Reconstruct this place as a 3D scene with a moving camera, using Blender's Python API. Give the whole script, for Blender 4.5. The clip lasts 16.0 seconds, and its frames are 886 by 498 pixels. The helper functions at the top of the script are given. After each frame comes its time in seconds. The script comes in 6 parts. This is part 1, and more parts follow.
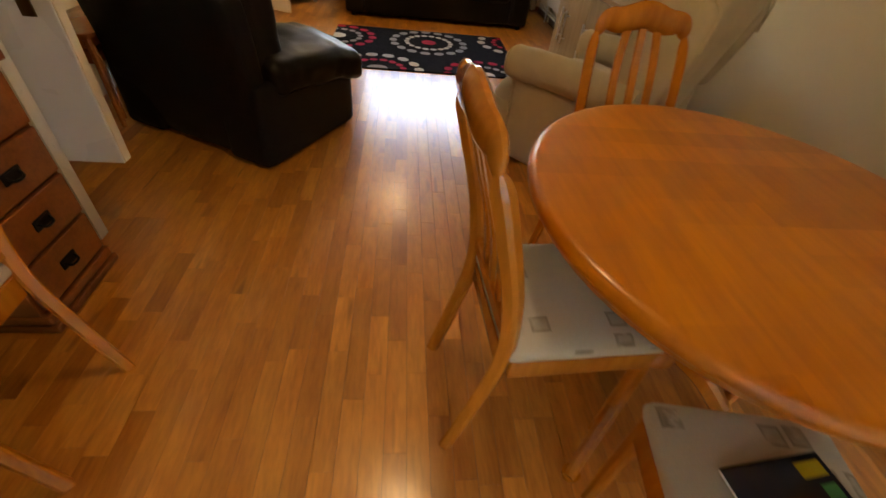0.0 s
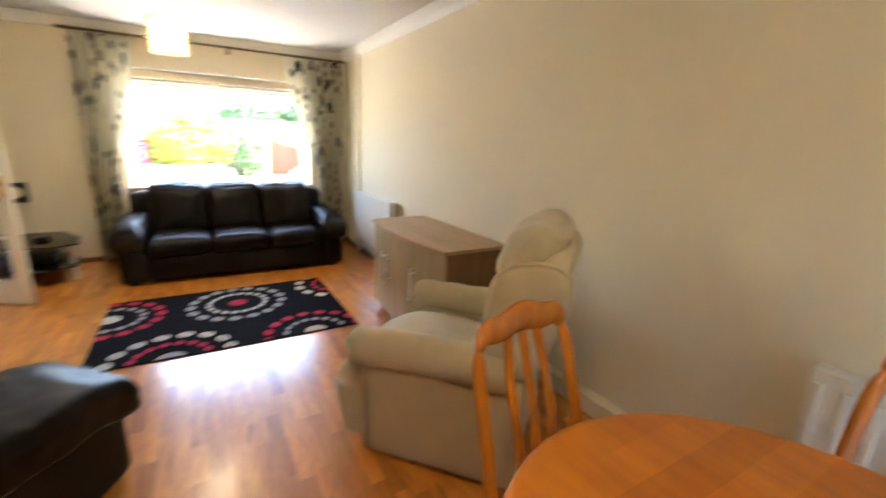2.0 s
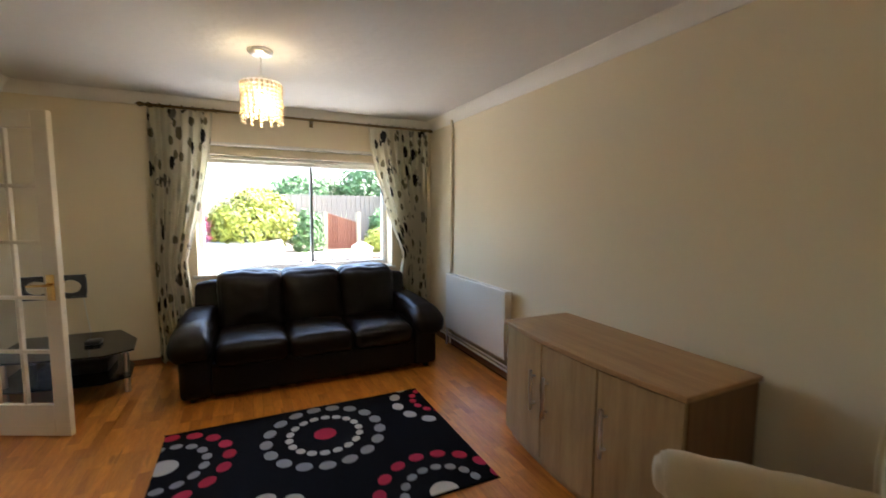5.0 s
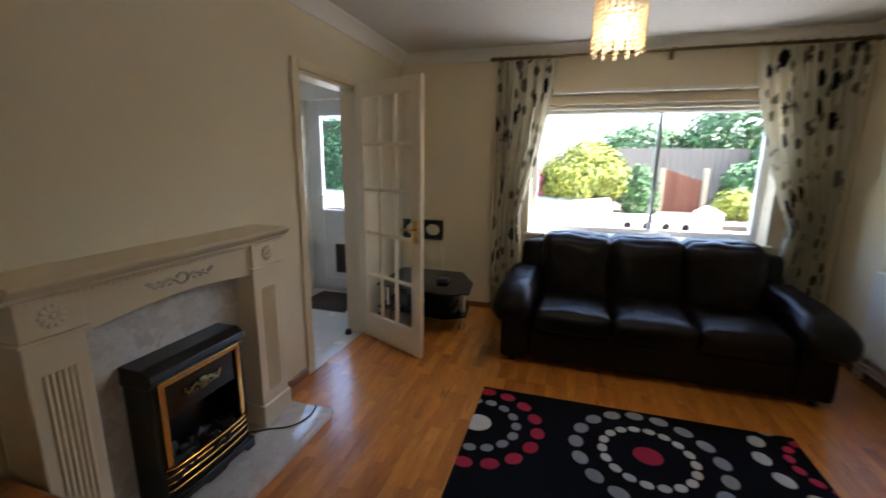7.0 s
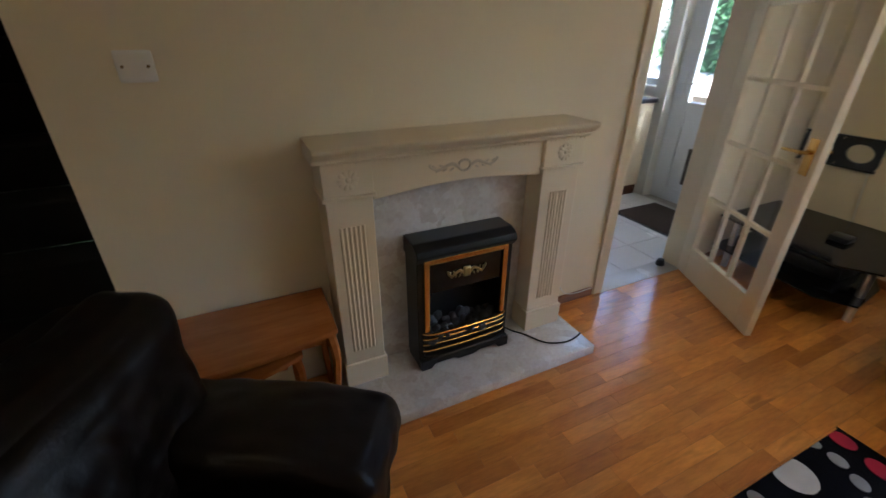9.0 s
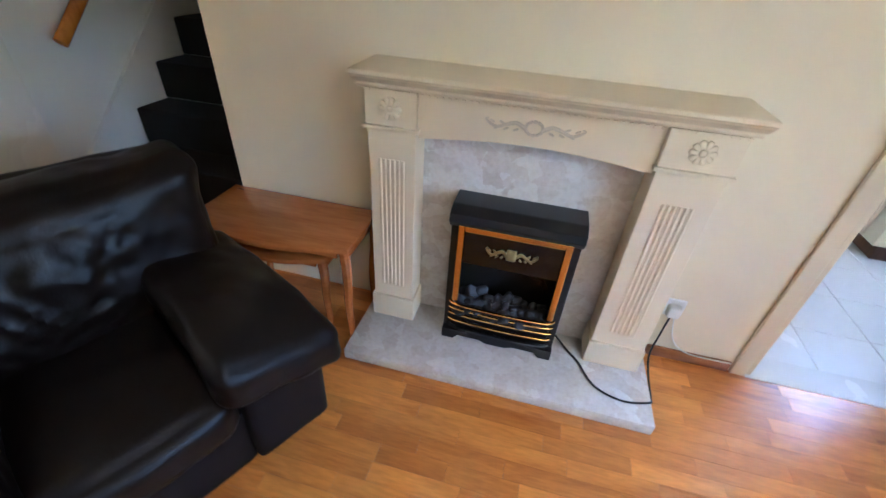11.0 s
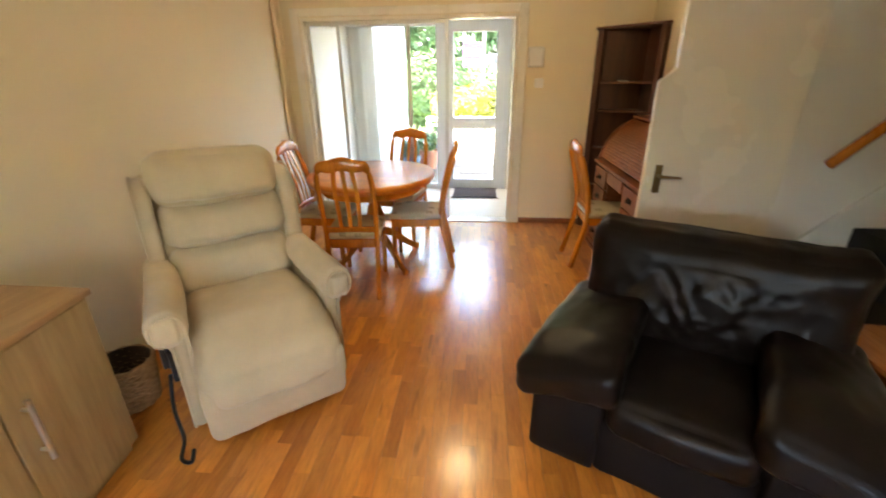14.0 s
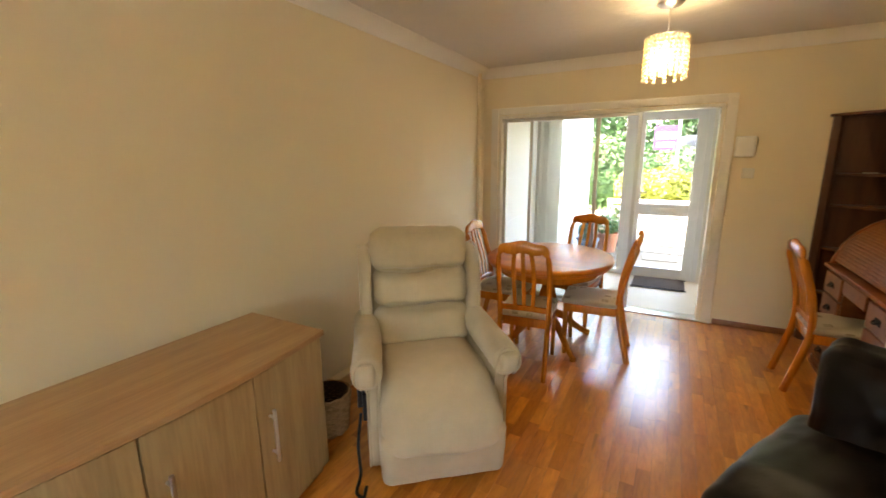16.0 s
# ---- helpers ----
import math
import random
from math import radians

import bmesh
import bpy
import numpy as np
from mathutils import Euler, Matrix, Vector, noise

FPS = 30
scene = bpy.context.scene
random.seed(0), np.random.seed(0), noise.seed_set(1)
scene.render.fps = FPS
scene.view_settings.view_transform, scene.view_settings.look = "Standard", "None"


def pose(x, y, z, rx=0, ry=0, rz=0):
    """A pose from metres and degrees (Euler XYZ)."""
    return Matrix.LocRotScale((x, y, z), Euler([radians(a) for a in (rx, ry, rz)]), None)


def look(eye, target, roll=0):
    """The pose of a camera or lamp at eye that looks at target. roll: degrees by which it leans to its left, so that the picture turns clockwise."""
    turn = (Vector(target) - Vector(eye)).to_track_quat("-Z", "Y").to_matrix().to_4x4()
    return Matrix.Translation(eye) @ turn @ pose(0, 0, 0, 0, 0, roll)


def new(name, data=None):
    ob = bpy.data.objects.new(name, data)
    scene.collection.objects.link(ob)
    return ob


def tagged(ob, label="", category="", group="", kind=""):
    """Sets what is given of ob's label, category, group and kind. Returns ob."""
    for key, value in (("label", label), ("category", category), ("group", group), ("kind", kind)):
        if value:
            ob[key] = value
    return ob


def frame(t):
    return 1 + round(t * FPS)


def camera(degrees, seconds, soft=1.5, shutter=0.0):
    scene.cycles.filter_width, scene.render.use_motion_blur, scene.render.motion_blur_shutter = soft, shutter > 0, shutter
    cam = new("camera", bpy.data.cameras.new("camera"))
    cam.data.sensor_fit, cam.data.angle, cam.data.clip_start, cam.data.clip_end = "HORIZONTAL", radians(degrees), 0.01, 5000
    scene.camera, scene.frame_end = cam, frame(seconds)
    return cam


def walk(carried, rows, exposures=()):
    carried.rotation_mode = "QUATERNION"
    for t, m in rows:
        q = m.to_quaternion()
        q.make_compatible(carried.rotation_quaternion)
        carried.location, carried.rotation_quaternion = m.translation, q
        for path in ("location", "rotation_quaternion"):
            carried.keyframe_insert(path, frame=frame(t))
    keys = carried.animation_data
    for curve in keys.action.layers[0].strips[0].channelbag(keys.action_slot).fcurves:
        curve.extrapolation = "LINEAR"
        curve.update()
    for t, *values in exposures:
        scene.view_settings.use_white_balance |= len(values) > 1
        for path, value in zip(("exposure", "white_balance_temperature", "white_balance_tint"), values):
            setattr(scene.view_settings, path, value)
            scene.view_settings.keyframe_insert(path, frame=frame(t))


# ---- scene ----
cam = camera(93.5, 16.0, shutter=0.5)
PATH = [
    (0, (0.376, 0.834, 1.206), (0.596, 2.321, -0.113), 7.2),
    (0.5, (0.353, 1.032, 1.208), (0.498, 2.574, -0.057), 5.7),
    (1, (0.345, 1.251, 1.29), (0.678, 2.973, 0.33), 4.1),
    (1.5, (0.339, 1.357, 1.322), (0.737, 3.165, 0.565), 2.7),
    (2, (0.427, 1.489, 1.391), (1.415, 3.156, 0.896), 2.1),
    (2.5, (0.555, 1.688, 1.387), (1.872, 3.124, 0.933), 1.9),
    (3, (0.446, 1.917, 1.437), (1.877, 3.264, 1.063), 1.5),
    (3.5, (0.313, 2.086, 1.426), (1.497, 3.637, 0.987), 1.3),
    (3.7, (0.325, 2.168, 1.406), (1.424, 3.78, 0.966), 0.9),
    (5.8, (0.149, 2.859, 1.498), (0.686, 4.783, 1.395), -0.5),
    (6, (0.171, 2.926, 1.511), (0.527, 4.888, 1.358), -1.4),
    (6.5, (0.208, 3.063, 1.48), (0.001, 5.037, 1.233), -0.1),
    (7, (0.162, 3.163, 1.443), (-0.403, 5.037, 1.031), 0.7),
    (7.5, (0.081, 3.298, 1.435), (-0.772, 5.05, 0.984), 1.6),
    (8, (-0.003, 3.406, 1.431), (-1.134, 4.97, 0.909), 1.4),
    (8.5, (0.018, 3.526, 1.434), (-1.474, 4.669, 0.752), 0.5),
    (9, (0.085, 3.657, 1.425), (-1.519, 4.418, 0.504), 0.3),
    (9.5, (0.046, 3.753, 1.398), (-1.633, 4.283, 0.45), 0.9),
    (9.7, (0.009, 3.81, 1.4), (-1.686, 4.119, 0.385), -0.2),
    (11.8, (-0.045, 4.635, 1.391), (-1.458, 3.867, 0.203), 3.2),
    (12, (-0.056, 4.632, 1.386), (-1.347, 3.674, 0.196), 0.4),
    (12.5, (-0.063, 4.696, 1.411), (-0.92, 3.309, 0.251), -2.6),
    (13, (0.021, 4.735, 1.394), (-0.314, 3.072, 0.335), -3.5),
    (13.5, (0.168, 4.745, 1.371), (0.126, 2.958, 0.472), -1.6),
    (14, (0.299, 4.737, 1.424), (0.473, 2.896, 0.664), -0.6),
    (14.5, (0.315, 4.745, 1.462), (0.746, 2.905, 0.808), 0.1),
    (15, (0.295, 4.804, 1.505), (0.945, 2.983, 0.991), -0.8),
    (15.5, (0.297, 4.837, 1.528), (1.103, 3.06, 1.09), -0.2),
    (16, (0.324, 4.848, 1.511), (1.266, 3.135, 1.088), -0.5),
]
EXPOSURES = [
    (0.0, 4.26, 8400, 15), (0.6, 4.36, 7200, 12), (1.0, 5.01, 5800, 10), (1.5, 5.21, 5800, 10), (2.0, 5.01, 6200, 10), (3.0, 4.66, 6500, 10), (3.7, 4.51, 6100, 10), (5.8, 3.48, 6100, 10),
    (7.0, 3.33, 5800, 10), (8.5, 3.36, 5800, 10), (9.7, 4.25, 5400, 10), (11.8, 5.14, 4850, 10), (12.2, 5.01, 5300, 10), (12.6, 4.81, 6000, 10), (14.0, 5.05, 7200, 10), (15.0, 5.10, 7600, 10), (16.0, 4.71, 7600, 10),
]
walk(cam, [(t, look(eye, target, roll)) for t, eye, target, roll in PATH], EXPOSURES)

# ---- world and large lights ----
SKY_STRENGTH, SUN_STRENGTH, LAMP_WATTS = 0.165, 3.6, 0.45
world = bpy.data.worlds.new("world")
scene.world = world
world.use_nodes = True
_sky = world.node_tree.nodes.new("ShaderNodeTexSky")
_sky.sky_type = "NISHITA"
_sky.sun_disc = False
_sky.sun_elevation, _sky.sun_rotation = radians(50), radians(86)
_sky.air_density, _sky.dust_density, _sky.ozone_density = 1.0, 3.0, 1.0
_bg = world.node_tree.nodes["Background"]
_bg.inputs["Strength"].default_value = SKY_STRENGTH
world.node_tree.links.new(_sky.outputs["Color"], _bg.inputs["Color"])
sun = new("sun", bpy.data.lights.new("sun", "SUN"))
sun.data.energy, sun.data.angle, sun.data.color = SUN_STRENGTH, radians(9), (1.0, 0.965, 0.92)
sun.matrix_world = look((8.98, 0.63, 12.72), (0, 0, 2))


# ---- building helpers ----
def part(name, bm, material, parent=None, label="", smooth=True):
    me = bpy.data.meshes.new(name)
    bm.to_mesh(me)
    bm.free()
    if smooth:
        me.polygons.foreach_set("use_smooth", [True] * len(me.polygons))
        me.set_sharp_from_angle(angle=radians(38))
    ob = new(name, me)
    me.materials.append(material)
    if parent is not None:
        ob.parent = parent
    if label:
        ob["label"] = label
    return ob


def thing(name, m=None, label="", category="", group="", kind=""):
    ob = new(name)
    ob.empty_display_size = 0.1
    if m is not None:
        ob.matrix_world = m
    return tagged(ob, label, category, group, kind)


def join(*bms):
    out = bms[0]
    for b in bms[1:]:
        me = bpy.data.meshes.new("tmp")
        b.to_mesh(me)
        b.free()
        out.from_mesh(me)
        bpy.data.meshes.remove(me)
    return out


def moved(bm, m):
    bmesh.ops.transform(bm, matrix=m, verts=bm.verts)
    return bm


def box(x0, y0, z0, x1, y1, z1, bevel=0.0, seg=2):
    bm = bmesh.new()
    bmesh.ops.create_cube(bm, size=1)
    bmesh.ops.transform(bm, matrix=Matrix.Translation(((x0 + x1) / 2, (y0 + y1) / 2, (z0 + z1) / 2)) @ Matrix.Diagonal((x1 - x0, y1 - y0, z1 - z0, 1)), verts=bm.verts)
    if bevel:
        bmesh.ops.bevel(bm, geom=bm.edges[:], offset=bevel, segments=seg, profile=0.5, affect="EDGES")
    return bm


def prism(points, axis, a, b, bevel=0.0, seg=2):
    """A polygon of (u, v) pairs drawn out along an axis from a to b: u, v are the two other axes in order."""
    n = "xyz".index(axis)
    rest = [i for i in range(3) if i != n]
    bm = bmesh.new()

    def vert(u, v, w):
        co = [0, 0, 0]
        co[n], co[rest[0]], co[rest[1]] = w, u, v
        return bm.verts.new(co)

    low, high = [vert(u, v, a) for u, v in points], [vert(u, v, b) for u, v in points]
    bm.faces.new(low)
    bm.faces.new(high[::-1])
    for i in range(len(points)):
        j = (i + 1) % len(points)
        bm.faces.new((low[i], high[i], high[j], low[j]))
    bmesh.ops.recalc_face_normals(bm, faces=bm.faces)
    if bevel:
        bmesh.ops.bevel(bm, geom=bm.edges[:], offset=bevel, segments=seg, profile=0.5, affect="EDGES")
    return bm


def rod(a, b, r, r2=None, n=14):
    a, b = Vector(a), Vector(b)
    bm = bmesh.new()
    bmesh.ops.create_cone(bm, cap_ends=True, segments=n, radius1=r, radius2=r if r2 is None else r2, depth=(b - a).length)
    return moved(bm, Matrix.Translation((a + b) / 2) @ (b - a).to_track_quat("Z", "Y").to_matrix().to_4x4())


def sweep(points, section, closed_section=True, up=(0, 0, 1), scales=None):
    """A section of (u, v) pairs carried along points."""
    bm = bmesh.new()
    pts = [Vector(p) for p in points]
    rings = []
    for i, p in enumerate(pts):
        d = (pts[min(i + 1, len(pts) - 1)] - pts[max(i - 1, 0)]).normalized()
        side = d.cross(Vector(up))
        side = side.normalized() if side.length > 1e-4 else Vector((1, 0, 0))
        top = side.cross(d).normalized()
        k = scales[i] if scales else 1.0
        rings.append([bm.verts.new(p + side * u * k + top * v * k) for u, v in section])
    n = len(section)
    for a, b in zip(rings, rings[1:]):
        for i in range(n if closed_section else n - 1):
            bm.faces.new((a[i], a[(i + 1) % n], b[(i + 1) % n], b[i]))
    if closed_section:
        bm.faces.new(rings[0][::-1])
        bm.faces.new(rings[-1])
    bmesh.ops.recalc_face_normals(bm, faces=bm.faces)
    return bm


def ring_section(r, n=10, r2=None):
    return [(r * math.cos(2 * math.pi * i / n), (r2 or r) * math.sin(2 * math.pi * i / n)) for i in range(n)]


def rect_section(w, h, c=0.006):
    w, h = w / 2, h / 2
    return [(-w + c, -h), (w - c, -h), (w, -h + c), (w, h - c), (w - c, h), (-w + c, h), (-w, h - c), (-w, -h + c)]


def curve_points(ctrl, n=8):
    """Catmull-Rom points through ctrl."""
    c = [Vector(p) for p in ctrl]
    c = [2 * c[0] - c[1]] + c + [2 * c[-1] - c[-2]]
    out = []
    for i in range(1, len(c) - 2):
        for k in range(n):
            t = k / n
            a, b, d, e = c[i - 1], c[i], c[i + 1], c[i + 2]
            out.append(0.5 * ((2 * b) + (d - a) * t + (2 * a - 5 * b + 4 * d - e) * t * t + (3 * b - a - 3 * d + e) * t ** 3))
    out.append(c[-2])
    return out


def lathe(profile, n=28):
    """A turned body from (radius, height) pairs."""
    bm = bmesh.new()
    rings = [[bm.verts.new((r * math.cos(2 * math.pi * i / n), r * math.sin(2 * math.pi * i / n), z)) for i in range(n)] for r, z in profile]
    for a, b in zip(rings, rings[1:]):
        for i in range(n):
            bm.faces.new((a[i], a[(i + 1) % n], b[(i + 1) % n], b[i]))
    bm.faces.new(rings[0][::-1])
    bm.faces.new(rings[-1])
    bmesh.ops.recalc_face_normals(bm, faces=bm.faces)
    return bm


def soft(x0, y0, z0, x1, y1, z1, r=0.05, puff=(0, 0, 0), cuts=14, crease=0.0, freq=6.0, seed=0.0, shape=None):
    """A padded body: a rounded box that swells by puff along each axis, with soft folds, and bent by shape(co)."""
    half = Vector(((x1 - x0) / 2, (y1 - y0) / 2, (z1 - z0) / 2))
    mid = Vector(((x0 + x1) / 2, (y0 + y1) / 2, (z0 + z1) / 2))
    r = min(r, *[h * 0.98 for h in half])
    bm = bmesh.new()
    bmesh.ops.create_cube(bm, size=2)
    bmesh.ops.subdivide_edges(bm, edges=bm.edges[:], cuts=cuts, use_grid_fill=True)
    for v in bm.verts:
        u = v.co.copy()
        w = Vector([math.copysign(abs(c) ** 0.8, c) for c in u])
        p = Vector([w[i] * half[i] for i in range(3)])
        core = Vector([max(-half[i] + r, min(half[i] - r, p[i])) for i in range(3)])
        d = p - core
        if d.length > 1e-9:
            p = core + d.normalized() * min(r, d.length * 1.35)
        for i in range(3):
            o = [c for k, c in enumerate(u) if k != i]
            p[i] += math.copysign(puff[i], u[i]) * abs(u[i]) ** 3 * (1 - o[0] ** 2) * (1 - o[1] ** 2)
        if crease:
            q = (p + mid) * freq + Vector((seed, seed * 1.7, 0))
            n1 = noise.noise(q)
            n2 = noise.noise(q * 2.7 + Vector((5, 1, 3)))
            p += u.normalized() * crease * (n1 + 0.5 * n2 - 0.6 * abs(noise.noise(q * 1.6)))
        p += mid
        if shape:
            p = shape(p)
        v.co = p
    return bm


# ---- materials ----
def nodes_of(name):
    m = bpy.data.materials.new(name)
    m.use_nodes = True
    t = m.node_tree
    return m, t, t.nodes["Principled BSDF"]


def add(t, kind, **values):
    n = t.nodes.new(kind)
    for key, v in values.items():
        if key in n.inputs:
            n.inputs[key].default_value = v
    return n


def ramp(t, fac, stops):
    n = t.nodes.new("ShaderNodeValToRGB")
    while len(n.color_ramp.elements) < len(stops):
        n.color_ramp.elements.new(0.5)
    for e, (pos, c) in zip(n.color_ramp.elements, stops):
        e.position, e.color = pos, (*c, 1)
    t.links.new(fac, n.inputs["Fac"])
    return n


def mix(t, fac, a, b, mode="MIX"):
    n = t.nodes.new("ShaderNodeMix")
    n.data_type, n.blend_type = "RGBA", mode
    for sock, v in ((0, fac), (6, a), (7, b)):
        if hasattr(v, "node"):
            t.links.new(v, n.inputs[sock])
        else:
            n.inputs[sock].default_value = v if sock == 0 else (*v, 1)
    return n.outputs[2]


def position(t, scale=(1, 1, 1), space="world"):
    if space == "world":
        out = t.nodes.new("ShaderNodeNewGeometry").outputs["Position"]
    else:
        out = t.nodes.new("ShaderNodeTexCoord").outputs["Object"]
    n = t.nodes.new("ShaderNodeMapping")
    n.inputs["Scale"].default_value = scale
    t.links.new(out, n.inputs["Vector"])
    return n.outputs["Vector"]


def noise_at(t, vec, scale, detail=4.0, rough=0.55):
    n = add(t, "ShaderNodeTexNoise", Scale=scale, Detail=detail, Roughness=rough)
    t.links.new(vec, n.inputs["Vector"])
    return n.outputs["Fac"]


def bump(t, b, height, strength, distance=0.002):
    n = add(t, "ShaderNodeBump", Strength=strength, Distance=distance)
    t.links.new(height, n.inputs["Height"])
    t.links.new(n.outputs["Normal"], b.inputs["Normal"])
    return n


def plain(name, c, rough=0.5, metal=0.0, spread=0.12, grain=40.0, patch=3.0, relief=0.15, depth=0.001, space="world", sheen=0.0, coat=0.0, rough_spread=0.08, spec=0.5):
    """A surface with fine grain and broad patches of wear about the colour c."""
    m, t, b = nodes_of(name)
    p = position(t, space=space)
    fine, broad = noise_at(t, p, grain), noise_at(t, p, patch, 3.0)
    lo, hi = [max(0, x * (1 - spread)) for x in c], [min(1, x * (1 + spread)) for x in c]
    col = mix(t, broad, lo, hi)
    col2 = mix(t, fine, [x * (1 - spread * 0.6) for x in c], [min(1, x * (1 + spread * 0.6)) for x in c])
    t.links.new(mix(t, 0.5, col, col2), b.inputs["Base Color"])
    r = add(t, "ShaderNodeMapRange")
    r.inputs["To Min"].default_value, r.inputs["To Max"].default_value = max(0.02, rough - rough_spread), min(1, rough + rough_spread)
    t.links.new(broad, r.inputs["Value"])
    t.links.new(r.outputs["Result"], b.inputs["Roughness"])
    b.inputs["Metallic"].default_value = metal
    b.inputs["Sheen Weight"].default_value = sheen
    b.inputs["Specular IOR Level"].default_value = spec
    b.inputs["Coat Weight"].default_value = coat
    b.inputs["Coat Roughness"].default_value = 0.15
    if relief:
        bump(t, b, fine, relief, depth)
    return m


def timber(name, dark, light, along=(1, 1, 1), scale=9.0, rough=0.32, coat=0.25, space="object", pieces=0.0, relief=0.08):
    """Wood: long streaks along the axis whose scale in along is small, finer pores, and piece-to-piece change."""
    m, t, b = nodes_of(name)
    p = position(t, along, space)
    if pieces:
        shift = t.nodes.new("ShaderNodeVectorMath")
        shift.operation = "ADD"
        info, geo = t.nodes.new("ShaderNodeObjectInfo"), t.nodes.new("ShaderNodeNewGeometry")
        s = add(t, "ShaderNodeMath")
        t.links.new(info.outputs["Random"], s.inputs[0])
        t.links.new(geo.outputs["Random Per Island"], s.inputs[1])
        f = add(t, "ShaderNodeMath")
        f.operation = "FRACT"
        t.links.new(s.outputs[0], f.inputs[0])
        k = add(t, "ShaderNodeMath")
        k.operation = "MULTIPLY"
        k.inputs[1].default_value = 37.0
        t.links.new(f.outputs[0], k.inputs[0])
        t.links.new(p, shift.inputs[0])
        t.links.new(k.outputs[0], shift.inputs[1])
        p = shift.outputs[0]
    streak = noise_at(t, p, scale, 6.0, 0.62)
    pore = noise_at(t, p, scale * 7, 3.0)
    mid = [(a + c) / 2 for a, c in zip(dark, light)]
    col = ramp(t, streak, [(0.3, dark), (0.5, mid), (0.72, light)]).outputs["Color"]
    col = mix(t, 0.18, col, ramp(t, pore, [(0.35, [x * 0.6 for x in dark]), (0.6, light)]).outputs["Color"])
    if pieces:
        fleck = ramp(t, noise_at(t, p, scale * 1.3, 2.0), [(0.64, (0, 0, 0)), (0.74, (0.75, 0.75, 0.75))]).outputs["Color"]
        col = mix(t, fleck, col, [x * 0.62 for x in dark])
        tone = ramp(t, f.outputs[0], [(0.0, (1 - pieces * 0.85, 1 - pieces * 1.15, 1 - pieces * 1.4)), (0.55, (1, 1, 1)), (1.0, (1 + pieces * 0.35, 1 + pieces * 0.32, 1 + pieces * 0.25))]).outputs["Color"]
        col = mix(t, 1.0, col, tone, "MULTIPLY")
    t.links.new(col, b.inputs["Base Color"])
    b.inputs["Roughness"].default_value = rough
    b.inputs["Coat Weight"].default_value = coat
    b.inputs["Coat Roughness"].default_value = 0.20 if coat >= 0.8 else 0.12
    b.inputs["Coat IOR"].default_value = 1.6 if coat >= 0.8 else 1.5
    if relief:
        bump(t, b, pore, relief, 0.0006)
    return m


def glass(name, rough=0.0, tint=(1, 1, 1)):
    m, t, b = nodes_of(name)
    t.nodes.remove(b)
    clear, gloss, edge = t.nodes.new("ShaderNodeBsdfTransparent"), t.nodes.new("ShaderNodeBsdfGlossy"), t.nodes.new("ShaderNodeLayerWeight")
    edge.inputs["Blend"].default_value = 0.5
    steep = ramp(t, edge.outputs["Facing"], [(0.0, (0.035,) * 3), (0.55, (0.05,) * 3), (0.8, (0.18,) * 3), (1.0, (0.8,) * 3)])
    clear.inputs["Color"].default_value = (*tint, 1)
    gloss.inputs["Roughness"].default_value = rough
    both = t.nodes.new("ShaderNodeMixShader")
    t.links.new(steep.outputs["Color"], both.inputs[0])
    t.links.new(clear.outputs[0], both.inputs[1])
    t.links.new(gloss.outputs[0], both.inputs[2])
    t.links.new(both.outputs[0], t.nodes["Material Output"].inputs["Surface"])
    return m


def glow(name, c, strength):
    m, t, b = nodes_of(name)
    b.inputs["Base Color"].default_value = (*c, 1)
    b.inputs["Emission Color"].default_value = (*c, 1)
    b.inputs["Emission Strength"].default_value = strength
    return m


WALL = plain("magnolia_wall_paint", (0.80, 0.69, 0.48), 0.62, spread=0.03, grain=90, patch=1.1, relief=0.12, depth=0.0008)
WHITE_WALL = plain("white_wall_paint", (0.80, 0.77, 0.70), 0.6, spread=0.03, grain=90, patch=1.1, relief=0.12, depth=0.0008)
CEILING = plain("ceiling_paint", (0.68, 0.65, 0.60), 0.8, spread=0.07, grain=14, patch=2.5, relief=0.5, depth=0.010)
COVING = plain("coving_paint", (0.80, 0.76, 0.68), 0.6, spread=0.03, relief=0.05)
CREAM = plain("cream_gloss_paint", (0.78, 0.66, 0.46), 0.3, spread=0.04, grain=30, patch=2, relief=0.08)
GLOSS = plain("white_gloss_paint", (0.80, 0.76, 0.66), 0.28, spread=0.03, grain=30, patch=2, relief=0.06)
UPVC = plain("white_upvc", (0.82, 0.83, 0.84), 0.25, spread=0.02, grain=30, patch=2, relief=0.02)
RADIATOR = plain("radiator_enamel", (0.78, 0.73, 0.63), 0.3, spread=0.03, relief=0.02)
STRIP = timber("laminate_strip", (0.56, 0.17, 0.022), (0.90, 0.375, 0.066), (1.0, 0.16, 1.0), 13.0, 0.28, 0.8, "world", 0.30, 0.04)
UNDERLAY = plain("floor_joint", (0.12, 0.05, 0.02), 0.8)
SKIRT = timber("stained_skirting", (0.20, 0.07, 0.025), (0.36, 0.15, 0.05), (1, 0.08, 1), 12.0, 0.35, 0.2, "world")
BEECH = timber("orange_varnished_wood", (0.46, 0.13, 0.010), (0.72, 0.25, 0.026), (1, 1, 0.12), 9.0, 0.22, 0.5)
TABLETOP = timber("varnished_table_top", (0.52, 0.135, 0.006), (0.74, 0.24, 0.015), (1, 0.10, 1), 6.0, 0.30, 0.15)
DARKWOOD = timber("dark_stained_wood", (0.060, 0.017, 0.006), (0.13, 0.042, 0.014), (1, 1, 0.1), 10.0, 0.4, 0.1)
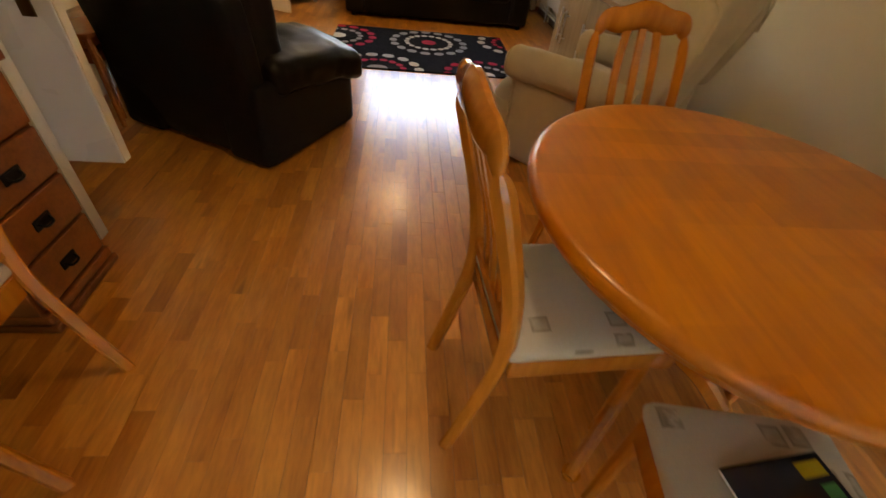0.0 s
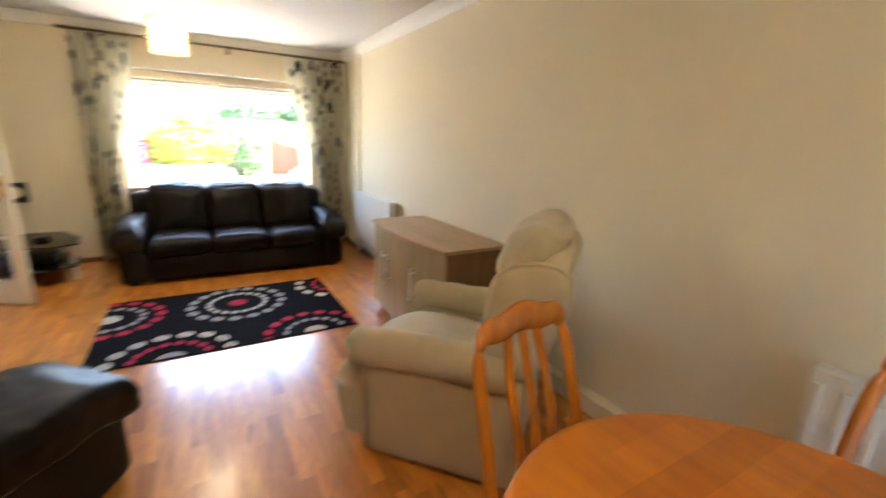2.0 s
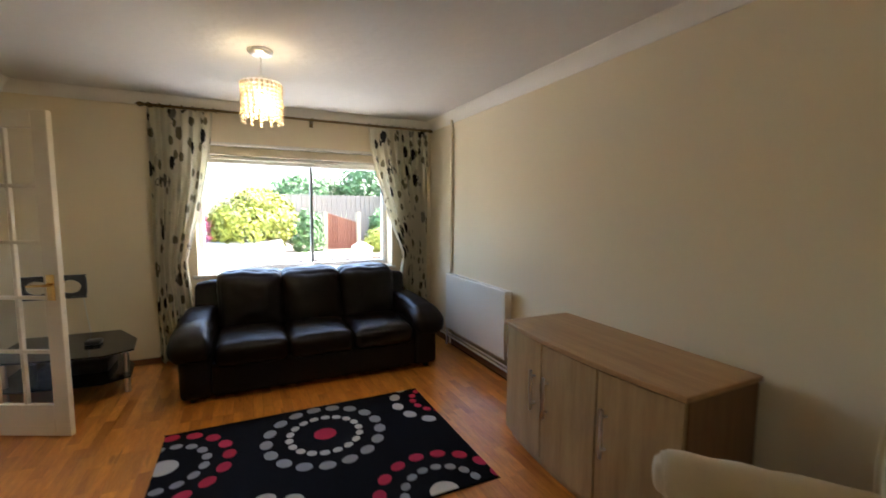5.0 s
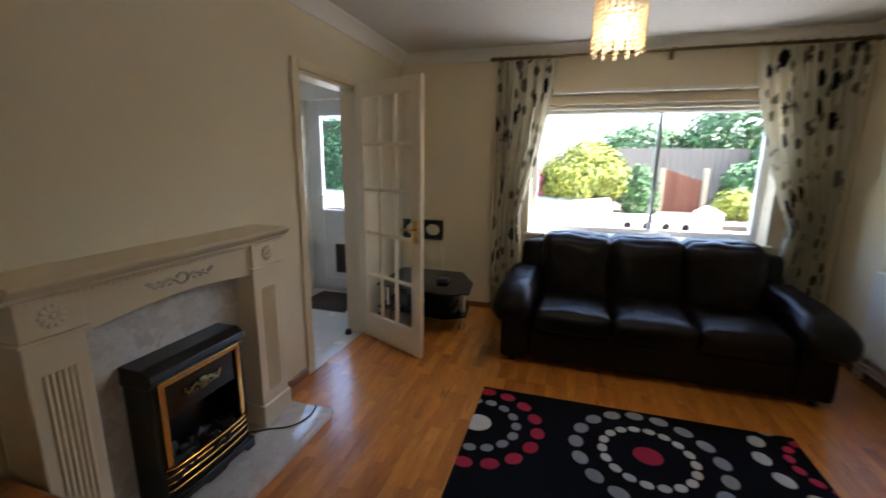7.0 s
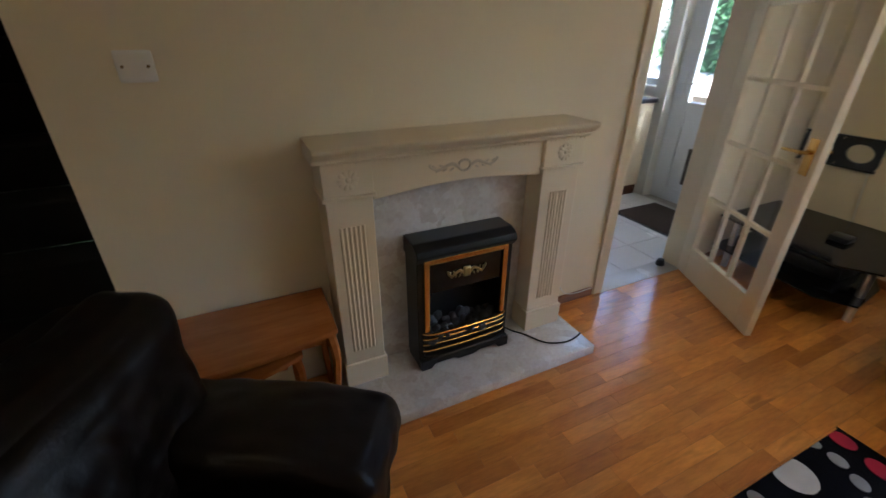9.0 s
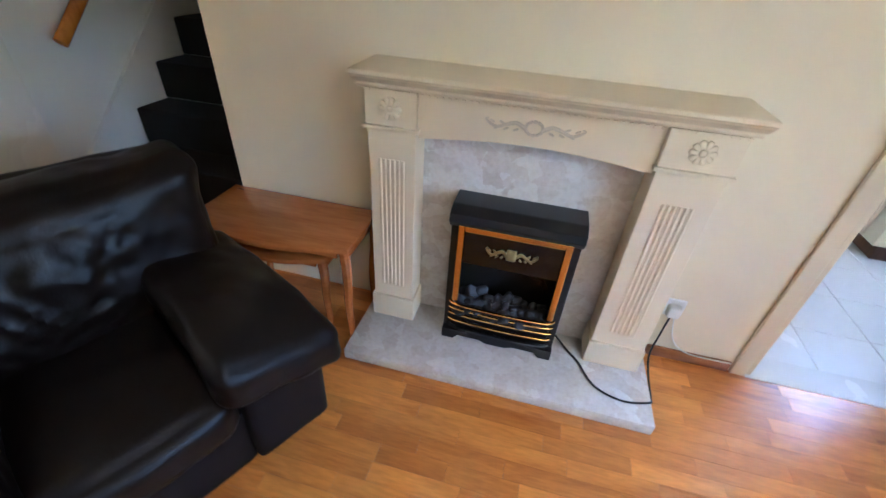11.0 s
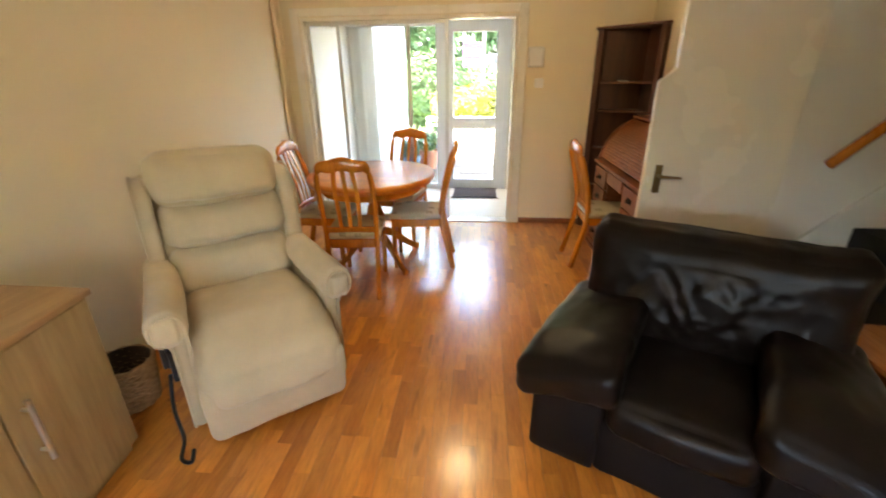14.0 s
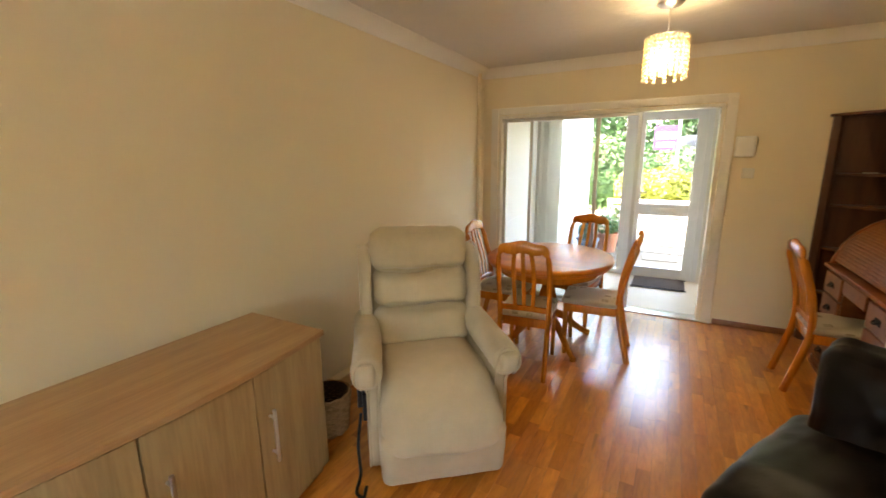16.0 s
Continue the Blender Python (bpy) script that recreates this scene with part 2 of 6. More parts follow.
PINE = timber("reddish_pine", (0.17, 0.045, 0.010), (0.33, 0.105, 0.026), (0.12, 1, 1), 10.0, 0.36, 0.15)
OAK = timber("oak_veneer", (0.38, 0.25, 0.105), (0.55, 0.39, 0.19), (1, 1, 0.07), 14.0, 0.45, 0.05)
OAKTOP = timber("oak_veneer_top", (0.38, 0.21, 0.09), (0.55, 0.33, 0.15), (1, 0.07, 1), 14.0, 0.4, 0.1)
# the oak's grain in a darker tone, for the sideboard's body and ends
VENEER_DARK = timber("dark_veneer_end", (0.16, 0.075, 0.03), (0.27, 0.14, 0.06), (1, 1, 0.07), 14.0, 0.45, 0.05)
LEATHER = plain("dark_brown_leather", (0.0095, 0.0060, 0.0048), 0.38, spread=0.25, grain=130, patch=5, relief=0.42, depth=0.0017, rough_spread=0.08, spec=0.21)
LEATHER_SIDE = plain("dark_brown_leather_side", (0.009, 0.0064, 0.006), 0.55, spread=0.2, grain=170, patch=5, relief=0.3, depth=0.001, spec=0.2)
CHENILLE = plain("beige_chenille", (0.60, 0.485, 0.305), 0.9, spread=0.30, grain=260, patch=7, relief=0.6, depth=0.002, sheen=0.25, spec=0.2)
BLACK = plain("black_enamel", (0.012, 0.012, 0.013), 0.3, relief=0.03)
BLACKGLASS = plain("black_glass", (0.006, 0.006, 0.007), 0.06, relief=0)
CARPET = plain("black_stair_carpet", (0.008, 0.008, 0.010), 0.95, spread=0.3, grain=400, relief=0.7, depth=0.003)
BRASS = plain("polished_brass", (0.72, 0.45, 0.14), 0.22, 1.0, spread=0.1, relief=0.03)
BRONZE = plain("antique_brass", (0.20, 0.14, 0.06), 0.4, 1.0, spread=0.2, relief=0.1)
CHROME = plain("brushed_chrome", (0.82, 0.81, 0.79), 0.32, 1.0, spread=0.05, relief=0.03)
COAL = plain("ceramic_coal", (0.06, 0.06, 0.065), 0.9, spread=0.5, grain=30, relief=0.8, depth=0.006)
PLASTIC = plain("white_plastic", (0.78, 0.76, 0.70), 0.35, spread=0.02, relief=0.02)
CLEAR = glass("window_glass")
MATTING = plain("brown_coir", (0.055, 0.032, 0.018), 0.95, spread=0.35, grain=300, relief=0.8, depth=0.004)
TILE = plain("white_floor_tile", (0.72, 0.70, 0.66), 0.25, spread=0.05, grain=12, patch=3, relief=0.03)
GROUT = plain("tile_grout", (0.42, 0.39, 0.35), 0.9, spread=0.15)
PORCHTILE = plain("beige_porch_floor", (0.62, 0.54, 0.42), 0.35, spread=0.08, grain=12, patch=3, relief=0.05)

# ---- structure ----
XR, XL, YB, YF, ZC = 2.20, -1.475, 0.485, 7.13, 2.42
XD = -1.16          # wall behind the desk
WX0, WX1, WZ0, WZ1 = -0.20, 1.72, 0.80, 2.045   # front window opening
KY0, KY1, KZ = 5.47, 6.20, 1.98                 # kitchen doorway
PX0, PX1, PZ = 0.0, 2.02, 1.95                  # sliding door opening
SY0, SY1 = 2.22, 3.16                           # stair opening
KX = -3.9           # far kitchen wall
KDX0, KDX1 = -2.62, -1.78                       # kitchen outer door


def shell(name, bms, material, label, smooth=False):
    return tagged(part(name, join(*bms), material, None, "", smooth), label, name.split("_")[0], kind="structure")


shell("wall_east", [box(XR, YB - 0.1, -0.1, XR + 0.15, YF + 0.27, ZC + 0.1)], WALL, "plain magnolia painted plaster wall beside the radiators")
shell("wall_north", [
    box(XL, YF, -0.1, WX0, YF + 0.27, ZC + 0.1), box(WX1, YF, -0.1, XR, YF + 0.27, ZC + 0.1),
    box(WX0, YF, -0.1, WX1, YF + 0.27, WZ0), box(WX0, YF, WZ1, WX1, YF + 0.27, ZC + 0.1)], WALL, "magnolia painted wall with the wide front window")
shell("wall_west", [
    box(XL - 0.12, SY1, -0.1, XL, KY0, ZC + 0.1), box(XL - 0.12, KY0, KZ, XL, KY1, ZC + 0.1),
    box(XL - 0.12, KY1, -0.1, XL, YF + 0.27, ZC + 0.1), box(XL - 0.12, SY0, 2.02, XL, SY1, ZC + 0.1)], WALL, "magnolia painted wall behind the fireplace")
shell("wall_desk", [box(XD - 0.1, YB - 0.1, -0.1, XD, SY0 - 0.1, ZC + 0.1)], WALL, "magnolia painted wall behind the bureau")
shell("wall_stairs", [box(-4.4, SY0 - 0.1, -0.1, XD, SY0, 3.6), box(-4.4, SY1, -0.1, XL - 0.12, SY1 + 0.1, 3.6), box(-4.5, SY0 - 0.1, -0.1, -4.4, SY1 + 0.1, 3.6), box(XL - 0.12, SY0 - 0.1, ZC + 0.1, XL, SY1 + 0.1, 3.7)], WHITE_WALL, "white painted walls of the stair well")
shell("wall_south", [
    box(XD - 0.1, YB - 0.12, -0.1, PX0, YB, ZC + 0.1), box(PX1, YB - 0.12, -0.1, XR, YB, ZC + 0.1), box(PX0, YB - 0.12, PZ, PX1, YB, ZC + 0.1)], WALL, "cream painted wall round the sliding door")
shell("ceiling", [box(XL - 0.12, YB - 0.1, ZC, XR + 0.1, YF + 0.2, ZC + 0.1)], CEILING, "white ceiling with swirled textured plaster")
shell("ceiling_stairs", [box(-4.5, SY0 - 0.1, 3.6, XL, SY1 + 0.1, 3.7)], CEILING, "white ceiling of the stair well")

# upper storey and roof of the house, out of view, added to shade the yard behind
BRICKWORK = plain("pale_rendered_masonry", (0.55, 0.50, 0.43), 0.85, spread=0.1, grain=40, patch=1.5, relief=0.4, depth=0.004)
shell("wall_upper", [box(-4.6, YF + 0.02, ZC + 0.12, XR + 0.15, YF + 0.27, 5.0), box(-4.6, YB - 0.12, ZC + 0.12, XR + 0.15, YB + 0.1, 5.0),
                     box(XR - 0.08, YB + 0.1, ZC + 0.12, XR + 0.15, YF + 0.02, 5.0), box(-4.75, YB - 0.12, -0.3, -4.6, YF + 0.27, 5.0)], BRICKWORK, "unseen pale rendered upper storey added to shade the yard")
shell("roof", [prism([(YB - 0.45, 5.0), (YF + 0.6, 5.0), ((YB + YF) / 2, 7.2)], "x", -4.9, XR + 0.4)], plain("brown_roof_tile", (0.16, 0.09, 0.06), 0.85, spread=0.2), "unseen brown pitched roof added to shade the yard")

COVE = [(0, 0), (0.10, 0), (0.10, -0.008), (0.075, -0.016), (0.045, -0.036), (0.022, -0.062), (0.010, -0.088), (0, -0.09)]


def coving(points, inward):
    """Plaster coving along a run of wall; inward is the way into the room."""
    bm = bmesh.new()
    (xa, ya), (xb, yb) = points
    rings = [[bm.verts.new((x + u * inward[0], y + u * inward[1], ZC + v)) for u, v in COVE] for x, y in ((xa, ya), (xb, yb))]
    n = len(COVE)
    for i in range(n):
        bm.faces.new((rings[0][i], rings[0][(i + 1) % n], rings[1][(i + 1) % n], rings[1][i]))
    bm.faces.new(rings[0])
    bm.faces.new(rings[1][::-1])
    bmesh.ops.recalc_face_normals(bm, faces=bm.faces)
    return bm


for run, way in ((((XR, YB), (XR, YF)), (-1, 0)), (((XL, YF), (XR, YF)), (0, -1)), (((XL, SY0), (XL, YF)), (1, 0)), (((XD, YB), (XR, YB)), (0, 1)), (((XD, YB), (XD, SY0)), (1, 0))):
    tagged(part("coving", coving(run, way), COVING), "white moulded plaster coving under the ceiling", "coving", kind="structure")


def skirting(x0, y0, x1, y1, h=0.055):
    ob = part("baseboard", box(x0, y0, 0, x1, y1, h, 0.004), SKIRT)
    tagged(ob, "low reddish stained wooden skirting board", "skirting", kind="structure")


skirting(XR - 0.014, YB, XR, YF)
skirting(XL, KY1 + 0.06, XL + 0.014, YF - 0.02)
skirting(XL, 5.06, XL + 0.014, KY0 - 0.07)
skirting(XL + 0.014, YF - 0.014, XR - 0.014, YF)
skirting(XD + 0.014, YB, PX0 - 0.10, YB + 0.014)

tagged(part("trim", join(box(XR - 0.072, 2.45, 0, XR - 0.001, 3.53, 0.098, 0.004), box(XR - 0.078, 2.43, 0, XR - 0.001, 2.455, 0.106, 0.005)), WALL, None, "", False), "cream painted pipe boxing along the foot of the wall", "boxing", kind="structure")

# laminate subfloor, kitchen and porch floors
floor = tagged(part("floor", join(box(XL - 0.05, YB - 0.06, -0.08, XR, YF, -0.006), box(-1.7, SY0, -0.08, XL - 0.05, SY1, -0.006)), UNDERLAY), "glossy orange-brown three-strip wood laminate floor", "floor", kind="structure")
kitchen_floor = tagged(part("floor_kitchen", join(box(KX, KY0 - 1.2, -0.08, XL - 0.05, YF, -0.006), box(KDX0, YF, -0.08, KDX1, YF + 0.27, -0.0062)), GROUT), "white square ceramic kitchen floor tiles", "floor", kind="structure")
porch_floor = tagged(part("floor_porch", box(-0.75, -1.05, -0.10, 2.3, YB - 0.06, -0.008), PORCHTILE), "pale beige porch floor", "floor", kind="structure")
tagged(part("trim", box(XL - 0.12, KY0, -0.004, XL + 0.02, KY1, 0.004, 0.002), TILE), "white tiled threshold of the kitchen doorway", "threshold", kind="structure")
tagged(part("trim", box(PX0, YB - 0.13, -0.006, PX1, YB + 0.02, 0.014, 0.004), CHROME), "aluminium threshold of the sliding door", "threshold", kind="structure")

# kitchen seen through the doorway
shell("wall_kitchen", [
    box(KX - 0.1, KY0 - 1.3, -0.1, KX, YF + 0.27, ZC + 0.1), box(KX, KY0 - 1.3, -0.1, XL - 0.12, KY0 - 1.2, ZC + 0.1),
    box(KX, YF, -0.1, -3.75, YF + 0.27, ZC + 0.1), box(-3.75, YF, -0.1, KDX0 - 0.12, YF + 0.27, 1.0), box(-3.75, YF, 2.02, KDX0 - 0.12, YF + 0.27, ZC + 0.1),
    box(KDX0 - 0.12, YF, -0.1, KDX0, YF + 0.27, ZC + 0.1), box(KDX1, YF, -0.1, XL - 0.12, YF + 0.27, ZC + 0.1), box(KDX0, YF, 2.06, KDX1, YF + 0.27, ZC + 0.1)], WHITE_WALL, "cream painted kitchen walls")
shell("ceiling_kitchen", [box(KX, KY0 - 1.3, ZC, XL - 0.12, YF + 0.2, ZC + 0.1)], CEILING, "white kitchen ceiling")


# ---- windows and doors ----
def framed(x0, z0, x1, z1, y, w, d, inset=0.0):
    """Four bars of a frame in the plane y, each of width w and depth d."""
    return join(box(x0, y, z0, x0 + w, y + d, z1, 0.004), box(x1 - w, y, z0, x1, y + d, z1, 0.004), box(x0 + w, y + 0.001, z0, x1 - w, y + d - 0.001, z0 + w, 0.004), box(x0 + w, y + 0.001, z1 - w, x1 - w, y + d - 0.001, z1, 0.004))


def pane(x0, z0, x1, z1, y, parent, name="pane"):
    ob = part(name, box(x0, y, z0, x1, y + 0.006, z1), CLEAR, parent, "clear glass")
    ob.visible_shadow = False
    return ob


window = thing("window_1", None, "wide white front window with a sliding pane behind the sofa", "window", kind="structure")
part("window_frame", framed(WX0, WZ0, WX1, WZ1, YF + 0.20, 0.05, 0.06), UPVC, window, "white window frame", False)
part("top_rail", box(WX0 + 0.05, YF + 0.19, 1.875, WX1 - 0.05, YF + 0.25, 1.93, 0.004), UPVC, window, "", False)
part("mullion", box(0.862, YF + 0.195, WZ0 + 0.05, 0.892, YF + 0.255, 1.875, 0.003), plain("grey_aluminium", (0.35, 0.36, 0.36), 0.4, 0.8), window, "slim grey sliding stile", False)
part("window_sill", box(WX0 - 0.04, YF - 0.03, WZ0 - 0.03, WX1 + 0.04, YF + 0.20, WZ0, 0.008), GLOSS, window, "white sill board", False)
part("head_board", box(WX0 - 0.02, YF - 0.012, WZ1 - 0.012, WX1 + 0.02, YF + 0.198, WZ1 + 0.012, 0.003), GLOSS, window, "", False)
pane(WX0 + 0.05, WZ0 + 0.05, 0.862, 1.875, YF + 0.22, window)
pane(0.892, WZ0 + 0.05, WX1 - 0.05, 1.875, YF + 0.23, window)
head = part("blind_box", join(box(WX0 + 0.01, YF + 0.095, 1.965, WX1 - 0.01, YF + 0.185, WZ1 - 0.014, 0.006), box(WX0 + 0.01, YF + 0.075, 1.95, WX1 - 0.01, YF + 0.185, 1.963, 0.004)), CREAM, window, "cream boxed blind head", False)
part("blind_roll", rod((WX0 + 0.02, YF + 0.13, 1.927), (WX1 - 0.02, YF + 0.13, 1.927), 0.021), GLOSS, window, "rolled-up white blind")
part("bottom_bar", box(WX0 + 0.02, YF + 0.105, 1.878, WX1 - 0.02, YF + 0.116, 1.906, 0.003), GLOSS, window, "", False)

kdoor = thing("door_2", None, "white outer kitchen door with one glazed pane", "door", kind="structure")
part("door_frame", framed(KDX0, 0.0, KDX1, 2.06, YF + 0.10, 0.06, 0.07), UPVC, kdoor, "", False)
part("leaf_frame", join(framed(KDX0 + 0.06, 0.03, KDX1 - 0.06, 2.0, YF + 0.09, 0.10, 0.05), box(KDX0 + 0.16, YF + 0.092, 0.78, KDX1 - 0.16, YF + 0.138, 0.90, 0.004)), UPVC, kdoor, "", False)
part("lower_panel", box(KDX0 + 0.16, YF + 0.105, 0.13, KDX1 - 0.16, YF + 0.125, 0.78, 0.003), UPVC, kdoor, "", False)
part("cat_flap", box(-2.33, YF + 0.09, 0.19, -2.13, YF + 0.106, 0.52, 0.006), plain("brown_plastic", (0.05, 0.03, 0.02), 0.4), kdoor, "brown plastic cat flap")
pane(KDX0 + 0.16, 0.90, KDX1 - 0.16, 1.90, YF + 0.11, kdoor)
part("handle", join(box(KDX0 + 0.085, YF + 0.078, 0.92, KDX0 + 0.115, YF + 0.09, 1.14, 0.004), rod((KDX0 + 0.10, YF + 0.08, 1.05), (KDX0 + 0.10, YF + 0.045, 1.05), 0.008), rod((KDX0 + 0.10, YF + 0.048, 1.05), (KDX0 + 0.22, YF + 0.048, 1.055), 0.009)), CHROME, kdoor, "chrome lever handle")
kwin = thing("window_2", None, "white kitchen window above the worktop", "window", kind="structure")
part("window_frame", framed(-3.75, 1.0, KDX0 - 0.12, 2.02, YF + 0.12, 0.06, 0.06), UPVC, kwin, "", False)
pane(-3.69, 1.06, KDX0 - 0.18, 1.96, YF + 0.15, kwin)

# doorway trim of the kitchen opening
arch = thing("door_frame", None, "cream gloss painted architrave of the kitchen doorway", "doorframe", kind="structure")
part("jamb", box(XL - 0.122, KY0, 0, XL + 0.004, KY0 + 0.025, KZ - 0.025, 0.003), CREAM, arch, "", False)
part("jamb", box(XL - 0.122, KY1 - 0.025, 0, XL + 0.004, KY1, KZ - 0.025, 0.003), CREAM, arch, "", False)
part("head", box(XL - 0.122, KY0, KZ - 0.025, XL + 0.004, KY1, KZ, 0.003), CREAM, arch, "", False)
part("architrave", box(XL, KY0 - 0.062, 0, XL + 0.018, KY0 - 0.002, KZ + 0.06, 0.006), CREAM, arch, "", False)
part("architrave", box(XL, KY1 + 0.002, 0, XL + 0.018, KY1 + 0.062, KZ + 0.06, 0.006), CREAM, arch, "", False)
part("architrave", box(XL, KY0 - 0.002, KZ + 0.002, XL + 0.0175, KY1 + 0.002, KZ + 0.06, 0.006), CREAM, arch, "", False)

# fifteen-pane door standing open into the lounge
LEAFW, LEAFH = 0.72, 1.985
fifteen = thing("door_1", pose(XL + 0.03, 6.185, 0.012, 0, 0, -25.5), "cream painted fifteen-pane glazed door standing open", "door", kind="structure")
bars = [box(0, -0.036, 0, 0.095, 0, LEAFH, 0.004), box(LEAFW - 0.095, -0.036, 0, LEAFW, 0, LEAFH, 0.004), box(0.095, -0.035, 0, LEAFW - 0.095, -0.001, 0.20, 0.004), box(0.095, -0.035, LEAFH - 0.10, LEAFW - 0.095, -0.001, LEAFH, 0.004)]
part("leaf_frame", join(*bars), CREAM, fifteen, "", False)
gx0, gx1, gz0, gz1 = 0.095, LEAFW - 0.095, 0.20, LEAFH - 0.10
cw, ch = (gx1 - gx0) / 3, (gz1 - gz0) / 5
for i in (1, 2):
    part("glazing_bar", box(gx0 + cw * i - 0.011, -0.031, gz0, gx0 + cw * i + 0.011, -0.005, gz1, 0.004), CREAM, fifteen, "", False)
for k in range(1, 5):
    part("glazing_bar", box(gx0, -0.0305, gz0 + ch * k - 0.011, gx1, -0.0055, gz0 + ch * k + 0.011, 0.004), CREAM, fifteen, "", False)
for i in range(3):
    for k in range(5):
        ob = part("pane", box(gx0 + cw * i + 0.011, -0.020, gz0 + ch * k + 0.011, gx0 + cw * (i + 1) - 0.011, -0.016, gz0 + ch * (k + 1) - 0.011), CLEAR, fifteen, "clear glass pane")
        ob.visible_shadow = False
for side in (1, -1):
    off = 0 if side > 0 else -0.036
    part("handle", join(box(LEAFW - 0.075, off + min(0, side * 0.006), 0.86, LEAFW - 0.025, off + max(0, side * 0.006), 1.02, 0.003), rod((LEAFW - 0.05, off, 0.96), (LEAFW - 0.05, off + side * 0.05, 0.96), 0.009), rod((LEAFW - 0.05, off + side * 0.045, 0.96), (LEAFW - 0.15, off + side * 0.05, 0.955), 0.009, 0.007)), BRASS, fifteen, "brass lever handle on a plate")

# sliding door to the porch
GREY = plain("pale_grey_aluminium", (0.62, 0.61, 0.57), 0.35, 0.6, spread=0.05, relief=0.03)
slide = thing("door_3", None, "white framed sliding glass door standing half open", "door", kind="structure")
part("architrave", box(PX0 - 0.085, YB, 0, PX0 - 0.005, YB + 0.02, PZ + 0.075, 0.006), GLOSS, slide, "", False)
part("architrave", box(PX1 + 0.005, YB, 0, PX1 + 0.085, YB + 0.02, PZ + 0.075, 0.006), GLOSS, slide, "", False)
part("architrave", box(PX0 - 0.005, YB, PZ + 0.005, PX1 + 0.005, YB + 0.0195, PZ + 0.075, 0.006), GLOSS, slide, "", False)
part("lining", join(box(PX0, YB - 0.12, 0.014, PX0 + 0.03, YB + 0.003, PZ - 0.03, 0.003), box(PX1 - 0.03, YB - 0.12, 0.014, PX1, YB + 0.003, PZ - 0.03, 0.003), box(PX0, YB - 0.12, PZ - 0.03, PX1, YB + 0.003, PZ, 0.003)), GLOSS, slide, "", False)
for a, b, y in ((0.63, 1.69, YB - 0.055), (1.00, PX1 - 0.03, YB - 0.095)):
    part("sash", framed(a, 0.02, b, PZ - 0.03, y, 0.035, 0.028), GREY, slide, "slim pale metal sash", False)
    pane(a + 0.035, 0.055, b - 0.035, PZ - 0.065, y + 0.011, slide)
part("pull", box(0.63, YB - 0.027, 0.95, 0.65, YB - 0.012, 1.13, 0.004), GREY, slide, "", False)

# porch: outer door, side light, walls and roof
shell("wall_porch", [box(-0.75, -1.05, -0.1, -0.65, YB - 0.12, 2.3), box(-0.65, -1.05, -0.1, -0.02, -0.95, 2.3), box(2.02, -1.05, -0.1, 2.2, YB - 0.12, 2.3), box(-0.02, -1.05, 2.10, 2.02, -0.95, 2.3), box(1.96, -1.05, -0.1, 2.02, -0.95, 2.10)], WHITE_WALL, "white painted walls of the small porch")
shell("ceiling_porch", [box(-0.75, -1.05, 2.3, 2.2, YB - 0.12, 2.4)], WHITE_WALL, "white porch ceiling")
pdoor = thing("door_4", None, "white outer porch door glazed above and below a letter box", "door", kind="structure")
part("door_frame", framed(-0.02, 0.0, 0.84, 2.10, -1.03, 0.06, 0.07), UPVC, pdoor, "", False)
part("leaf_frame", join(framed(0.04, 0.03, 0.78, 2.04, -1.01, 0.10, 0.06), box(0.14, -1.008, 0.80, 0.68, -0.952, 0.94, 0.004)), UPVC, pdoor, "", False)
part("letter_box", box(0.27, -0.955, 0.84, 0.55, -0.94, 0.895, 0.006), CHROME, pdoor, "long grey metal letter plate")
pane(0.14, 0.94, 0.68, 1.94, -0.985, pdoor)
pane(0.14, 0.13, 0.68, 0.80, -0.985, pdoor)
part("handle", join(box(0.70, -0.952, 0.95, 0.73, -0.94, 1.16, 0.004), rod((0.715, -0.945, 1.08), (0.715, -0.91, 1.08), 0.008), rod((0.715, -0.913, 1.08), (0.61, -0.91, 1.08), 0.009)), PLASTIC, pdoor)
pside = thing("window_3", None, "tall white framed porch side light", "window", kind="structure")
part("window_frame", framed(0.84, 0.0, 1.96, 2.10, -1.03, 0.06, 0.07), UPVC, pside, "", False)
pane(0.90, 0.06, 1.90, 2.04, -0.99, pside)
VANE = plain("white_blind_fabric", (0.80, 0.78, 0.70), 0.8, spread=0.04, grain=200, relief=0.2)
_vt = VANE.node_tree
_tr, _both = _vt.nodes.new("ShaderNodeBsdfTranslucent"), _vt.nodes.new("ShaderNodeMixShader")
_tr.inputs["Color"].default_value = (0.82, 0.80, 0.72, 1)
_vt.links.new(_vt.nodes["Principled BSDF"].outputs[0], _both.inputs[1])
_vt.links.new(_tr.outputs[0], _both.inputs[2])
_vt.links.new(_both.outputs[0], _vt.nodes["Material Output"].inputs["Surface"])
blind = thing("vertical_blind", None, "pale cream vertical blind drawn to one side of the porch glass", "blind")
for i in range(5):
    part("vane", moved(box(-0.042, -0.0015, 0.05, 0.042, 0.0015, 2.0), pose(1.71 + 0.055 * i, -0.90, 0, 0, 0, 35 + 9 * (i % 3))), VANE, blind, "", False)
part("head_track", box(0.90, -0.92, 2.0, 1.98, -0.88, 2.04, 0.004), UPVC, blind, "", False)

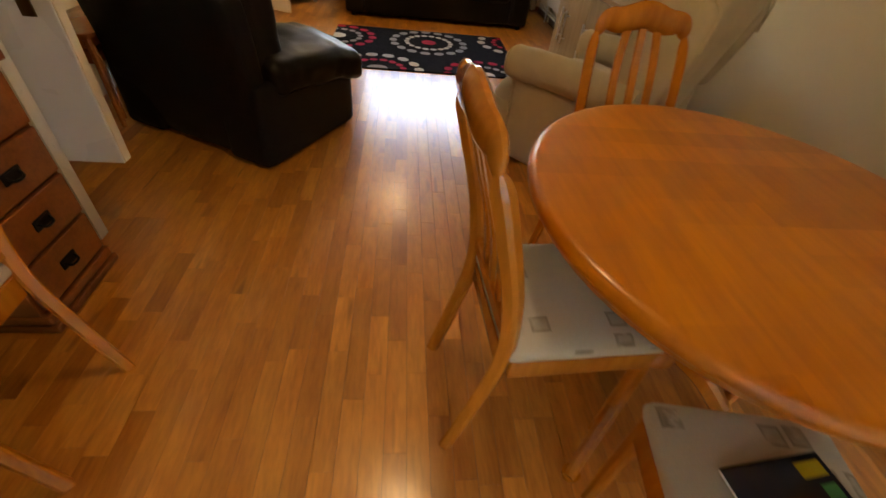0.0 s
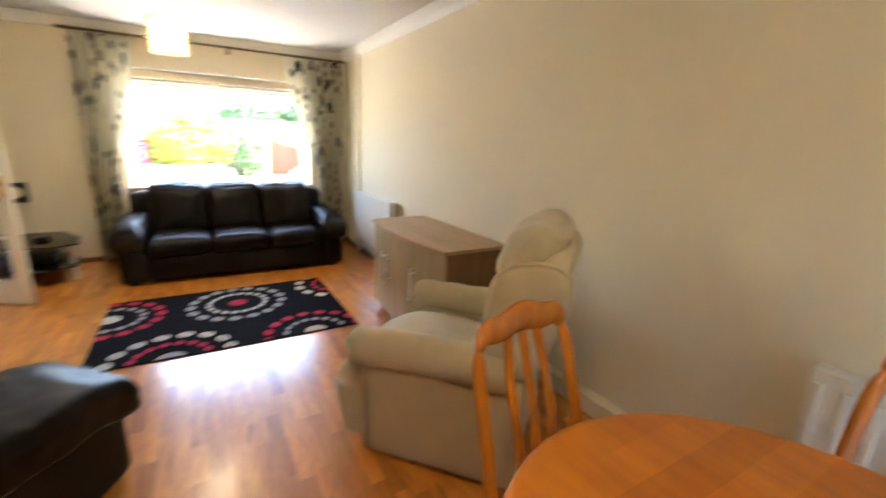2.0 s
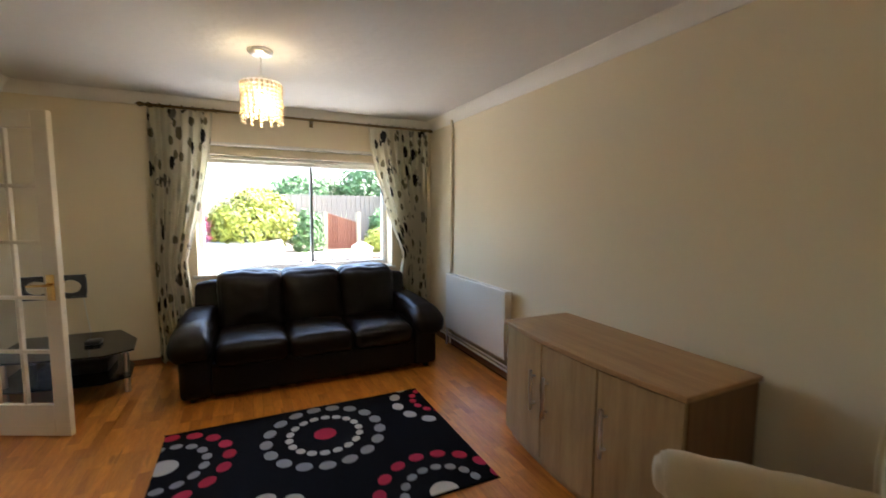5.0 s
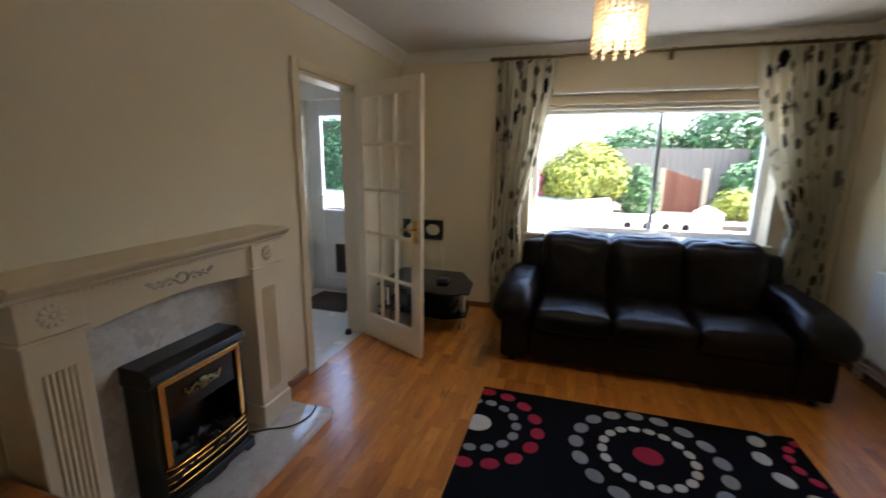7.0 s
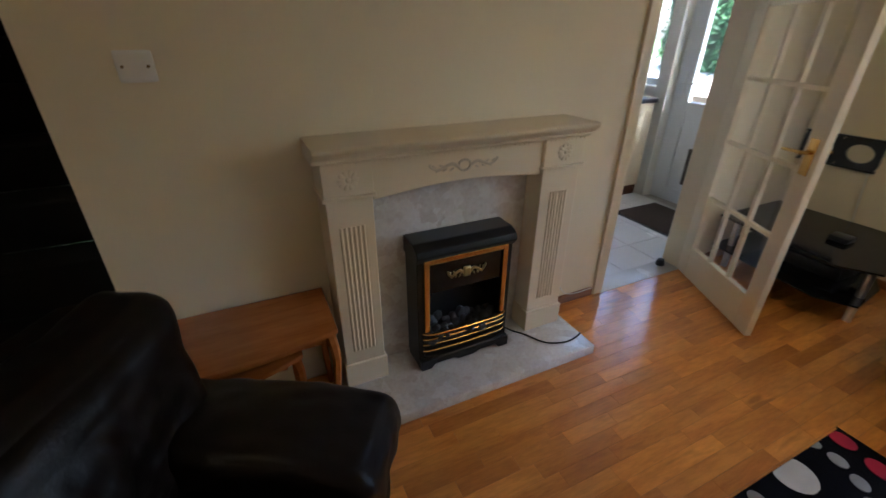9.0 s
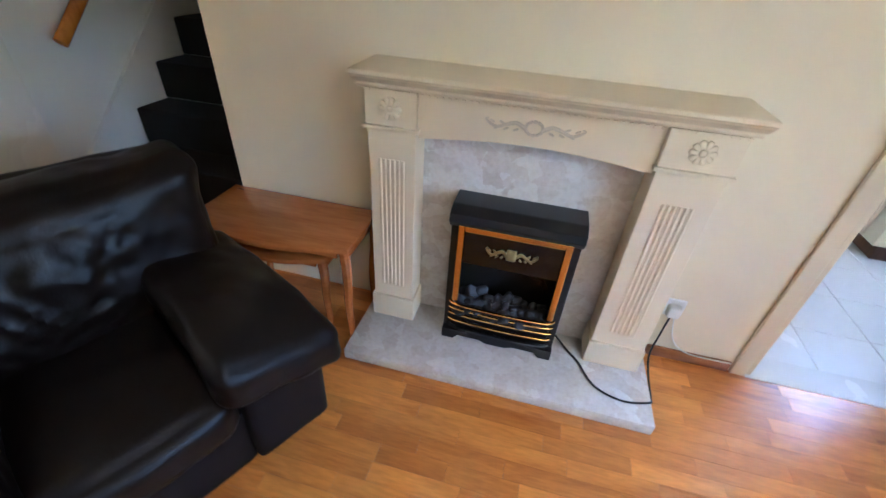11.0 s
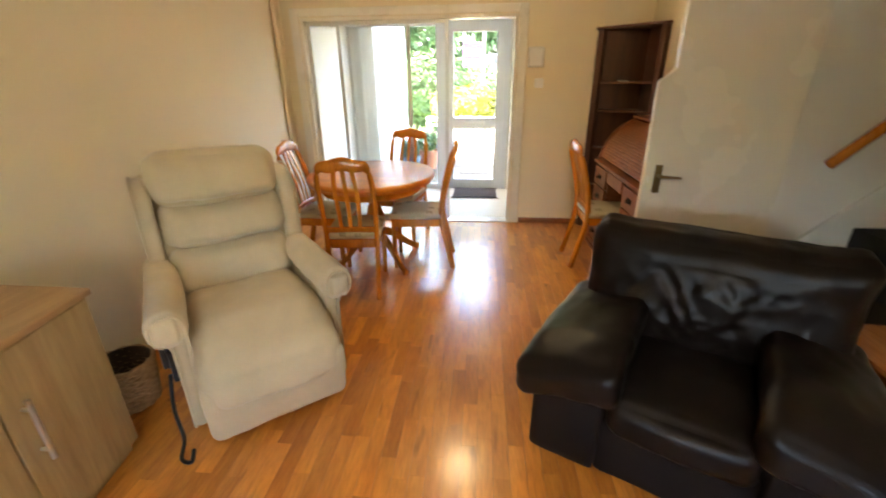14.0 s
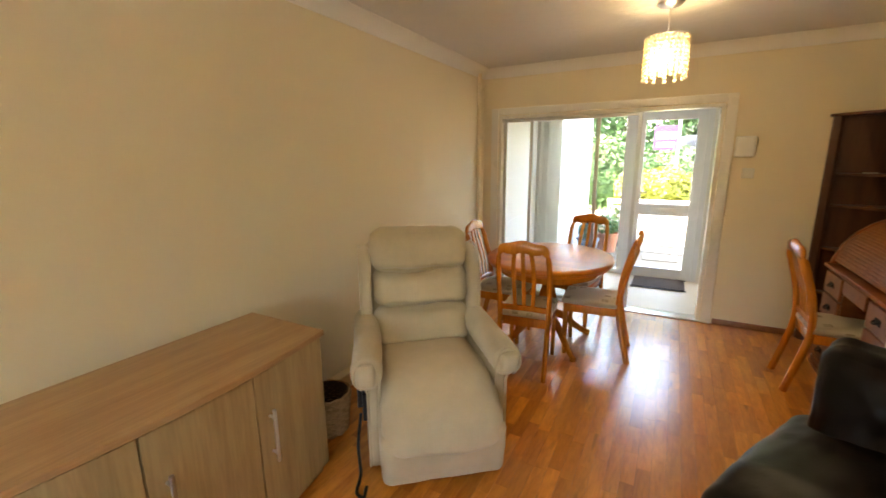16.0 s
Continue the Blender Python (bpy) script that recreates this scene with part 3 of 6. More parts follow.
# ---- stairs and their door ----
stairs = thing("staircase", None, "steep straight stairs with black carpet between white strings", "stairs", kind="structure")
for i in range(12):
    part("step", box(-1.44 - 0.215 * (i + 1), SY0 + 0.035, 0.20 * i, -1.44 - 0.215 * i + (0.02 if i else 0), SY1 - 0.005, 0.20 * (i + 1), 0.012), CARPET, stairs, "black carpeted step", False)
part("string", prism([(-1.40, 0.0), (-1.40, 0.34), (-4.02, 2.78), (-4.02, 2.5), (-1.62, 0.0)], "y", SY0 + 0.004, SY0 + 0.03, 0.003), WHITE_WALL, stairs, "white painted string board", False)
rail = thing("handrail", None, "varnished wooden stair handrail fixed to the white wall", "handrail")
part("rail", sweep([(-1.58, SY0 + 0.07, 0.965), (-3.4, SY0 + 0.07, 2.715)], ring_section(0.026, 12, 0.03)), BEECH, rail)
for k in (0.06, 0.55):
    x, z = -1.58 - 1.82 * k, 0.965 + 1.75 * k
    part("bracket", join(rod((x, SY0 + 0.002, z - 0.06), (x, SY0 + 0.07, z - 0.045), 0.008), rod((x, SY0 + 0.07, z - 0.05), (x, SY0 + 0.07, z - 0.015), 0.008)), CHROME, rail)

sdoor = thing("door_5", pose(-1.36, SY0 + 0.035, 0.0), "white flush stair door standing open, its upper corner cut back", "door", kind="structure")
part("leaf", prism([(0, 0.32), (0.735, 0.32), (0.735, 1.40), (0.70, 1.425), (0.665, 1.46), (0.665, 1.94), (0, 1.94)], "y", 0.0, 0.042, 0.003), GLOSS, sdoor, "", False)
part("edge_lipping", box(0.735, 0.003, 0.325, 0.741, 0.039, 1.395, 0.002), CREAM, sdoor, "", False)
for y, s in ((0.042, 1), (0.0, -1)):
    part("handle", join(box(0.645, min(y, y + s * 0.006), 0.80, 0.685, max(y, y + s * 0.006), 0.96, 0.003), rod((0.665, y, 0.90), (0.665, y + s * 0.045, 0.90), 0.009), rod((0.665, y + s * 0.04, 0.90), (0.555, y + s * 0.045, 0.895), 0.010, 0.007)), BRONZE, sdoor, "antique brass lever handle on a plate")
part("latch", box(0.708, 0.042, 0.86, 0.722, 0.0445, 0.90, 0.002), CHROME, sdoor)
tagged(part("newel_board", box(-1.36, SY0 - 0.03, 0, -0.80, SY0 + 0.02, 0.9, 0.004), GLOSS), "white painted board closing the side of the stair foot", "board", kind="structure")


# ---- soft seating ----
def leaned(tilt):
    def lean(p):
        p.y += (p.z - 0.38) * tilt
        return p
    return lean


def arm_drop(depth, s, front):
    def drop(p):
        p.z += 0.035 * (p.y / depth) - 0.05 * max(0.0, (0.16 - p.y)) / 0.16
        p.x += s * front * max(0.0, 1 - p.y / depth)
        return p
    return drop


def leather_feet(ob, w, depth):
    for x in (-w + 0.10, w - 0.10):
        for y in (0.10, depth - 0.08):
            part("foot", rod((x, y, 0), (x, y, 0.045), 0.025, 0.03), BLACK, ob)


def leather_sofa(m):
    """Three seats facing -y, the front foot line at y = 0."""
    ob = thing("sofa", m, "dark brown leather three-seat sofa under the window", "sofa")
    w, arm, depth, tilt = 1.03, 0.25, 0.90, 0.20
    inner = w - arm
    part("base", soft(-inner - 0.03, 0.04, 0.03, inner + 0.03, depth - 0.06, 0.30, 0.035, (0, 0.012, 0), 14, 0.003, 5), LEATHER_SIDE, ob)
    for i in range(3):
        a, b = -inner + 2 * inner * i / 3, -inner + 2 * inner * (i + 1) / 3
        part("seat_cushion", soft(a - 0.002, 0.0, 0.25, b + 0.002, 0.66, 0.425, 0.06, (0.0, 0.015, 0.028), 18, 0.008, 6, i * 3.1), LEATHER, ob)
        part("back_cushion", soft(a - 0.012, 0.52, 0.36, b + 0.012, 0.78, 0.865, 0.075, (0.0, 0.045, 0.012), 20, 0.017, 5, i * 5.3 + 1, leaned(tilt)), LEATHER, ob)
        part("head_pillow", soft(a - 0.014, 0.575, 0.60, b + 0.014, 0.83, 0.875, 0.08, (0, 0.02, 0.006), 16, 0.014, 6, i * 2.3 + 7, leaned(tilt)), LEATHER, ob)
    part("back_panel", soft(-w + 0.05, 0.76, 0.03, w - 0.05, 0.92, 0.78, 0.06, (0, 0.01, 0), 12, 0.006, 4, 2, leaned(tilt)), LEATHER_SIDE, ob)
    for s in (-1, 1):
        part("arm_panel", soft(min(s * w * 0.985, s * (inner + 0.02)), 0.03, 0.03, max(s * w * 0.985, s * (inner + 0.02)), depth, 0.45, 0.04, (0.01, 0.01, 0), 12, 0.004, 5, s), LEATHER_SIDE, ob)
        part("arm_pad", soft(min(s * (w + 0.03), s * (inner - 0.005)), -0.03, 0.36, max(s * (w + 0.03), s * (inner - 0.005)), depth - 0.04, 0.545, 0.082, (0, 0.01, 0.016), 20, 0.008, 6, s * 4 + 9, arm_drop(depth, s, 0.02)), LEATHER, ob)
    leather_feet(ob, w, depth)
    return ob


def leather_armchair(m):
    """One seat facing -y between wide padded arms, a full-width crumpled back cushion."""
    ob = thing("armchair", m, "dark brown leather armchair with a creased back cushion", "armchair")
    w, arm, depth = 0.495, 0.275, 0.75
    inner = w - arm
    part("base", soft(-inner - 0.03, -0.015, 0.012, inner + 0.03, depth - 0.06, 0.27, 0.025, (0, 0.01, 0), 12, 0.003, 5), LEATHER_SIDE, ob)
    part("seat_cushion", soft(-inner - 0.012, -0.055, 0.22, inner + 0.012, 0.56, 0.395, 0.06, (0.0, 0.02, 0.026), 22, 0.007, 5, 3.1), LEATHER, ob)

    def crumple(p):
        k = max(0.0, 1 - abs((p.z - 0.55) / 0.20)) ** 0.7 * max(0.0, 1 - abs(p.x + 0.02) / 0.42)
        if p.y < 0.56:
            f1 = noise.noise(Vector((p.x * 11 + p.z * 6, p.z * 3.0, 4.0)))
            f2 = noise.noise(Vector((p.x * 21 - p.z * 13, p.z * 8, 9.0)))
            f3 = noise.noise(Vector((p.x * 7 - p.z * 10, p.z * 9, 2.0)))
            p.y += k * (0.060 * abs(f1) + 0.027 * abs(f2) + 0.022 * abs(f3) - 0.045)
        p.y += (p.z - 0.38) * 0.10
        if p.z > 0.6:
            e = min(1.0, abs(p.x) / 0.46)
            p.z += (p.z - 0.6) / 0.25 * (0.035 * e ** 4 - 0.012)
            p.x *= 1 + 0.03 * (p.z - 0.6) / 0.25
        return p
    part("back_cushion", soft(-0.46, 0.42, 0.35, 0.46, 0.66, 0.845, 0.075, (0.0, 0.03, 0.008), 84, 0.010, 5, 1.7, crumple), LEATHER, ob, "crumpled back cushion")
    part("back_panel", soft(-w + 0.015, 0.60, 0.012, w - 0.015, 0.745, 0.805, 0.055, (0, 0.01, 0.005), 14, 0.006, 4, 2, leaned(0.13)), LEATHER_SIDE, ob)
    for s in (-1, 1):
        part("arm_panel", soft(min(s * (w + 0.012), s * (inner + 0.015)), -0.035, 0.012, max(s * (w + 0.012), s * (inner + 0.015)), depth - 0.02, 0.43, 0.03, (0.008, 0.008, 0), 12, 0.003, 5, s), LEATHER_SIDE, ob)

        def slope(p, s=s):
            out = max(0.0, (s * p.x - inner) / arm)
            p.z += 0.05 * (p.y / depth) - 0.075 * out ** 1.3 - 0.03 * max(0.0, (0.12 - p.y)) / 0.12
            p.x += s * 0.042 * out * max(0.0, 1 - p.y / depth)
            return p
        part("arm_pad", soft(min(s * (w + 0.032), s * (inner - 0.03)), -0.065, 0.385, max(s * (w + 0.028), s * (inner - 0.03)), depth - 0.14, 0.545, 0.048, (0, 0.01, 0.012), 28, 0.010, 7, s * 4 + 9, slope), LEATHER, ob)
    return ob


leather_sofa(pose(0.755, 5.98, 0, 0, 0, -1.0))
leather_armchair(pose(-0.378, 3.622, 0, 0, 0, 152.1))


# ---- reclining armchair ----
def recliner(m):
    ob = thing("recliner_chair", m, "beige chenille riser recliner armchair with winged back", "armchair")
    part("base", soft(-0.30, 0.15, 0.03, 0.30, 0.80, 0.34, 0.03, (0, 0.01, 0), 10, 0.003, 6), CHENILLE, ob)

    def tuck(p):
        p.y += 0.05 * max(0.0, 0.30 - p.z) / 0.30
        return p
    part("footrest", soft(-0.292, -0.062, 0.03, 0.292, 0.10, 0.325, 0.045, (0, 0.018, 0), 20, 0.006, 6, 3, tuck), CHENILLE, ob)

    def nose(p):
        p.z -= 0.075 * max(0.0, (0.20 - p.y) / 0.20) ** 1.5
        return p
    part("seat_cushion", soft(-0.286, -0.075, 0.30, 0.286, 0.62, 0.485, 0.085, (0, 0.015, 0.034), 26, 0.010, 5, 5, nose), CHENILLE, ob)

    def lean(p):
        p.z = min(p.z, 0.5) + max(0.0, p.z - 0.5) * 0.915
        p.y += (p.z - 0.42) * 0.29
        return p

    def sag(p):
        """Leans back and gathers in shallow tucks along the lower seam."""
        p = lean(p)
        p.y += 0.010 * noise.noise(Vector((p.x * 16, p.z * 5, 3.0)))
        return p
    part("lumbar_cushion", soft(-0.284, 0.560, 0.44, 0.284, 0.72, 0.685, 0.07, (0, 0.042, 0), 22, 0.010, 6, 2, sag), CHENILLE, ob)
    part("back_cushion", soft(-0.287, 0.560, 0.675, 0.287, 0.72, 0.915, 0.075, (0, 0.055, 0), 22, 0.012, 6, 4, sag), CHENILLE, ob)
    part("head_cushion", soft(-0.290, 0.535, 0.90, 0.290, 0.70, 1.165, 0.075, (0, 0.050, 0.012), 22, 0.011, 6, 8, lean), CHENILLE, ob)
    part("back_shell", soft(-0.325, 0.665, 0.34, 0.325, 0.79, 1.06, 0.055, (0, 0.015, 0.02), 14, 0.004, 5, 6, lean), CHENILLE, ob)
    for s in (-1, 1):
        outline = [(y - 0.008, 0.5 + (z - 0.5) * 0.925) for y, z in ((0.672, 0.54), (0.660, 0.64), (0.657, 0.74), (0.664, 0.84), (0.680, 0.93), (0.708, 0.985), (0.755, 1.022), (0.82, 1.038), (0.89, 1.036), (0.938, 1.012), (0.958, 0.97), (0.950, 0.84), (0.905, 0.68), (0.860, 0.54))]
        part("wing", prism(outline, "x", min(s * 0.285, s * 0.358), max(s * 0.285, s * 0.358), 0.030, 5), CHENILLE, ob)
        edge = [(s * 0.352, y, z) for y, z in outline[1:12]]
        part("piping", sweep(curve_points(edge, 4), ring_section(0.006, 8), up=(1, 0, 0)), CHENILLE, ob)
        part("arm_panel", soft(min(s * 0.280, s * 0.345), 0.135, 0.03, max(s * 0.280, s * 0.345), 0.82, 0.52, 0.028, (0.006, 0, 0), 10, 0.003, 6, s), CHENILLE, ob)

        n = 26
        rows = [0.105 + 0.68 * (i / (n - 1)) ** 1.4 for i in range(n)]
        path = [(s * (0.325 + 0.016 * max(0.0, 1 - (y - 0.1) / 0.3)), y, 0.545 + 0.012 * math.sin((y - 0.1) * 4.4) + 0.004 * noise.noise(Vector((y * 14, s, 1)))) for y in rows]
        size = [0.78, 0.93, 1.0] + [1.0 + 0.03 * noise.noise(Vector((y * 11, 3 * s, 5))) for y in rows[3:]]
        part("arm_roll", sweep(path, ring_section(0.074, 26, 0.084), up=(0, 0, 1), scales=size), CHENILLE, ob)
        # the scroll on the arm's front, whose welt runs down the panel
        face = [(s * (0.341 + 0.060 * math.cos(a)), 0.103, 0.545 + 0.068 * math.sin(a)) for a in [math.radians(-70 + 250 * k / 24) for k in range(25)]]
        part("piping", sweep(face + [(s * 0.283, 0.125, 0.45), (s * 0.288, 0.130, 0.25), (s * 0.290, 0.132, 0.05)], ring_section(0.007, 8), up=(0, 1, 0)), CHENILLE, ob)
        part("scroll_face", soft(s * 0.345 - 0.046, 0.084, 0.488, s * 0.345 + 0.046, 0.13, 0.600, 0.022, (0, 0.010, 0), 10, 0.003, 12, s), CHENILLE, ob)
        part("piping", sweep([(s * 0.338, 0.133, 0.05), (s * 0.338, 0.130, 0.44), (s * 0.352, 0.122, 0.485)], ring_section(0.007, 8)), CHENILLE, ob)
        part("hinge_cover", box(min(s * 0.29, s * 0.335), 0.70, 0.50, max(s * 0.29, s * 0.335), 0.78, 0.57, 0.008), BLACK, ob, "black fabric between arm and wing")
    part("control_pocket", join(box(-0.365, 0.16, 0.28, -0.344, 0.25, 0.42, 0.004), box(-0.388, 0.18, 0.34, -0.365, 0.215, 0.47, 0.006)), BLACK, ob, "black hand control in its holder")
    pts = curve_points([(-0.375, 0.2, 0.30), (-0.395, 0.16, 0.16), (-0.39, 0.12, 0.03), (-0.41, 0.03, 0.01), (-0.38, -0.01, 0.01), (-0.365, 0.05, 0.01)], 8)
    part("flex", sweep(pts, ring_section(0.008, 8)), BLACK, ob, "black curled cable")
    return ob


recliner(pose(1.142, 3.362, 0, 0, 0, 220.0))


# ---- dining set ----
def seat_material():
    m, t, b = nodes_of("patterned_seat_cloth")
    p = position(t, (1, 1, 1), "object")
    v = t.nodes.new("ShaderNodeTexVoronoi")
    v.distance = "CHEBYCHEV"
    v.inputs["Scale"].default_value, v.inputs["Randomness"].default_value = 11.0, 0.55
    t.links.new(p, v.inputs["Vector"])
    weave, blot = noise_at(t, p, 320, 2.0), noise_at(t, p, 26, 3.0)
    near = ramp(t, v.outputs["Distance"], [(0.16, (0.35, 0.35, 0.35)), (0.22, (0.8, 0.8, 0.8)), (0.27, (0, 0, 0))]).outputs["Color"]
    pick = ramp(t, v.outputs["Color"], [(0.38, (0, 0, 0)), (0.46, (1, 1, 1))]).outputs["Color"]
    worn = ramp(t, blot, [(0.30, (0, 0, 0)), (0.48, (1, 1, 1))]).outputs["Color"]
    mask = mix(t, 1.0, mix(t, 1.0, near, pick, "MULTIPLY"), worn, "MULTIPLY")
    base = mix(t, weave, (0.52, 0.44, 0.28), (0.68, 0.59, 0.41))
    t.links.new(mix(t, mask, base, (0.20, 0.15, 0.075)), b.inputs["Base Color"])
    b.inputs["Roughness"].default_value = 0.9
    bump(t, b, weave, 0.4, 0.001)
    return m


SEATCLOTH = seat_material()


def dining_chair(m, label, wood=None):
    """Facing +y, the rear feet near y = 0."""
    wood = wood or BEECH
    ob = thing("dining_chair", m, label, "chair", "chairs of the dining set")
    part("seat", soft(-0.205, 0.03, 0.425, 0.205, 0.44, 0.475, 0.022, (0, 0, 0.016), 12, 0.002, 9), SEATCLOTH, ob, "patterned cream seat pad")
    rails = [box(-0.185, 0.395, 0.365, 0.185, 0.42, 0.43, 0.004), box(-0.165, 0.03, 0.365, 0.165, 0.052, 0.43, 0.004), box(-0.20, 0.05, 0.366, -0.178, 0.40, 0.429, 0.004), box(0.178, 0.05, 0.366, 0.20, 0.40, 0.429, 0.004)]
    part("seat_frame", join(*rails), wood, ob)
    for s in (-1, 1):
        path = curve_points([(s * 0.185, -0.055, 0.0), (s * 0.185, -0.01, 0.20), (s * 0.186, 0.03, 0.42), (s * 0.192, 0.015, 0.62), (s * 0.190, -0.035, 0.82), (s * 0.178, -0.066, 0.925)], 6)
        part("post", sweep(path, rect_section(0.037, 0.043, 0.0155), up=(0, 1, 0), scales=[1.0] * (len(path) - 3) + [0.92, 0.72, 0.30]), wood, ob)
        part("front_leg", sweep([(s * 0.182, 0.405, 0.43), (s * 0.182, 0.405, 0.20), (s * 0.182, 0.40, 0.0)], rect_section(0.036, 0.036, 0.008), up=(0, 1, 0), scales=[1, 0.95, 0.78]), wood, ob)
    crest = curve_points([(-0.178, -0.066, 0.915), (-0.150, -0.070, 0.955), (-0.085, -0.074, 0.958), (0.0, -0.078, 0.975), (0.085, -0.074, 0.958), (0.150, -0.070, 0.955), (0.178, -0.066, 0.915)], 6)
    n = len(crest)
    part("crest_rail", sweep(crest, ring_section(0.019, 14, 0.037), up=(0, 0, 1), scales=[0.34 + 0.84 * math.sin(math.pi * i / (n - 1)) ** 0.6 for i in range(n)]), wood, ob)
    part("lower_rail", sweep(curve_points([(-0.188, 0.032, 0.50), (0, 0.028, 0.505), (0.188, 0.032, 0.50)], 5), rect_section(0.02, 0.04, 0.005)), wood, ob)
    for i in range(3):
        a, c = (-0.055 + 0.055 * i), (-0.075 + 0.075 * i)
        part("slat", sweep(curve_points([(c * 0.9, 0.030, 0.51), (c, 0.010, 0.66), (c, -0.034, 0.81), (a * 1.1, -0.070, 0.935)], 6), rect_section(0.032, 0.012, 0.003), up=(0, 1, 0)), wood, ob)
    for o in ob.children:
        o.scale = (0.90, 1.0, 0.972)
    return ob


CHAIR = "orange-varnished wooden dining chair with a patterned cream seat"
dining_chair(pose(0.575, 1.52, 0, 0, 0, -86), CHAIR + " at the table")
dining_chair(pose(1.155, 2.20, 0, 0, 0, 186.5), CHAIR + " at the table")
dining_chair(pose(1.75, 1.56, 0, 0, 0, 90), CHAIR + " at the table")
dining_chair(pose(1.0, 0.775, 0, 0, 0, -9), CHAIR + " holding a magazine")
dining_chair(pose(-0.48, 1.435, 0, 0, 0, 92), CHAIR + " at the bureau")


def table_staves():
    """Varies the table top's tone from one glued stave to the next."""
    t, b = TABLETOP.node_tree, TABLETOP.node_tree.nodes["Principled BSDF"]
    col = b.inputs["Base Color"].links[0].from_socket
    brick = t.nodes.new("ShaderNodeTexBrick")
    brick.offset, brick.offset_frequency = 0.37, 2
    for key, val in (("Scale", 1.0), ("Brick Width", 0.62), ("Row Height", 0.085), ("Mortar Size", 0.0), ("Bias", 0.0)):
        brick.inputs[key].default_value = val
    brick.inputs["Color1"].default_value, brick.inputs["Color2"].default_value = (0.84, 0.79, 0.72, 1), (1.08, 1.09, 1.10, 1)
    t.links.new(position(t, (1, 1, 1), "object"), brick.inputs["Vector"])
    t.links.new(mix(t, 1.0, col, brick.outputs["Color"], "MULTIPLY"), b.inputs["Base Color"])


table_staves()


def dining_table(m):
    ob = thing("dining_table", m, "oval orange-varnished wooden pedestal dining table", "table")
    a, c = 0.495, 0.545
    prof = [(0.0, 0.742), (0.95, 0.742), (0.975, 0.740), (0.992, 0.733), (1.0, 0.722), (0.998, 0.712), (0.985, 0.704), (0.972, 0.700), (0.965, 0.690), (0.955, 0.682), (0.0, 0.682)]
    bm = lathe([(max(r, 0.001), z) for r, z in prof], 72)
    part("tabletop", moved(bm, Matrix.Diagonal((a, c, 1, 1))), TABLETOP, ob)
    apron = lathe([(0.80, 0.683), (0.80, 0.625), (0.785, 0.615), (0.77, 0.615), (0.77, 0.683)], 64)
    part("apron", moved(apron, Matrix.Diagonal((a, c, 1, 1))), BEECH, ob)
    part("column", lathe([(0.085, 0.62), (0.085, 0.60), (0.055, 0.57), (0.045, 0.50), (0.06, 0.44), (0.075, 0.38), (0.07, 0.32), (0.055, 0.29), (0.075, 0.26), (0.075, 0.20), (0.05, 0.18)], 28), BEECH, ob)
    for k in range(4):
        ang = math.pi / 4 + k * math.pi / 2
        d = Vector((math.cos(ang), math.sin(ang), 0))
        pts = curve_points([d * 0.05 + Vector((0, 0, 0.25)), d * 0.16 + Vector((0, 0, 0.20)), d * 0.28 + Vector((0, 0, 0.10)), d * 0.38 + Vector((0, 0, 0.035)), d * 0.42 + Vector((0, 0, 0.022))], 6)
        part("leg", sweep(pts, rect_section(0.042, 0.06, 0.012), scales=[1.1 - 0.45 * i / (len(pts) - 1) for i in range(len(pts))]), BEECH, ob)
        part("foot_pad", rod(d * 0.40, d * 0.40 + Vector((0, 0, 0.02)), 0.022, 0.026), BEECH, ob)
    return ob


dining_table(pose(1.155, 1.54, 0))

mag = thing("magazine", pose(1.057, 0.962, 0.486, 0, 0, 7), "glossy dark magazine with a yellow title lying on a chair seat", "magazine")
PAGE = plain("paper_pages", (0.75, 0.73, 0.68), 0.7, spread=0.05)
part("pages", box(-0.10, -0.135, 0, 0.10, 0.135, 0.008, 0.001), PAGE, mag, "", False)
part("cover", box(-0.102, -0.137, 0.008, 0.102, 0.137, 0.0095), plain("glossy_dark_cover", (0.02, 0.025, 0.035), 0.15, spread=0.5, grain=25, relief=0), mag, "glossy dark cover", False)
part("title_bar", box(0.040, 0.098, 0.0097, 0.092, 0.124, 0.0102), plain("yellow_print", (0.55, 0.42, 0.03), 0.25, relief=0), mag, "small yellow title block", False)
part("corner_patch", box(0.062, 0.060, 0.0097, 0.092, 0.085, 0.0102), plain("green_print", (0.06, 0.30, 0.10), 0.25, relief=0), mag, "small green patch", False)
for i in range(5):
    part("text_bar", box(-0.05 + 0.012 * (i % 2), -0.12 + 0.03 * i, 0.0097, 0.02, -0.112 + 0.03 * i, 0.0102), PAGE, mag, "", False)


# ---- sideboard ----
def bow(v):
    """Depth of the bowed front at the fraction v of its length."""
    return 0.052 * (1 - (2 * v - 1) ** 2)


side = thing("sideboard", None, "light oak veneer bow-fronted sideboard with three doors", "sideboard")
sy0, sy1, sx, sxb = 3.565, 4.73, 1.672, 2.15
front = [(sx - bow(i / 12), sy0 + (sy1 - sy0) * i / 12) for i in range(13)]
part("top", prism([(x - 0.014, y + (-0.012 if i == 0 else 0.012 if i == 12 else 0)) for i, (x, y) in enumerate(front)] + [(sxb, sy1 + 0.012), (sxb, sy0 - 0.012)], "z", 0.73, 0.755, 0.004), OAKTOP, side, "", False)
part("body", prism([(x + 0.022, y) for x, y in front] + [(sxb - 0.002, sy1), (sxb - 0.002, sy0)], "z", 0.06, 0.729, 0.002), VENEER_DARK, side, "darker end panel", False)
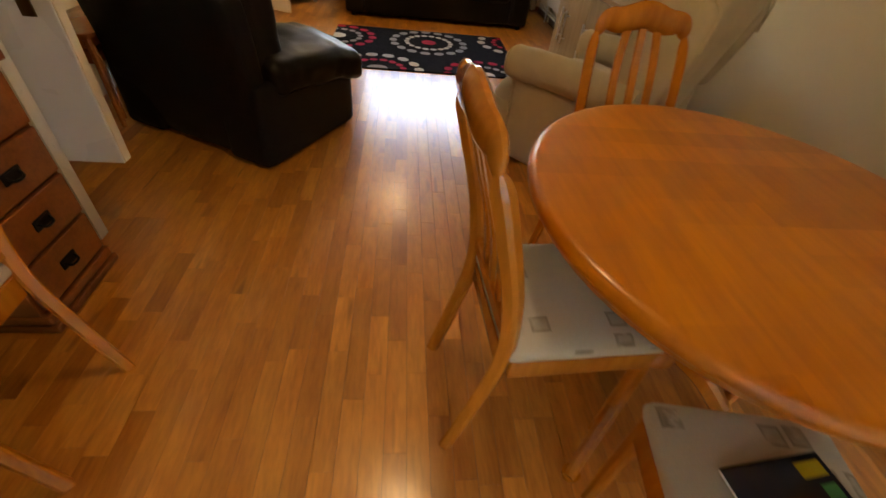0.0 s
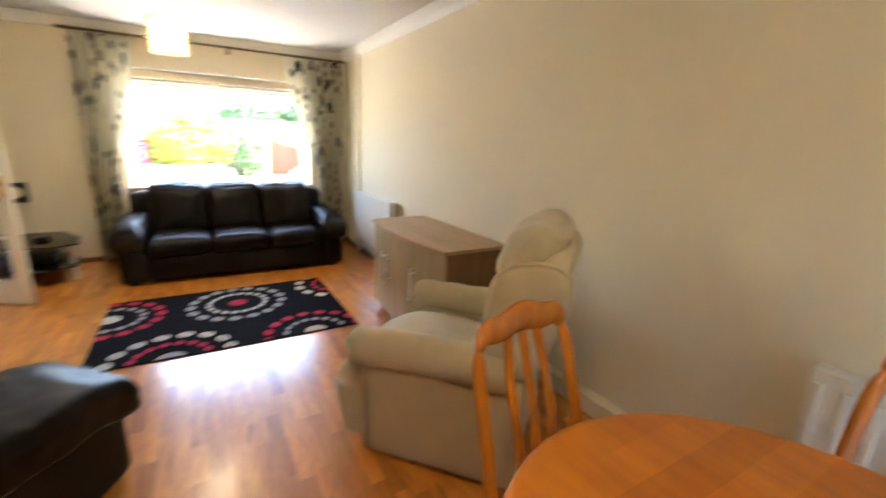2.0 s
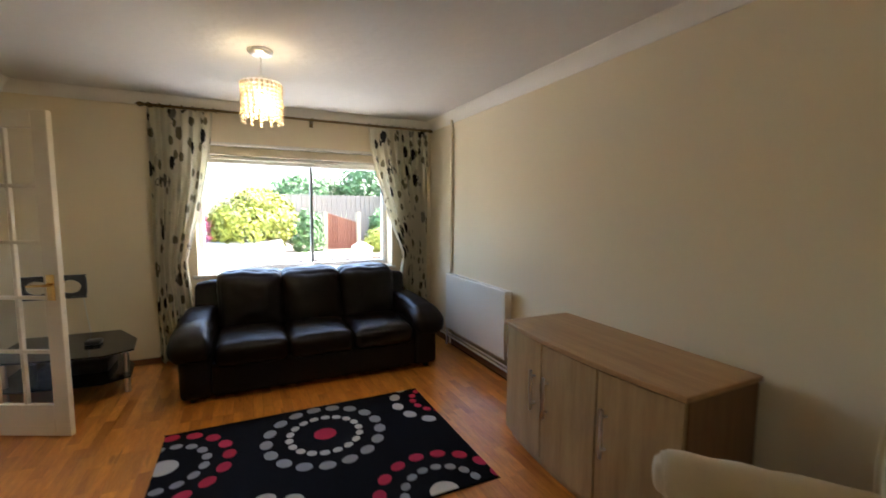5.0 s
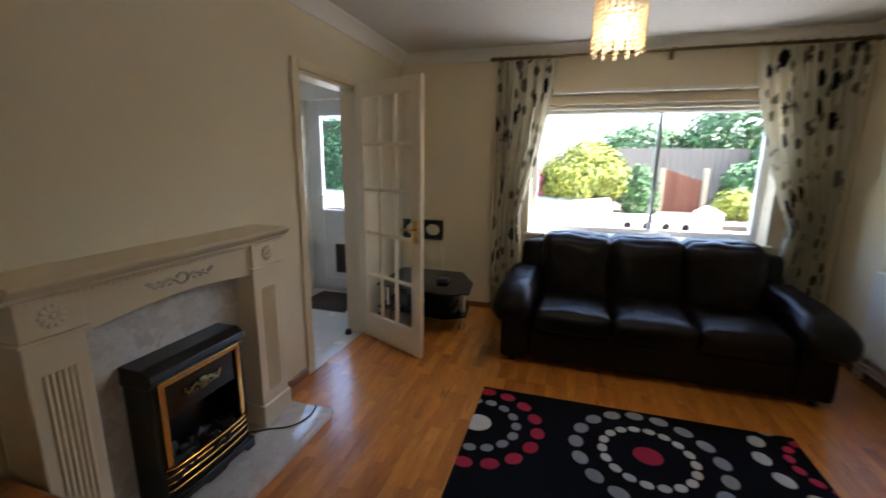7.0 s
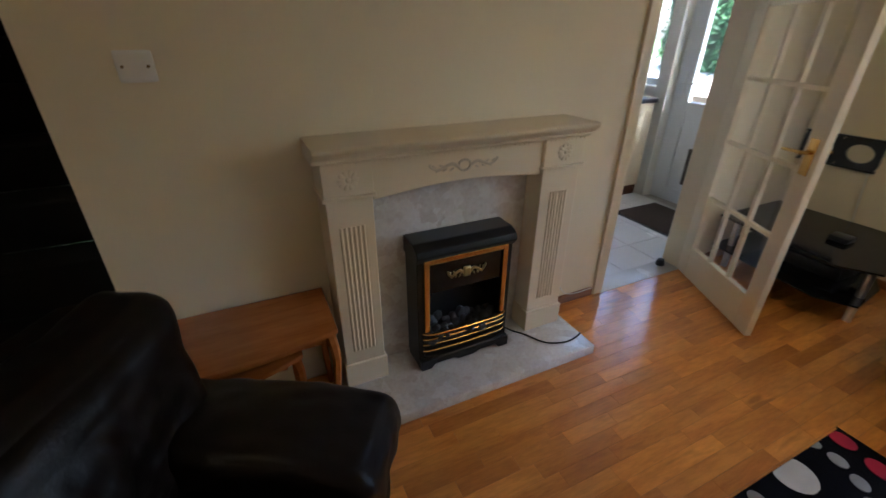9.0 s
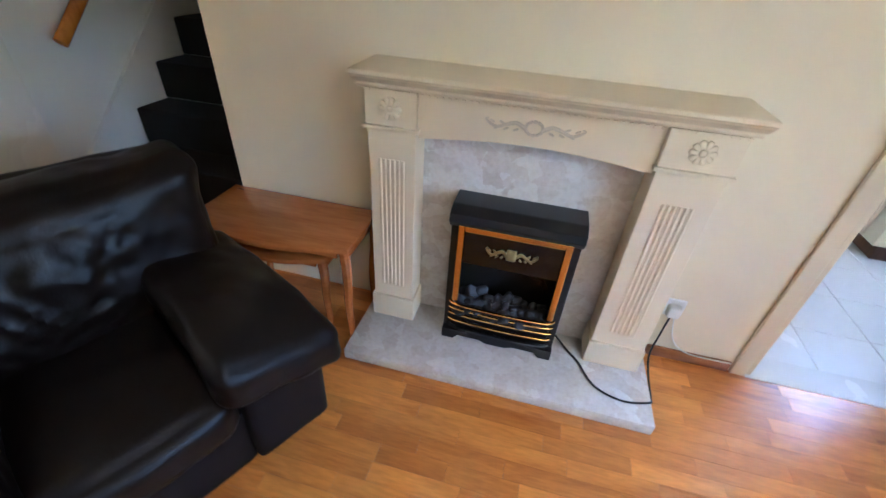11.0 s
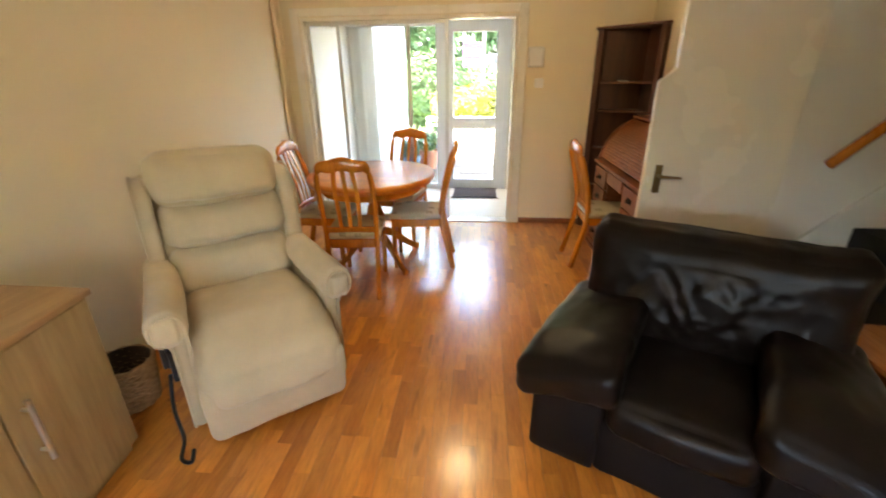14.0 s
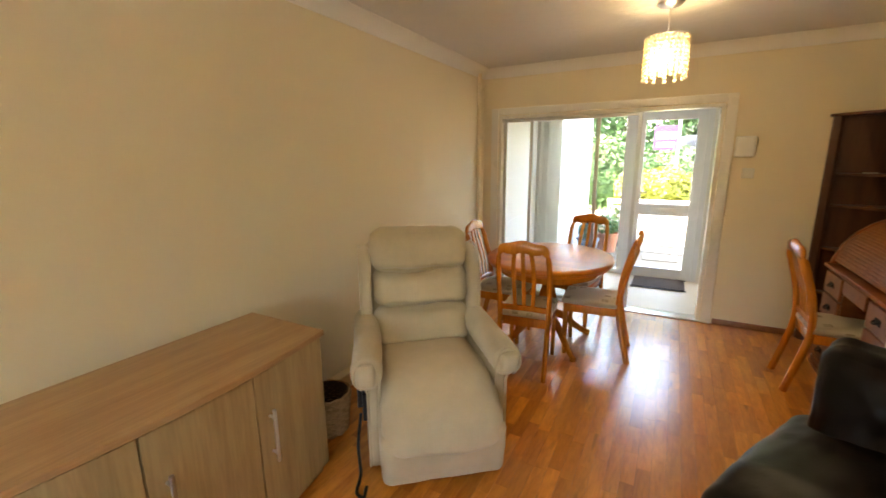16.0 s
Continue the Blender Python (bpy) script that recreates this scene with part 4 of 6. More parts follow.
part("plinth", prism([(x + 0.05, y) for x, y in front] + [(sxb - 0.01, sy1), (sxb - 0.01, sy0)], "z", 0.0, 0.06), OAK, side, "", False)
for k, grip in ((0, 0.86), (1, 0.86), (2, 0.14)):
    va, vb = k / 3 + 0.003, (k + 1) / 3 - 0.003
    fr = [(sx - bow(va + (vb - va) * i / 5), sy0 + (sy1 - sy0) * (va + (vb - va) * i / 5)) for i in range(6)]
    d = part("door", prism(fr + [(x + 0.018, y) for x, y in fr[::-1]], "z", 0.075, 0.722, 0.002), OAK, side, "", False)
    v = va + (vb - va) * grip
    hx, hy = sx - bow(v), sy0 + (sy1 - sy0) * v
    part("handle", join(rod((hx - 0.030, hy, 0.34), (hx - 0.030, hy, 0.565), 0.0075), rod((hx, hy, 0.375), (hx - 0.030, hy, 0.375), 0.006), rod((hx, hy, 0.53), (hx - 0.030, hy, 0.53), 0.006)), CHROME, d, "chrome bar handle")

WICKER = timber("woven_wicker", (0.34, 0.20, 0.10), (0.58, 0.38, 0.20), (1, 1, 1), 60.0, 0.7, 0.0)
basket = thing("waste_basket", pose(1.93, 3.30, 0), "round brown wicker waste paper basket", "basket")
part("liner", lathe([(0.095, 0.006), (0.118, 0.235), (0.112, 0.235), (0.09, 0.012)], 28), plain("dark_wicker_inside", (0.06, 0.03, 0.015), 0.9), basket)
for i in range(13):
    z = 0.012 + 0.0178 * i
    r = 0.100 + 0.0245 * i / 13
    ringpts = [(r * math.cos(a), r * math.sin(a), z + 0.004 * math.sin(a * 12 + math.pi * (i % 2))) for a in [2 * math.pi * k / 48 for k in range(49)]]
    part("cane", sweep(ringpts, ring_section(0.0115, 6)), WICKER, basket)


# ---- rug ----
def fleece(name, c):
    return plain(name, c, 0.95, spread=0.22, grain=420, patch=12, relief=0.8, depth=0.003, spec=0.1)


rx0, ry0, rx1, ry1 = -0.284, 4.394, 1.402, 5.612
rug = thing("rug", None, "black rug with rings of white, grey and red dots", "rug")
part("rug_base", box(rx0, ry0, 0.0005, rx1, ry1, 0.010, 0.004), fleece("black_pile", (0.006, 0.006, 0.008)), rug, "", False)
for ya, yb in ((ry0 - 0.006, ry0 - 0.0005), (ry1 + 0.0005, ry1 + 0.006)):
    part("binding", box(rx0 - 0.006, ya, 0.0005, rx1 + 0.006, yb, 0.008, 0.002), bpy.data.materials["black_pile"], rug, "", False)
RED, WHITE_P, GREY_P = fleece("red_pile", (0.52, 0.035, 0.075)), fleece("white_pile", (0.62, 0.60, 0.56)), fleece("grey_pile", (0.36, 0.36, 0.37))


def dot(cx, cy, r, squash, turn, mat_, label):
    """A low tufted dot, cut off where the rug ends."""
    pts = []
    for i in range(20):
        a = 2 * math.pi * i / 20
        u, v = r * math.cos(a), r * squash * math.sin(a)
        x, y = cx + u * math.cos(turn) - v * math.sin(turn), cy + u * math.sin(turn) + v * math.cos(turn)
        pts.append((min(rx1 - 0.003, max(rx0 + 0.003, x)), min(ry1 - 0.003, max(ry0 + 0.003, y))))
    clean = [p for i, p in enumerate(pts) if math.dist(p, pts[i - 1]) > 1e-4]
    area = abs(sum(a[0] * b[1] - b[0] * a[1] for a, b in zip(clean, clean[1:] + clean[:1]))) / 2
    if len(clean) > 3 and area > r * r * 0.35:
        part("dot", prism(clean, "z", 0.0095, 0.0125), mat_, rug, label, False)


def rosette(cx, cy, core, core_mat, rings):
    if core:
        dot(cx, cy, core, 0.95, 0, core_mat, "")
    for radius, count, size, mat_, phase in rings:
        for i in range(count):
            a = 2 * math.pi * (i + phase) / count
            dot(cx + radius * math.cos(a), cy + radius * math.sin(a), size, 0.78, a + math.pi / 2, mat_, "")


rosette(0.628, 5.215, 0.070, RED, [(0.215, 18, 0.030, WHITE_P, 0), (0.345, 17, 0.047, GREY_P, 0.4)])
rosette(-0.245, 5.225, 0.078, WHITE_P, [(0.215, 15, 0.034, GREY_P, 0.3), (0.33, 16, 0.047, RED, 0)])
rosette(0.175, 4.385, 0.085, GREY_P, [(0.215, 16, 0.034, RED, 0.5), (0.345, 15, 0.052, WHITE_P, 0.2)])
rosette(1.085, 4.405, 0.078, WHITE_P, [(0.205, 16, 0.031, GREY_P, 0.5), (0.33, 16, 0.045, RED, 0.2)])
rosette(1.50, 5.385, 0.06, WHITE_P, [(0.20, 15, 0.031, RED, 0.2), (0.33, 14, 0.050, WHITE_P, 0.1)])


# ---- fireplace ----
def marble():
    m, t, b = nodes_of("cream_marble")
    p = position(t)
    v = t.nodes.new("ShaderNodeTexVoronoi")
    v.inputs["Scale"].default_value = 17.0
    warp = noise_at(t, p, 9, 5.0)
    add_v = t.nodes.new("ShaderNodeVectorMath")
    t.links.new(p, add_v.inputs[0])
    sc = add(t, "ShaderNodeMath")
    sc.operation = "MULTIPLY"
    sc.inputs[1].default_value = 0.16
    t.links.new(warp, sc.inputs[0])
    t.links.new(sc.outputs[0], add_v.inputs[1])
    t.links.new(add_v.outputs[0], v.inputs["Vector"])
    tone = ramp(t, v.outputs["Color"], [(0.1, (0.60, 0.53, 0.47)), (0.5, (0.70, 0.66, 0.60)), (0.9, (0.80, 0.78, 0.74))]).outputs["Color"]
    fine = ramp(t, noise_at(t, p, 60, 5.0), [(0.3, (0.55, 0.48, 0.42)), (0.6, (0.76, 0.72, 0.67))]).outputs["Color"]
    t.links.new(mix(t, 0.35, tone, fine), b.inputs["Base Color"])
    b.inputs["Roughness"].default_value = 0.16
    return m


MARBLE = marble()
SURROUND = plain("ivory_painted_surround", (0.79, 0.66, 0.45), 0.42, spread=0.03, grain=50, patch=3, relief=0.05)
fire = thing("fireplace", None, "ivory moulded fire surround with marble back panel and hearth", "fireplace")
part("hearth", box(XL + 0.001, 3.822, 0, -1.052, 5.035, 0.052, 0.006), MARBLE, fire, "cream marble hearth slab")
part("back_panel", box(XL + 0.001, 4.00, 0.052, XL + 0.065, 4.81, 0.93, 0.002), MARBLE, fire, "cream marble back panel", False)
for ya, yb, inner in ((3.865, 4.035, 4.035), (4.785, 4.985, 4.785)):
    mid = (ya + yb) / 2
    leg = part("pilaster", join(box(XL + 0.001, ya, 0.052, -1.30, yb, 0.905, 0.004), box(XL + 0.002, ya - 0.008, 0.053, -1.288, yb + 0.008, 0.17, 0.005)), SURROUND, fire, "", False)
    for i in range(6):
        y = mid - 0.042 + 0.0168 * i
        part("reed", rod((-1.301, y, 0.235), (-1.301, y, 0.80), 0.0062, n=10), SURROUND, leg)
    part("capital", join(box(XL + 0.002, ya - 0.012, 0.905, -1.284, yb + 0.012, 0.918, 0.003), box(XL + 0.003, ya - 0.004, 0.918, -1.294, yb + 0.004, 1.035, 0.003)), SURROUND, fire, "", False)
    ros = part("rosette", join(rod((-1.297, mid, 0.977), (-1.290, mid, 0.977), 0.034, 0.030, 24), moved(soft(-0.008, -0.010, -0.010, 0.008, 0.010, 0.010, 0.009, (0, 0, 0), 4), Matrix.Translation((-1.289, mid, 0.977)))), SURROUND, fire, "carved rosette")
    for k in range(10):
        a = 2 * math.pi * k / 10
        petal = soft(-0.006, -0.014, -0.008, 0.006, 0.014, 0.008, 0.006, (0, 0, 0), 3)
        part("petal", moved(petal, Matrix.Translation((-1.291, mid + 0.024 * math.cos(a), 0.977 + 0.024 * math.sin(a))) @ Matrix.Rotation(a, 4, "X")), SURROUND, ros)
part("frieze", prism([(4.039, 1.035), (4.039, 0.885), *[(4.06 + 0.70 * i / 12, 0.886 + 0.026 * math.sin(math.pi * i / 12)) for i in range(13)], (4.781, 0.885), (4.781, 1.035)], "x", XL + 0.004, -1.312, 0.003), SURROUND, fire, "", False)
shelf_prof = [(XL + 0.001, 1.036), (-1.296, 1.036), (-1.288, 1.044), (-1.288, 1.052), (-1.276, 1.056), (-1.262, 1.066), (-1.250, 1.074), (-1.246, 1.080), (-1.240, 1.084), (-1.240, 1.094), (-1.244, 1.097), (XL + 0.001, 1.097)]
part("mantel_shelf", prism(shelf_prof, "y", 3.835, 5.012, 0.0), SURROUND, fire, "moulded mantel shelf", False)
part("dentil", join(*[box(-1.2955, 3.87 + 0.0222 * i, 1.026, -1.291, 3.882 + 0.0222 * i, 1.0345, 0.001) for i in range(51)]), SURROUND, fire, "", False)
GILT = plain("antique_gilt_relief", (0.64, 0.54, 0.39), 0.5, spread=0.2, grain=60, relief=0.2)


def scroll(s):
    pts = curve_points([(0, s * 0.025, -0.004), (0, s * 0.055, 0.010), (0, s * 0.085, 0.002), (0, s * 0.115, -0.008), (0, s * 0.14, 0.002), (0, s * 0.150, 0.012), (0, s * 0.142, 0.016)], 6)
    body = sweep(pts, ring_section(0.0055, 8), scales=[1.3 - 0.8 * i / (len(pts) - 1) for i in range(len(pts))], up=(1, 0, 0))
    for i in range(7):
        leaf = soft(-0.004, -0.009, -0.0035, 0.004, 0.009, 0.0035, 0.0034, (0, 0, 0), 3)
        body = join(body, moved(leaf, Matrix.Translation((0, s * (0.04 + 0.015 * i), 0.009 * (-1) ** i - 0.002)) @ Matrix.Rotation(s * (0.45 * (-1) ** i), 4, "X")))
    return body


swag = join(scroll(1), scroll(-1))
for k in range(12):
    a = 2 * math.pi * k / 12
    swag = join(swag, moved(soft(-0.006, -0.007, -0.005, 0.006, 0.007, 0.005, 0.005, (0, 0, 0), 3), Matrix.Translation((0, 0.026 * math.cos(a), 0.021 * math.sin(a))) @ Matrix.Rotation(a + 1.57, 4, "X")))
part("swag", moved(swag, Matrix.Translation((-1.309, 4.41, 0.972))), GILT, fire, "carved scroll and wreath relief")

heater = thing("electric_fire", None, "black and brass electric fire with fake coals", "fire")
fy0, fy1 = 4.185, 4.645
for ya in (fy0, fy1 - 0.03):
    part("side_panel", box(-1.408, ya, 0.07, -1.275, ya + 0.03, 0.64, 0.004), BLACK, heater, "", False)
part("rear_panel", box(-1.408, fy0 + 0.03, 0.07, -1.385, fy1 - 0.03, 0.64, 0.002), BLACK, heater, "", False)
part("tray", box(-1.385, fy0 + 0.03, 0.07, -1.275, fy1 - 0.03, 0.16, 0.002), BLACK, heater, "", False)
part("hood", prism([(-1.410, 0.676), (-1.300, 0.676), (-1.258, 0.655), (-1.250, 0.628), (-1.270, 0.60), (-1.410, 0.60)], "y", fy0 - 0.006, fy1 + 0.006, 0.004), BLACK, heater, "", False)
part("smoke_panel", box(-1.285, fy0 + 0.05, 0.44, -1.275, fy1 - 0.05, 0.605, 0.002), BLACKGLASS, heater, "black glossy panel", False)
part("brass_frame", join(box(-1.277, fy0 + 0.028, 0.25, -1.262, fy0 + 0.052, 0.61, 0.003), box(-1.277, fy1 - 0.052, 0.25, -1.262, fy1 - 0.028, 0.61, 0.003), box(-1.276, fy0 + 0.052, 0.586, -1.263, fy1 - 0.052, 0.61, 0.003)), BRASS, heater, "polished brass trim", False)
emb = join(scroll(1), scroll(-1), soft(-0.008, -0.030, -0.020, 0.008, 0.030, 0.022, 0.014, (0.004, 0, 0), 6))
part("emblem", moved(emb, Matrix.Translation((-1.270, 4.415, 0.515)) @ Matrix.Diagonal((0.7, 0.62, 1.15, 1))), plain("dull_gilt_metal", (0.50, 0.42, 0.20), 0.45, 0.8, spread=0.2), heater, "dull gilt scroll emblem")
rng = random.Random(4)
for i in range(30):
    r = rng.uniform(0.017, 0.028)
    lump = soft(-r, -r * 1.2, -r * 0.8, r, r * 1.2, r * 0.8, r * 0.7, (0, 0, 0), 4, 0.006, 30, i * 2.0)
    part("coal", moved(lump, Matrix.Translation((-1.36 + 0.10 * (i % 3) / 2.2 + rng.uniform(-0.01, 0.01), fy0 + 0.06 + 0.34 * (i // 3) / 9.3, 0.225 + rng.uniform(-0.01, 0.02) - 0.012 * (i % 3))) @ Euler((rng.uniform(0, 3), rng.uniform(0, 3), 0)).to_matrix().to_4x4()), COAL, heater)
part("coal_bed", box(-1.384, fy0 + 0.031, 0.161, -1.277, fy1 - 0.031, 0.205, 0.01), COAL, heater)
for i in range(5):
    z, dx = 0.115 + 0.032 * i, 0.018 * math.sin(math.pi * (i + 0.5) / 5)
    bar_pts = curve_points([(-1.272, fy0 + 0.02, z), (-1.245 - dx, fy0 + 0.06, z), (-1.238 - dx, (fy0 + fy1) / 2, z), (-1.245 - dx, fy1 - 0.06, z), (-1.272, fy1 - 0.02, z)], 5)
    part("grate_bar", sweep(bar_pts, rect_section(0.010, 0.0075, 0.002)), BRASS if i else BLACK, heater, "brass front bar")
    part("grate_back", sweep([p + Vector((-0.010, 0, -0.012)) for p in bar_pts], rect_section(0.014, 0.016, 0.003)), BLACK, heater)
base_prof = [(fy0, 0.052), (fy0 + 0.05, 0.052), (fy0 + 0.07, 0.075), (fy0 + 0.16, 0.075), (fy0 + 0.19, 0.062), (fy1 - 0.19, 0.062), (fy1 - 0.16, 0.075), (fy1 - 0.07, 0.075), (fy1 - 0.05, 0.052), (fy1, 0.052), (fy1, 0.105), (fy0, 0.105)]
part("plinth", prism(base_prof, "x", -1.40, -1.245, 0.003), BLACK, heater, "", False)
tagged(part("power_cable", sweep(curve_points([(-1.36, fy1 + 0.005, 0.10), (-1.32, fy1 + 0.07, 0.060), (-1.27, 4.76, 0.057), (-1.17, 4.82, 0.057), (-1.13, 4.92, 0.057), (-1.15, 5.02, 0.057), (-1.20, 5.045, 0.03), (-1.32, 5.06, 0.006), (-1.43, 5.07, 0.03), (-1.452, 5.08, 0.13), (-1.45, 5.083, 0.25)], 8), ring_section(0.0042, 8)), BLACK), "black power cable lying over the marble hearth", "cable")
tagged(part("telephone_cable", sweep(curve_points([(-1.455, 5.10, 0.24), (-1.456, 5.14, 0.12), (-1.455, 5.22, 0.062), (-1.454, 5.39, 0.060)], 8), ring_section(0.0028, 6)), PLASTIC), "thin white cable clipped along the skirting", "cable")


def wall_plate(m, label, gang, rockers, name="switch"):
    ob = thing(name, m, label, name.replace("_", " "))
    part("plate", soft(-0.043 * gang, -0.001, -0.043, 0.043 * gang, 0.011, 0.043, 0.006, (0, 0, 0), 6), PLASTIC, ob)
    for i in range(rockers):
        x = (i - (rockers - 1) / 2) * 0.04
        part("rocker", box(x - 0.008, 0.010, -0.014, x + 0.008, 0.015, 0.014, 0.002), PLASTIC, ob)
    return ob


plate = wall_plate(pose(XL, 3.415, 1.335, 0, 0, -90), "white plastic blank plate with two screws on the wall", 1.12, 0, "blank_plate")
for x in (-0.032, 0.032):
    part("screw", rod((x, 0.010, 0.0), (x, 0.0125, 0.0), 0.0045, n=12), BRONZE, plate, "dark screw head")
sock = wall_plate(pose(XL, 5.085, 0.28, 0, 0, -90), "white plug socket with a plug beside the fireplace", 1.0, 1, "socket")
part("plug", soft(-0.024, 0.010, -0.03, 0.024, 0.045, 0.024, 0.008, (0, 0, 0), 6), PLASTIC, sock, "white plug")
wall_plate(pose(-0.215, YB, 1.37, 0, 0, 0), "single white light switch by the sliding door", 1, 1)
box_ob = thing("chime_box", pose(-0.168, YB, 1.59), "cream plastic door chime box on the wall", "doorbell")
part("case", soft(-0.072, -0.002, -0.085, 0.072, 0.05, 0.085, 0.012, (0, 0.004, 0), 8), PLASTIC, box_ob)
part("grille", join(*[box(-0.045, 0.050, -0.04 + 0.02 * i, 0.045, 0.054, -0.034 + 0.02 * i, 0.001) for i in range(5)]), PLASTIC, box_ob)


# ---- nest of side tables ----
def nest_table(m, w, d, h, parent=None):
    """Top from x = 0 to w, y = -d / 2 to d / 2 with a waved front edge at x = w."""
    front = []
    for i in range(17):
        u = -1 + i / 8
        front.append((w - 0.035 * (1 - math.cos(u * math.pi * 1.0)) * 0.5 - 0.03 * abs(u) ** 4, u * d / 2))
    outline = [(0.0, -d / 2), *front, (0.0, d / 2)]
    outline = [(x, y) for i, (x, y) in enumerate(outline)]
    part("top", prism(outline, "z", h - 0.022, h, 0.005), DARKTOP, m)
    for ya in (-d / 2 + 0.02, d / 2 - 0.035):
        part("apron", box(0.03, ya, h - 0.075, w - 0.08, ya + 0.015, h - 0.022, 0.003), DARKTOP, m)
    part("apron", box(w - 0.10, -d / 2 + 0.06, h - 0.07, w - 0.085, d / 2 - 0.06, h - 0.022, 0.003), DARKTOP, m)
    for x in (0.03, w - 0.09):
        for s in (-1, 1):
            y = s * (d / 2 - 0.03)
            pts = curve_points([(x, y, h - 0.022), (x + 0.012 * (1 if x > 0.1 else -1), y + s * 0.012, h * 0.72), (x, y, h * 0.35), (x + 0.006, y + s * 0.008, 0.0)], 6)
            part("leg", sweep(pts, rect_section(0.034, 0.034, 0.009), up=(0, 1, 0), scales=[1.15 - 0.45 * i / (len(pts) - 1) for i in range(len(pts))]), DARKTOP, m)


DARKTOP = timber("red_brown_polished_wood", (0.34, 0.095, 0.018), (0.54, 0.18, 0.04), (1, 0.12, 1), 10.0, 0.22, 0.5)
nest_table(thing("side_table", pose(-1.455, 3.485, 0), "polished red-brown wooden side table with waved front", "table"), 0.37, 0.69, 0.485)
nest_table(thing("side_table", pose(-1.435, 3.47, 0), "smaller table of the nest standing underneath", "table"), 0.30, 0.46, 0.375)


# ---- radiators and pipes ----
def radiator(y0, y1, z0, z1, label, convector):
    ob = thing("radiator", None, label, "radiator")
    xf = XR - 0.10
    if convector:
        part("panel", box(xf, y0, z0, xf + 0.012, y1, z1, 0.005), RADIATOR, ob, "", False)
        part("rear_panel", box(XR - 0.045, y0, z0, XR - 0.033, y1, z1, 0.005), RADIATOR, ob, "", False)
        n = int((y1 - y0) / 0.066)
        for i in range(n):
            y = y0 + 0.03 + (y1 - y0 - 0.06) * i / (n - 1)
            part("rib", soft(xf - 0.009, y - 0.013, z0 + 0.035, xf + 0.004, y + 0.013, z1 - 0.045, 0.011, (0, 0, 0), 4), RADIATOR, ob)
    else:
        part("panel", box(xf, y0, z0, xf + 0.02, y1, z1, 0.008), RADIATOR, ob, "", False)
        part("rear_panel", box(XR - 0.045, y0, z0, XR - 0.033, y1, z1, 0.005), RADIATOR, ob, "", False)
    for ya in (y0 + 0.001, y1 - 0.006):
        part("end_cap", box(xf + 0.02, ya, z0 + 0.01, XR - 0.045, ya + 0.005, z1 - 0.005), RADIATOR, ob, "", False)
    grille = part("top_grille", join(*[box(xf + 0.02, y0 + 0.01 + (y1 - y0 - 0.02) * i / 40, z1 - 0.008, XR - 0.045, y0 + 0.016 + (y1 - y0 - 0.02) * i / 40, z1 - 0.002) for i in range(41)]), RADIATOR, ob, "", False)
    tagged(grille, kind="stuff")
    part("bracket", box(XR - 0.034, (y0 + y1) / 2 - 0.03, z0 + 0.1, XR, (y0 + y1) / 2 + 0.03, z1 - 0.1), RADIATOR, ob, "", False)
    for y in (y0 - 0.03, y1 + 0.03):
        part("valve", join(rod((xf + 0.03, y, 0), (xf + 0.03, y, z0 + 0.06), 0.008), rod((xf + 0.03, y, z0 + 0.04), (xf + 0.03, y + (0.04 if y < y0 else -0.04), z0 + 0.04), 0.009), rod((xf + 0.03, y, z0 + 0.05), (xf + 0.03, y, z0 + 0.11), 0.016, 0.013)), CHROME, ob, "chrome valve and pipe tail")
    return ob


radiator(5.40, 6.50, 0.20, 0.778, "white flat panel radiator under the side wall", False)
radiator(1.02, 1.93, 0.13, 0.73, "white ribbed panel radiator behind the dining table", True)
for y, z0, r in ((6.55, 0.0, 0.016), (0.66, 0.0, 0.02)):
    tagged(part("pipe", rod((XR - r - 0.004, y, z0), (XR - r - 0.004, y, ZC - 0.06), r), WALL), "painted vertical heating pipe on the wall", "pipe", kind="structure")
tagged(part("pipe", join(rod((XR - 0.05, 5.0, 0.09), (XR - 0.05, 6.95, 0.09), 0.009), rod((XR - 0.05, 5.0, 0.125), (XR - 0.05, 6.95, 0.125), 0.009)), RADIATOR), "two white heating pipes along the skirting", "pipe", kind="structure")


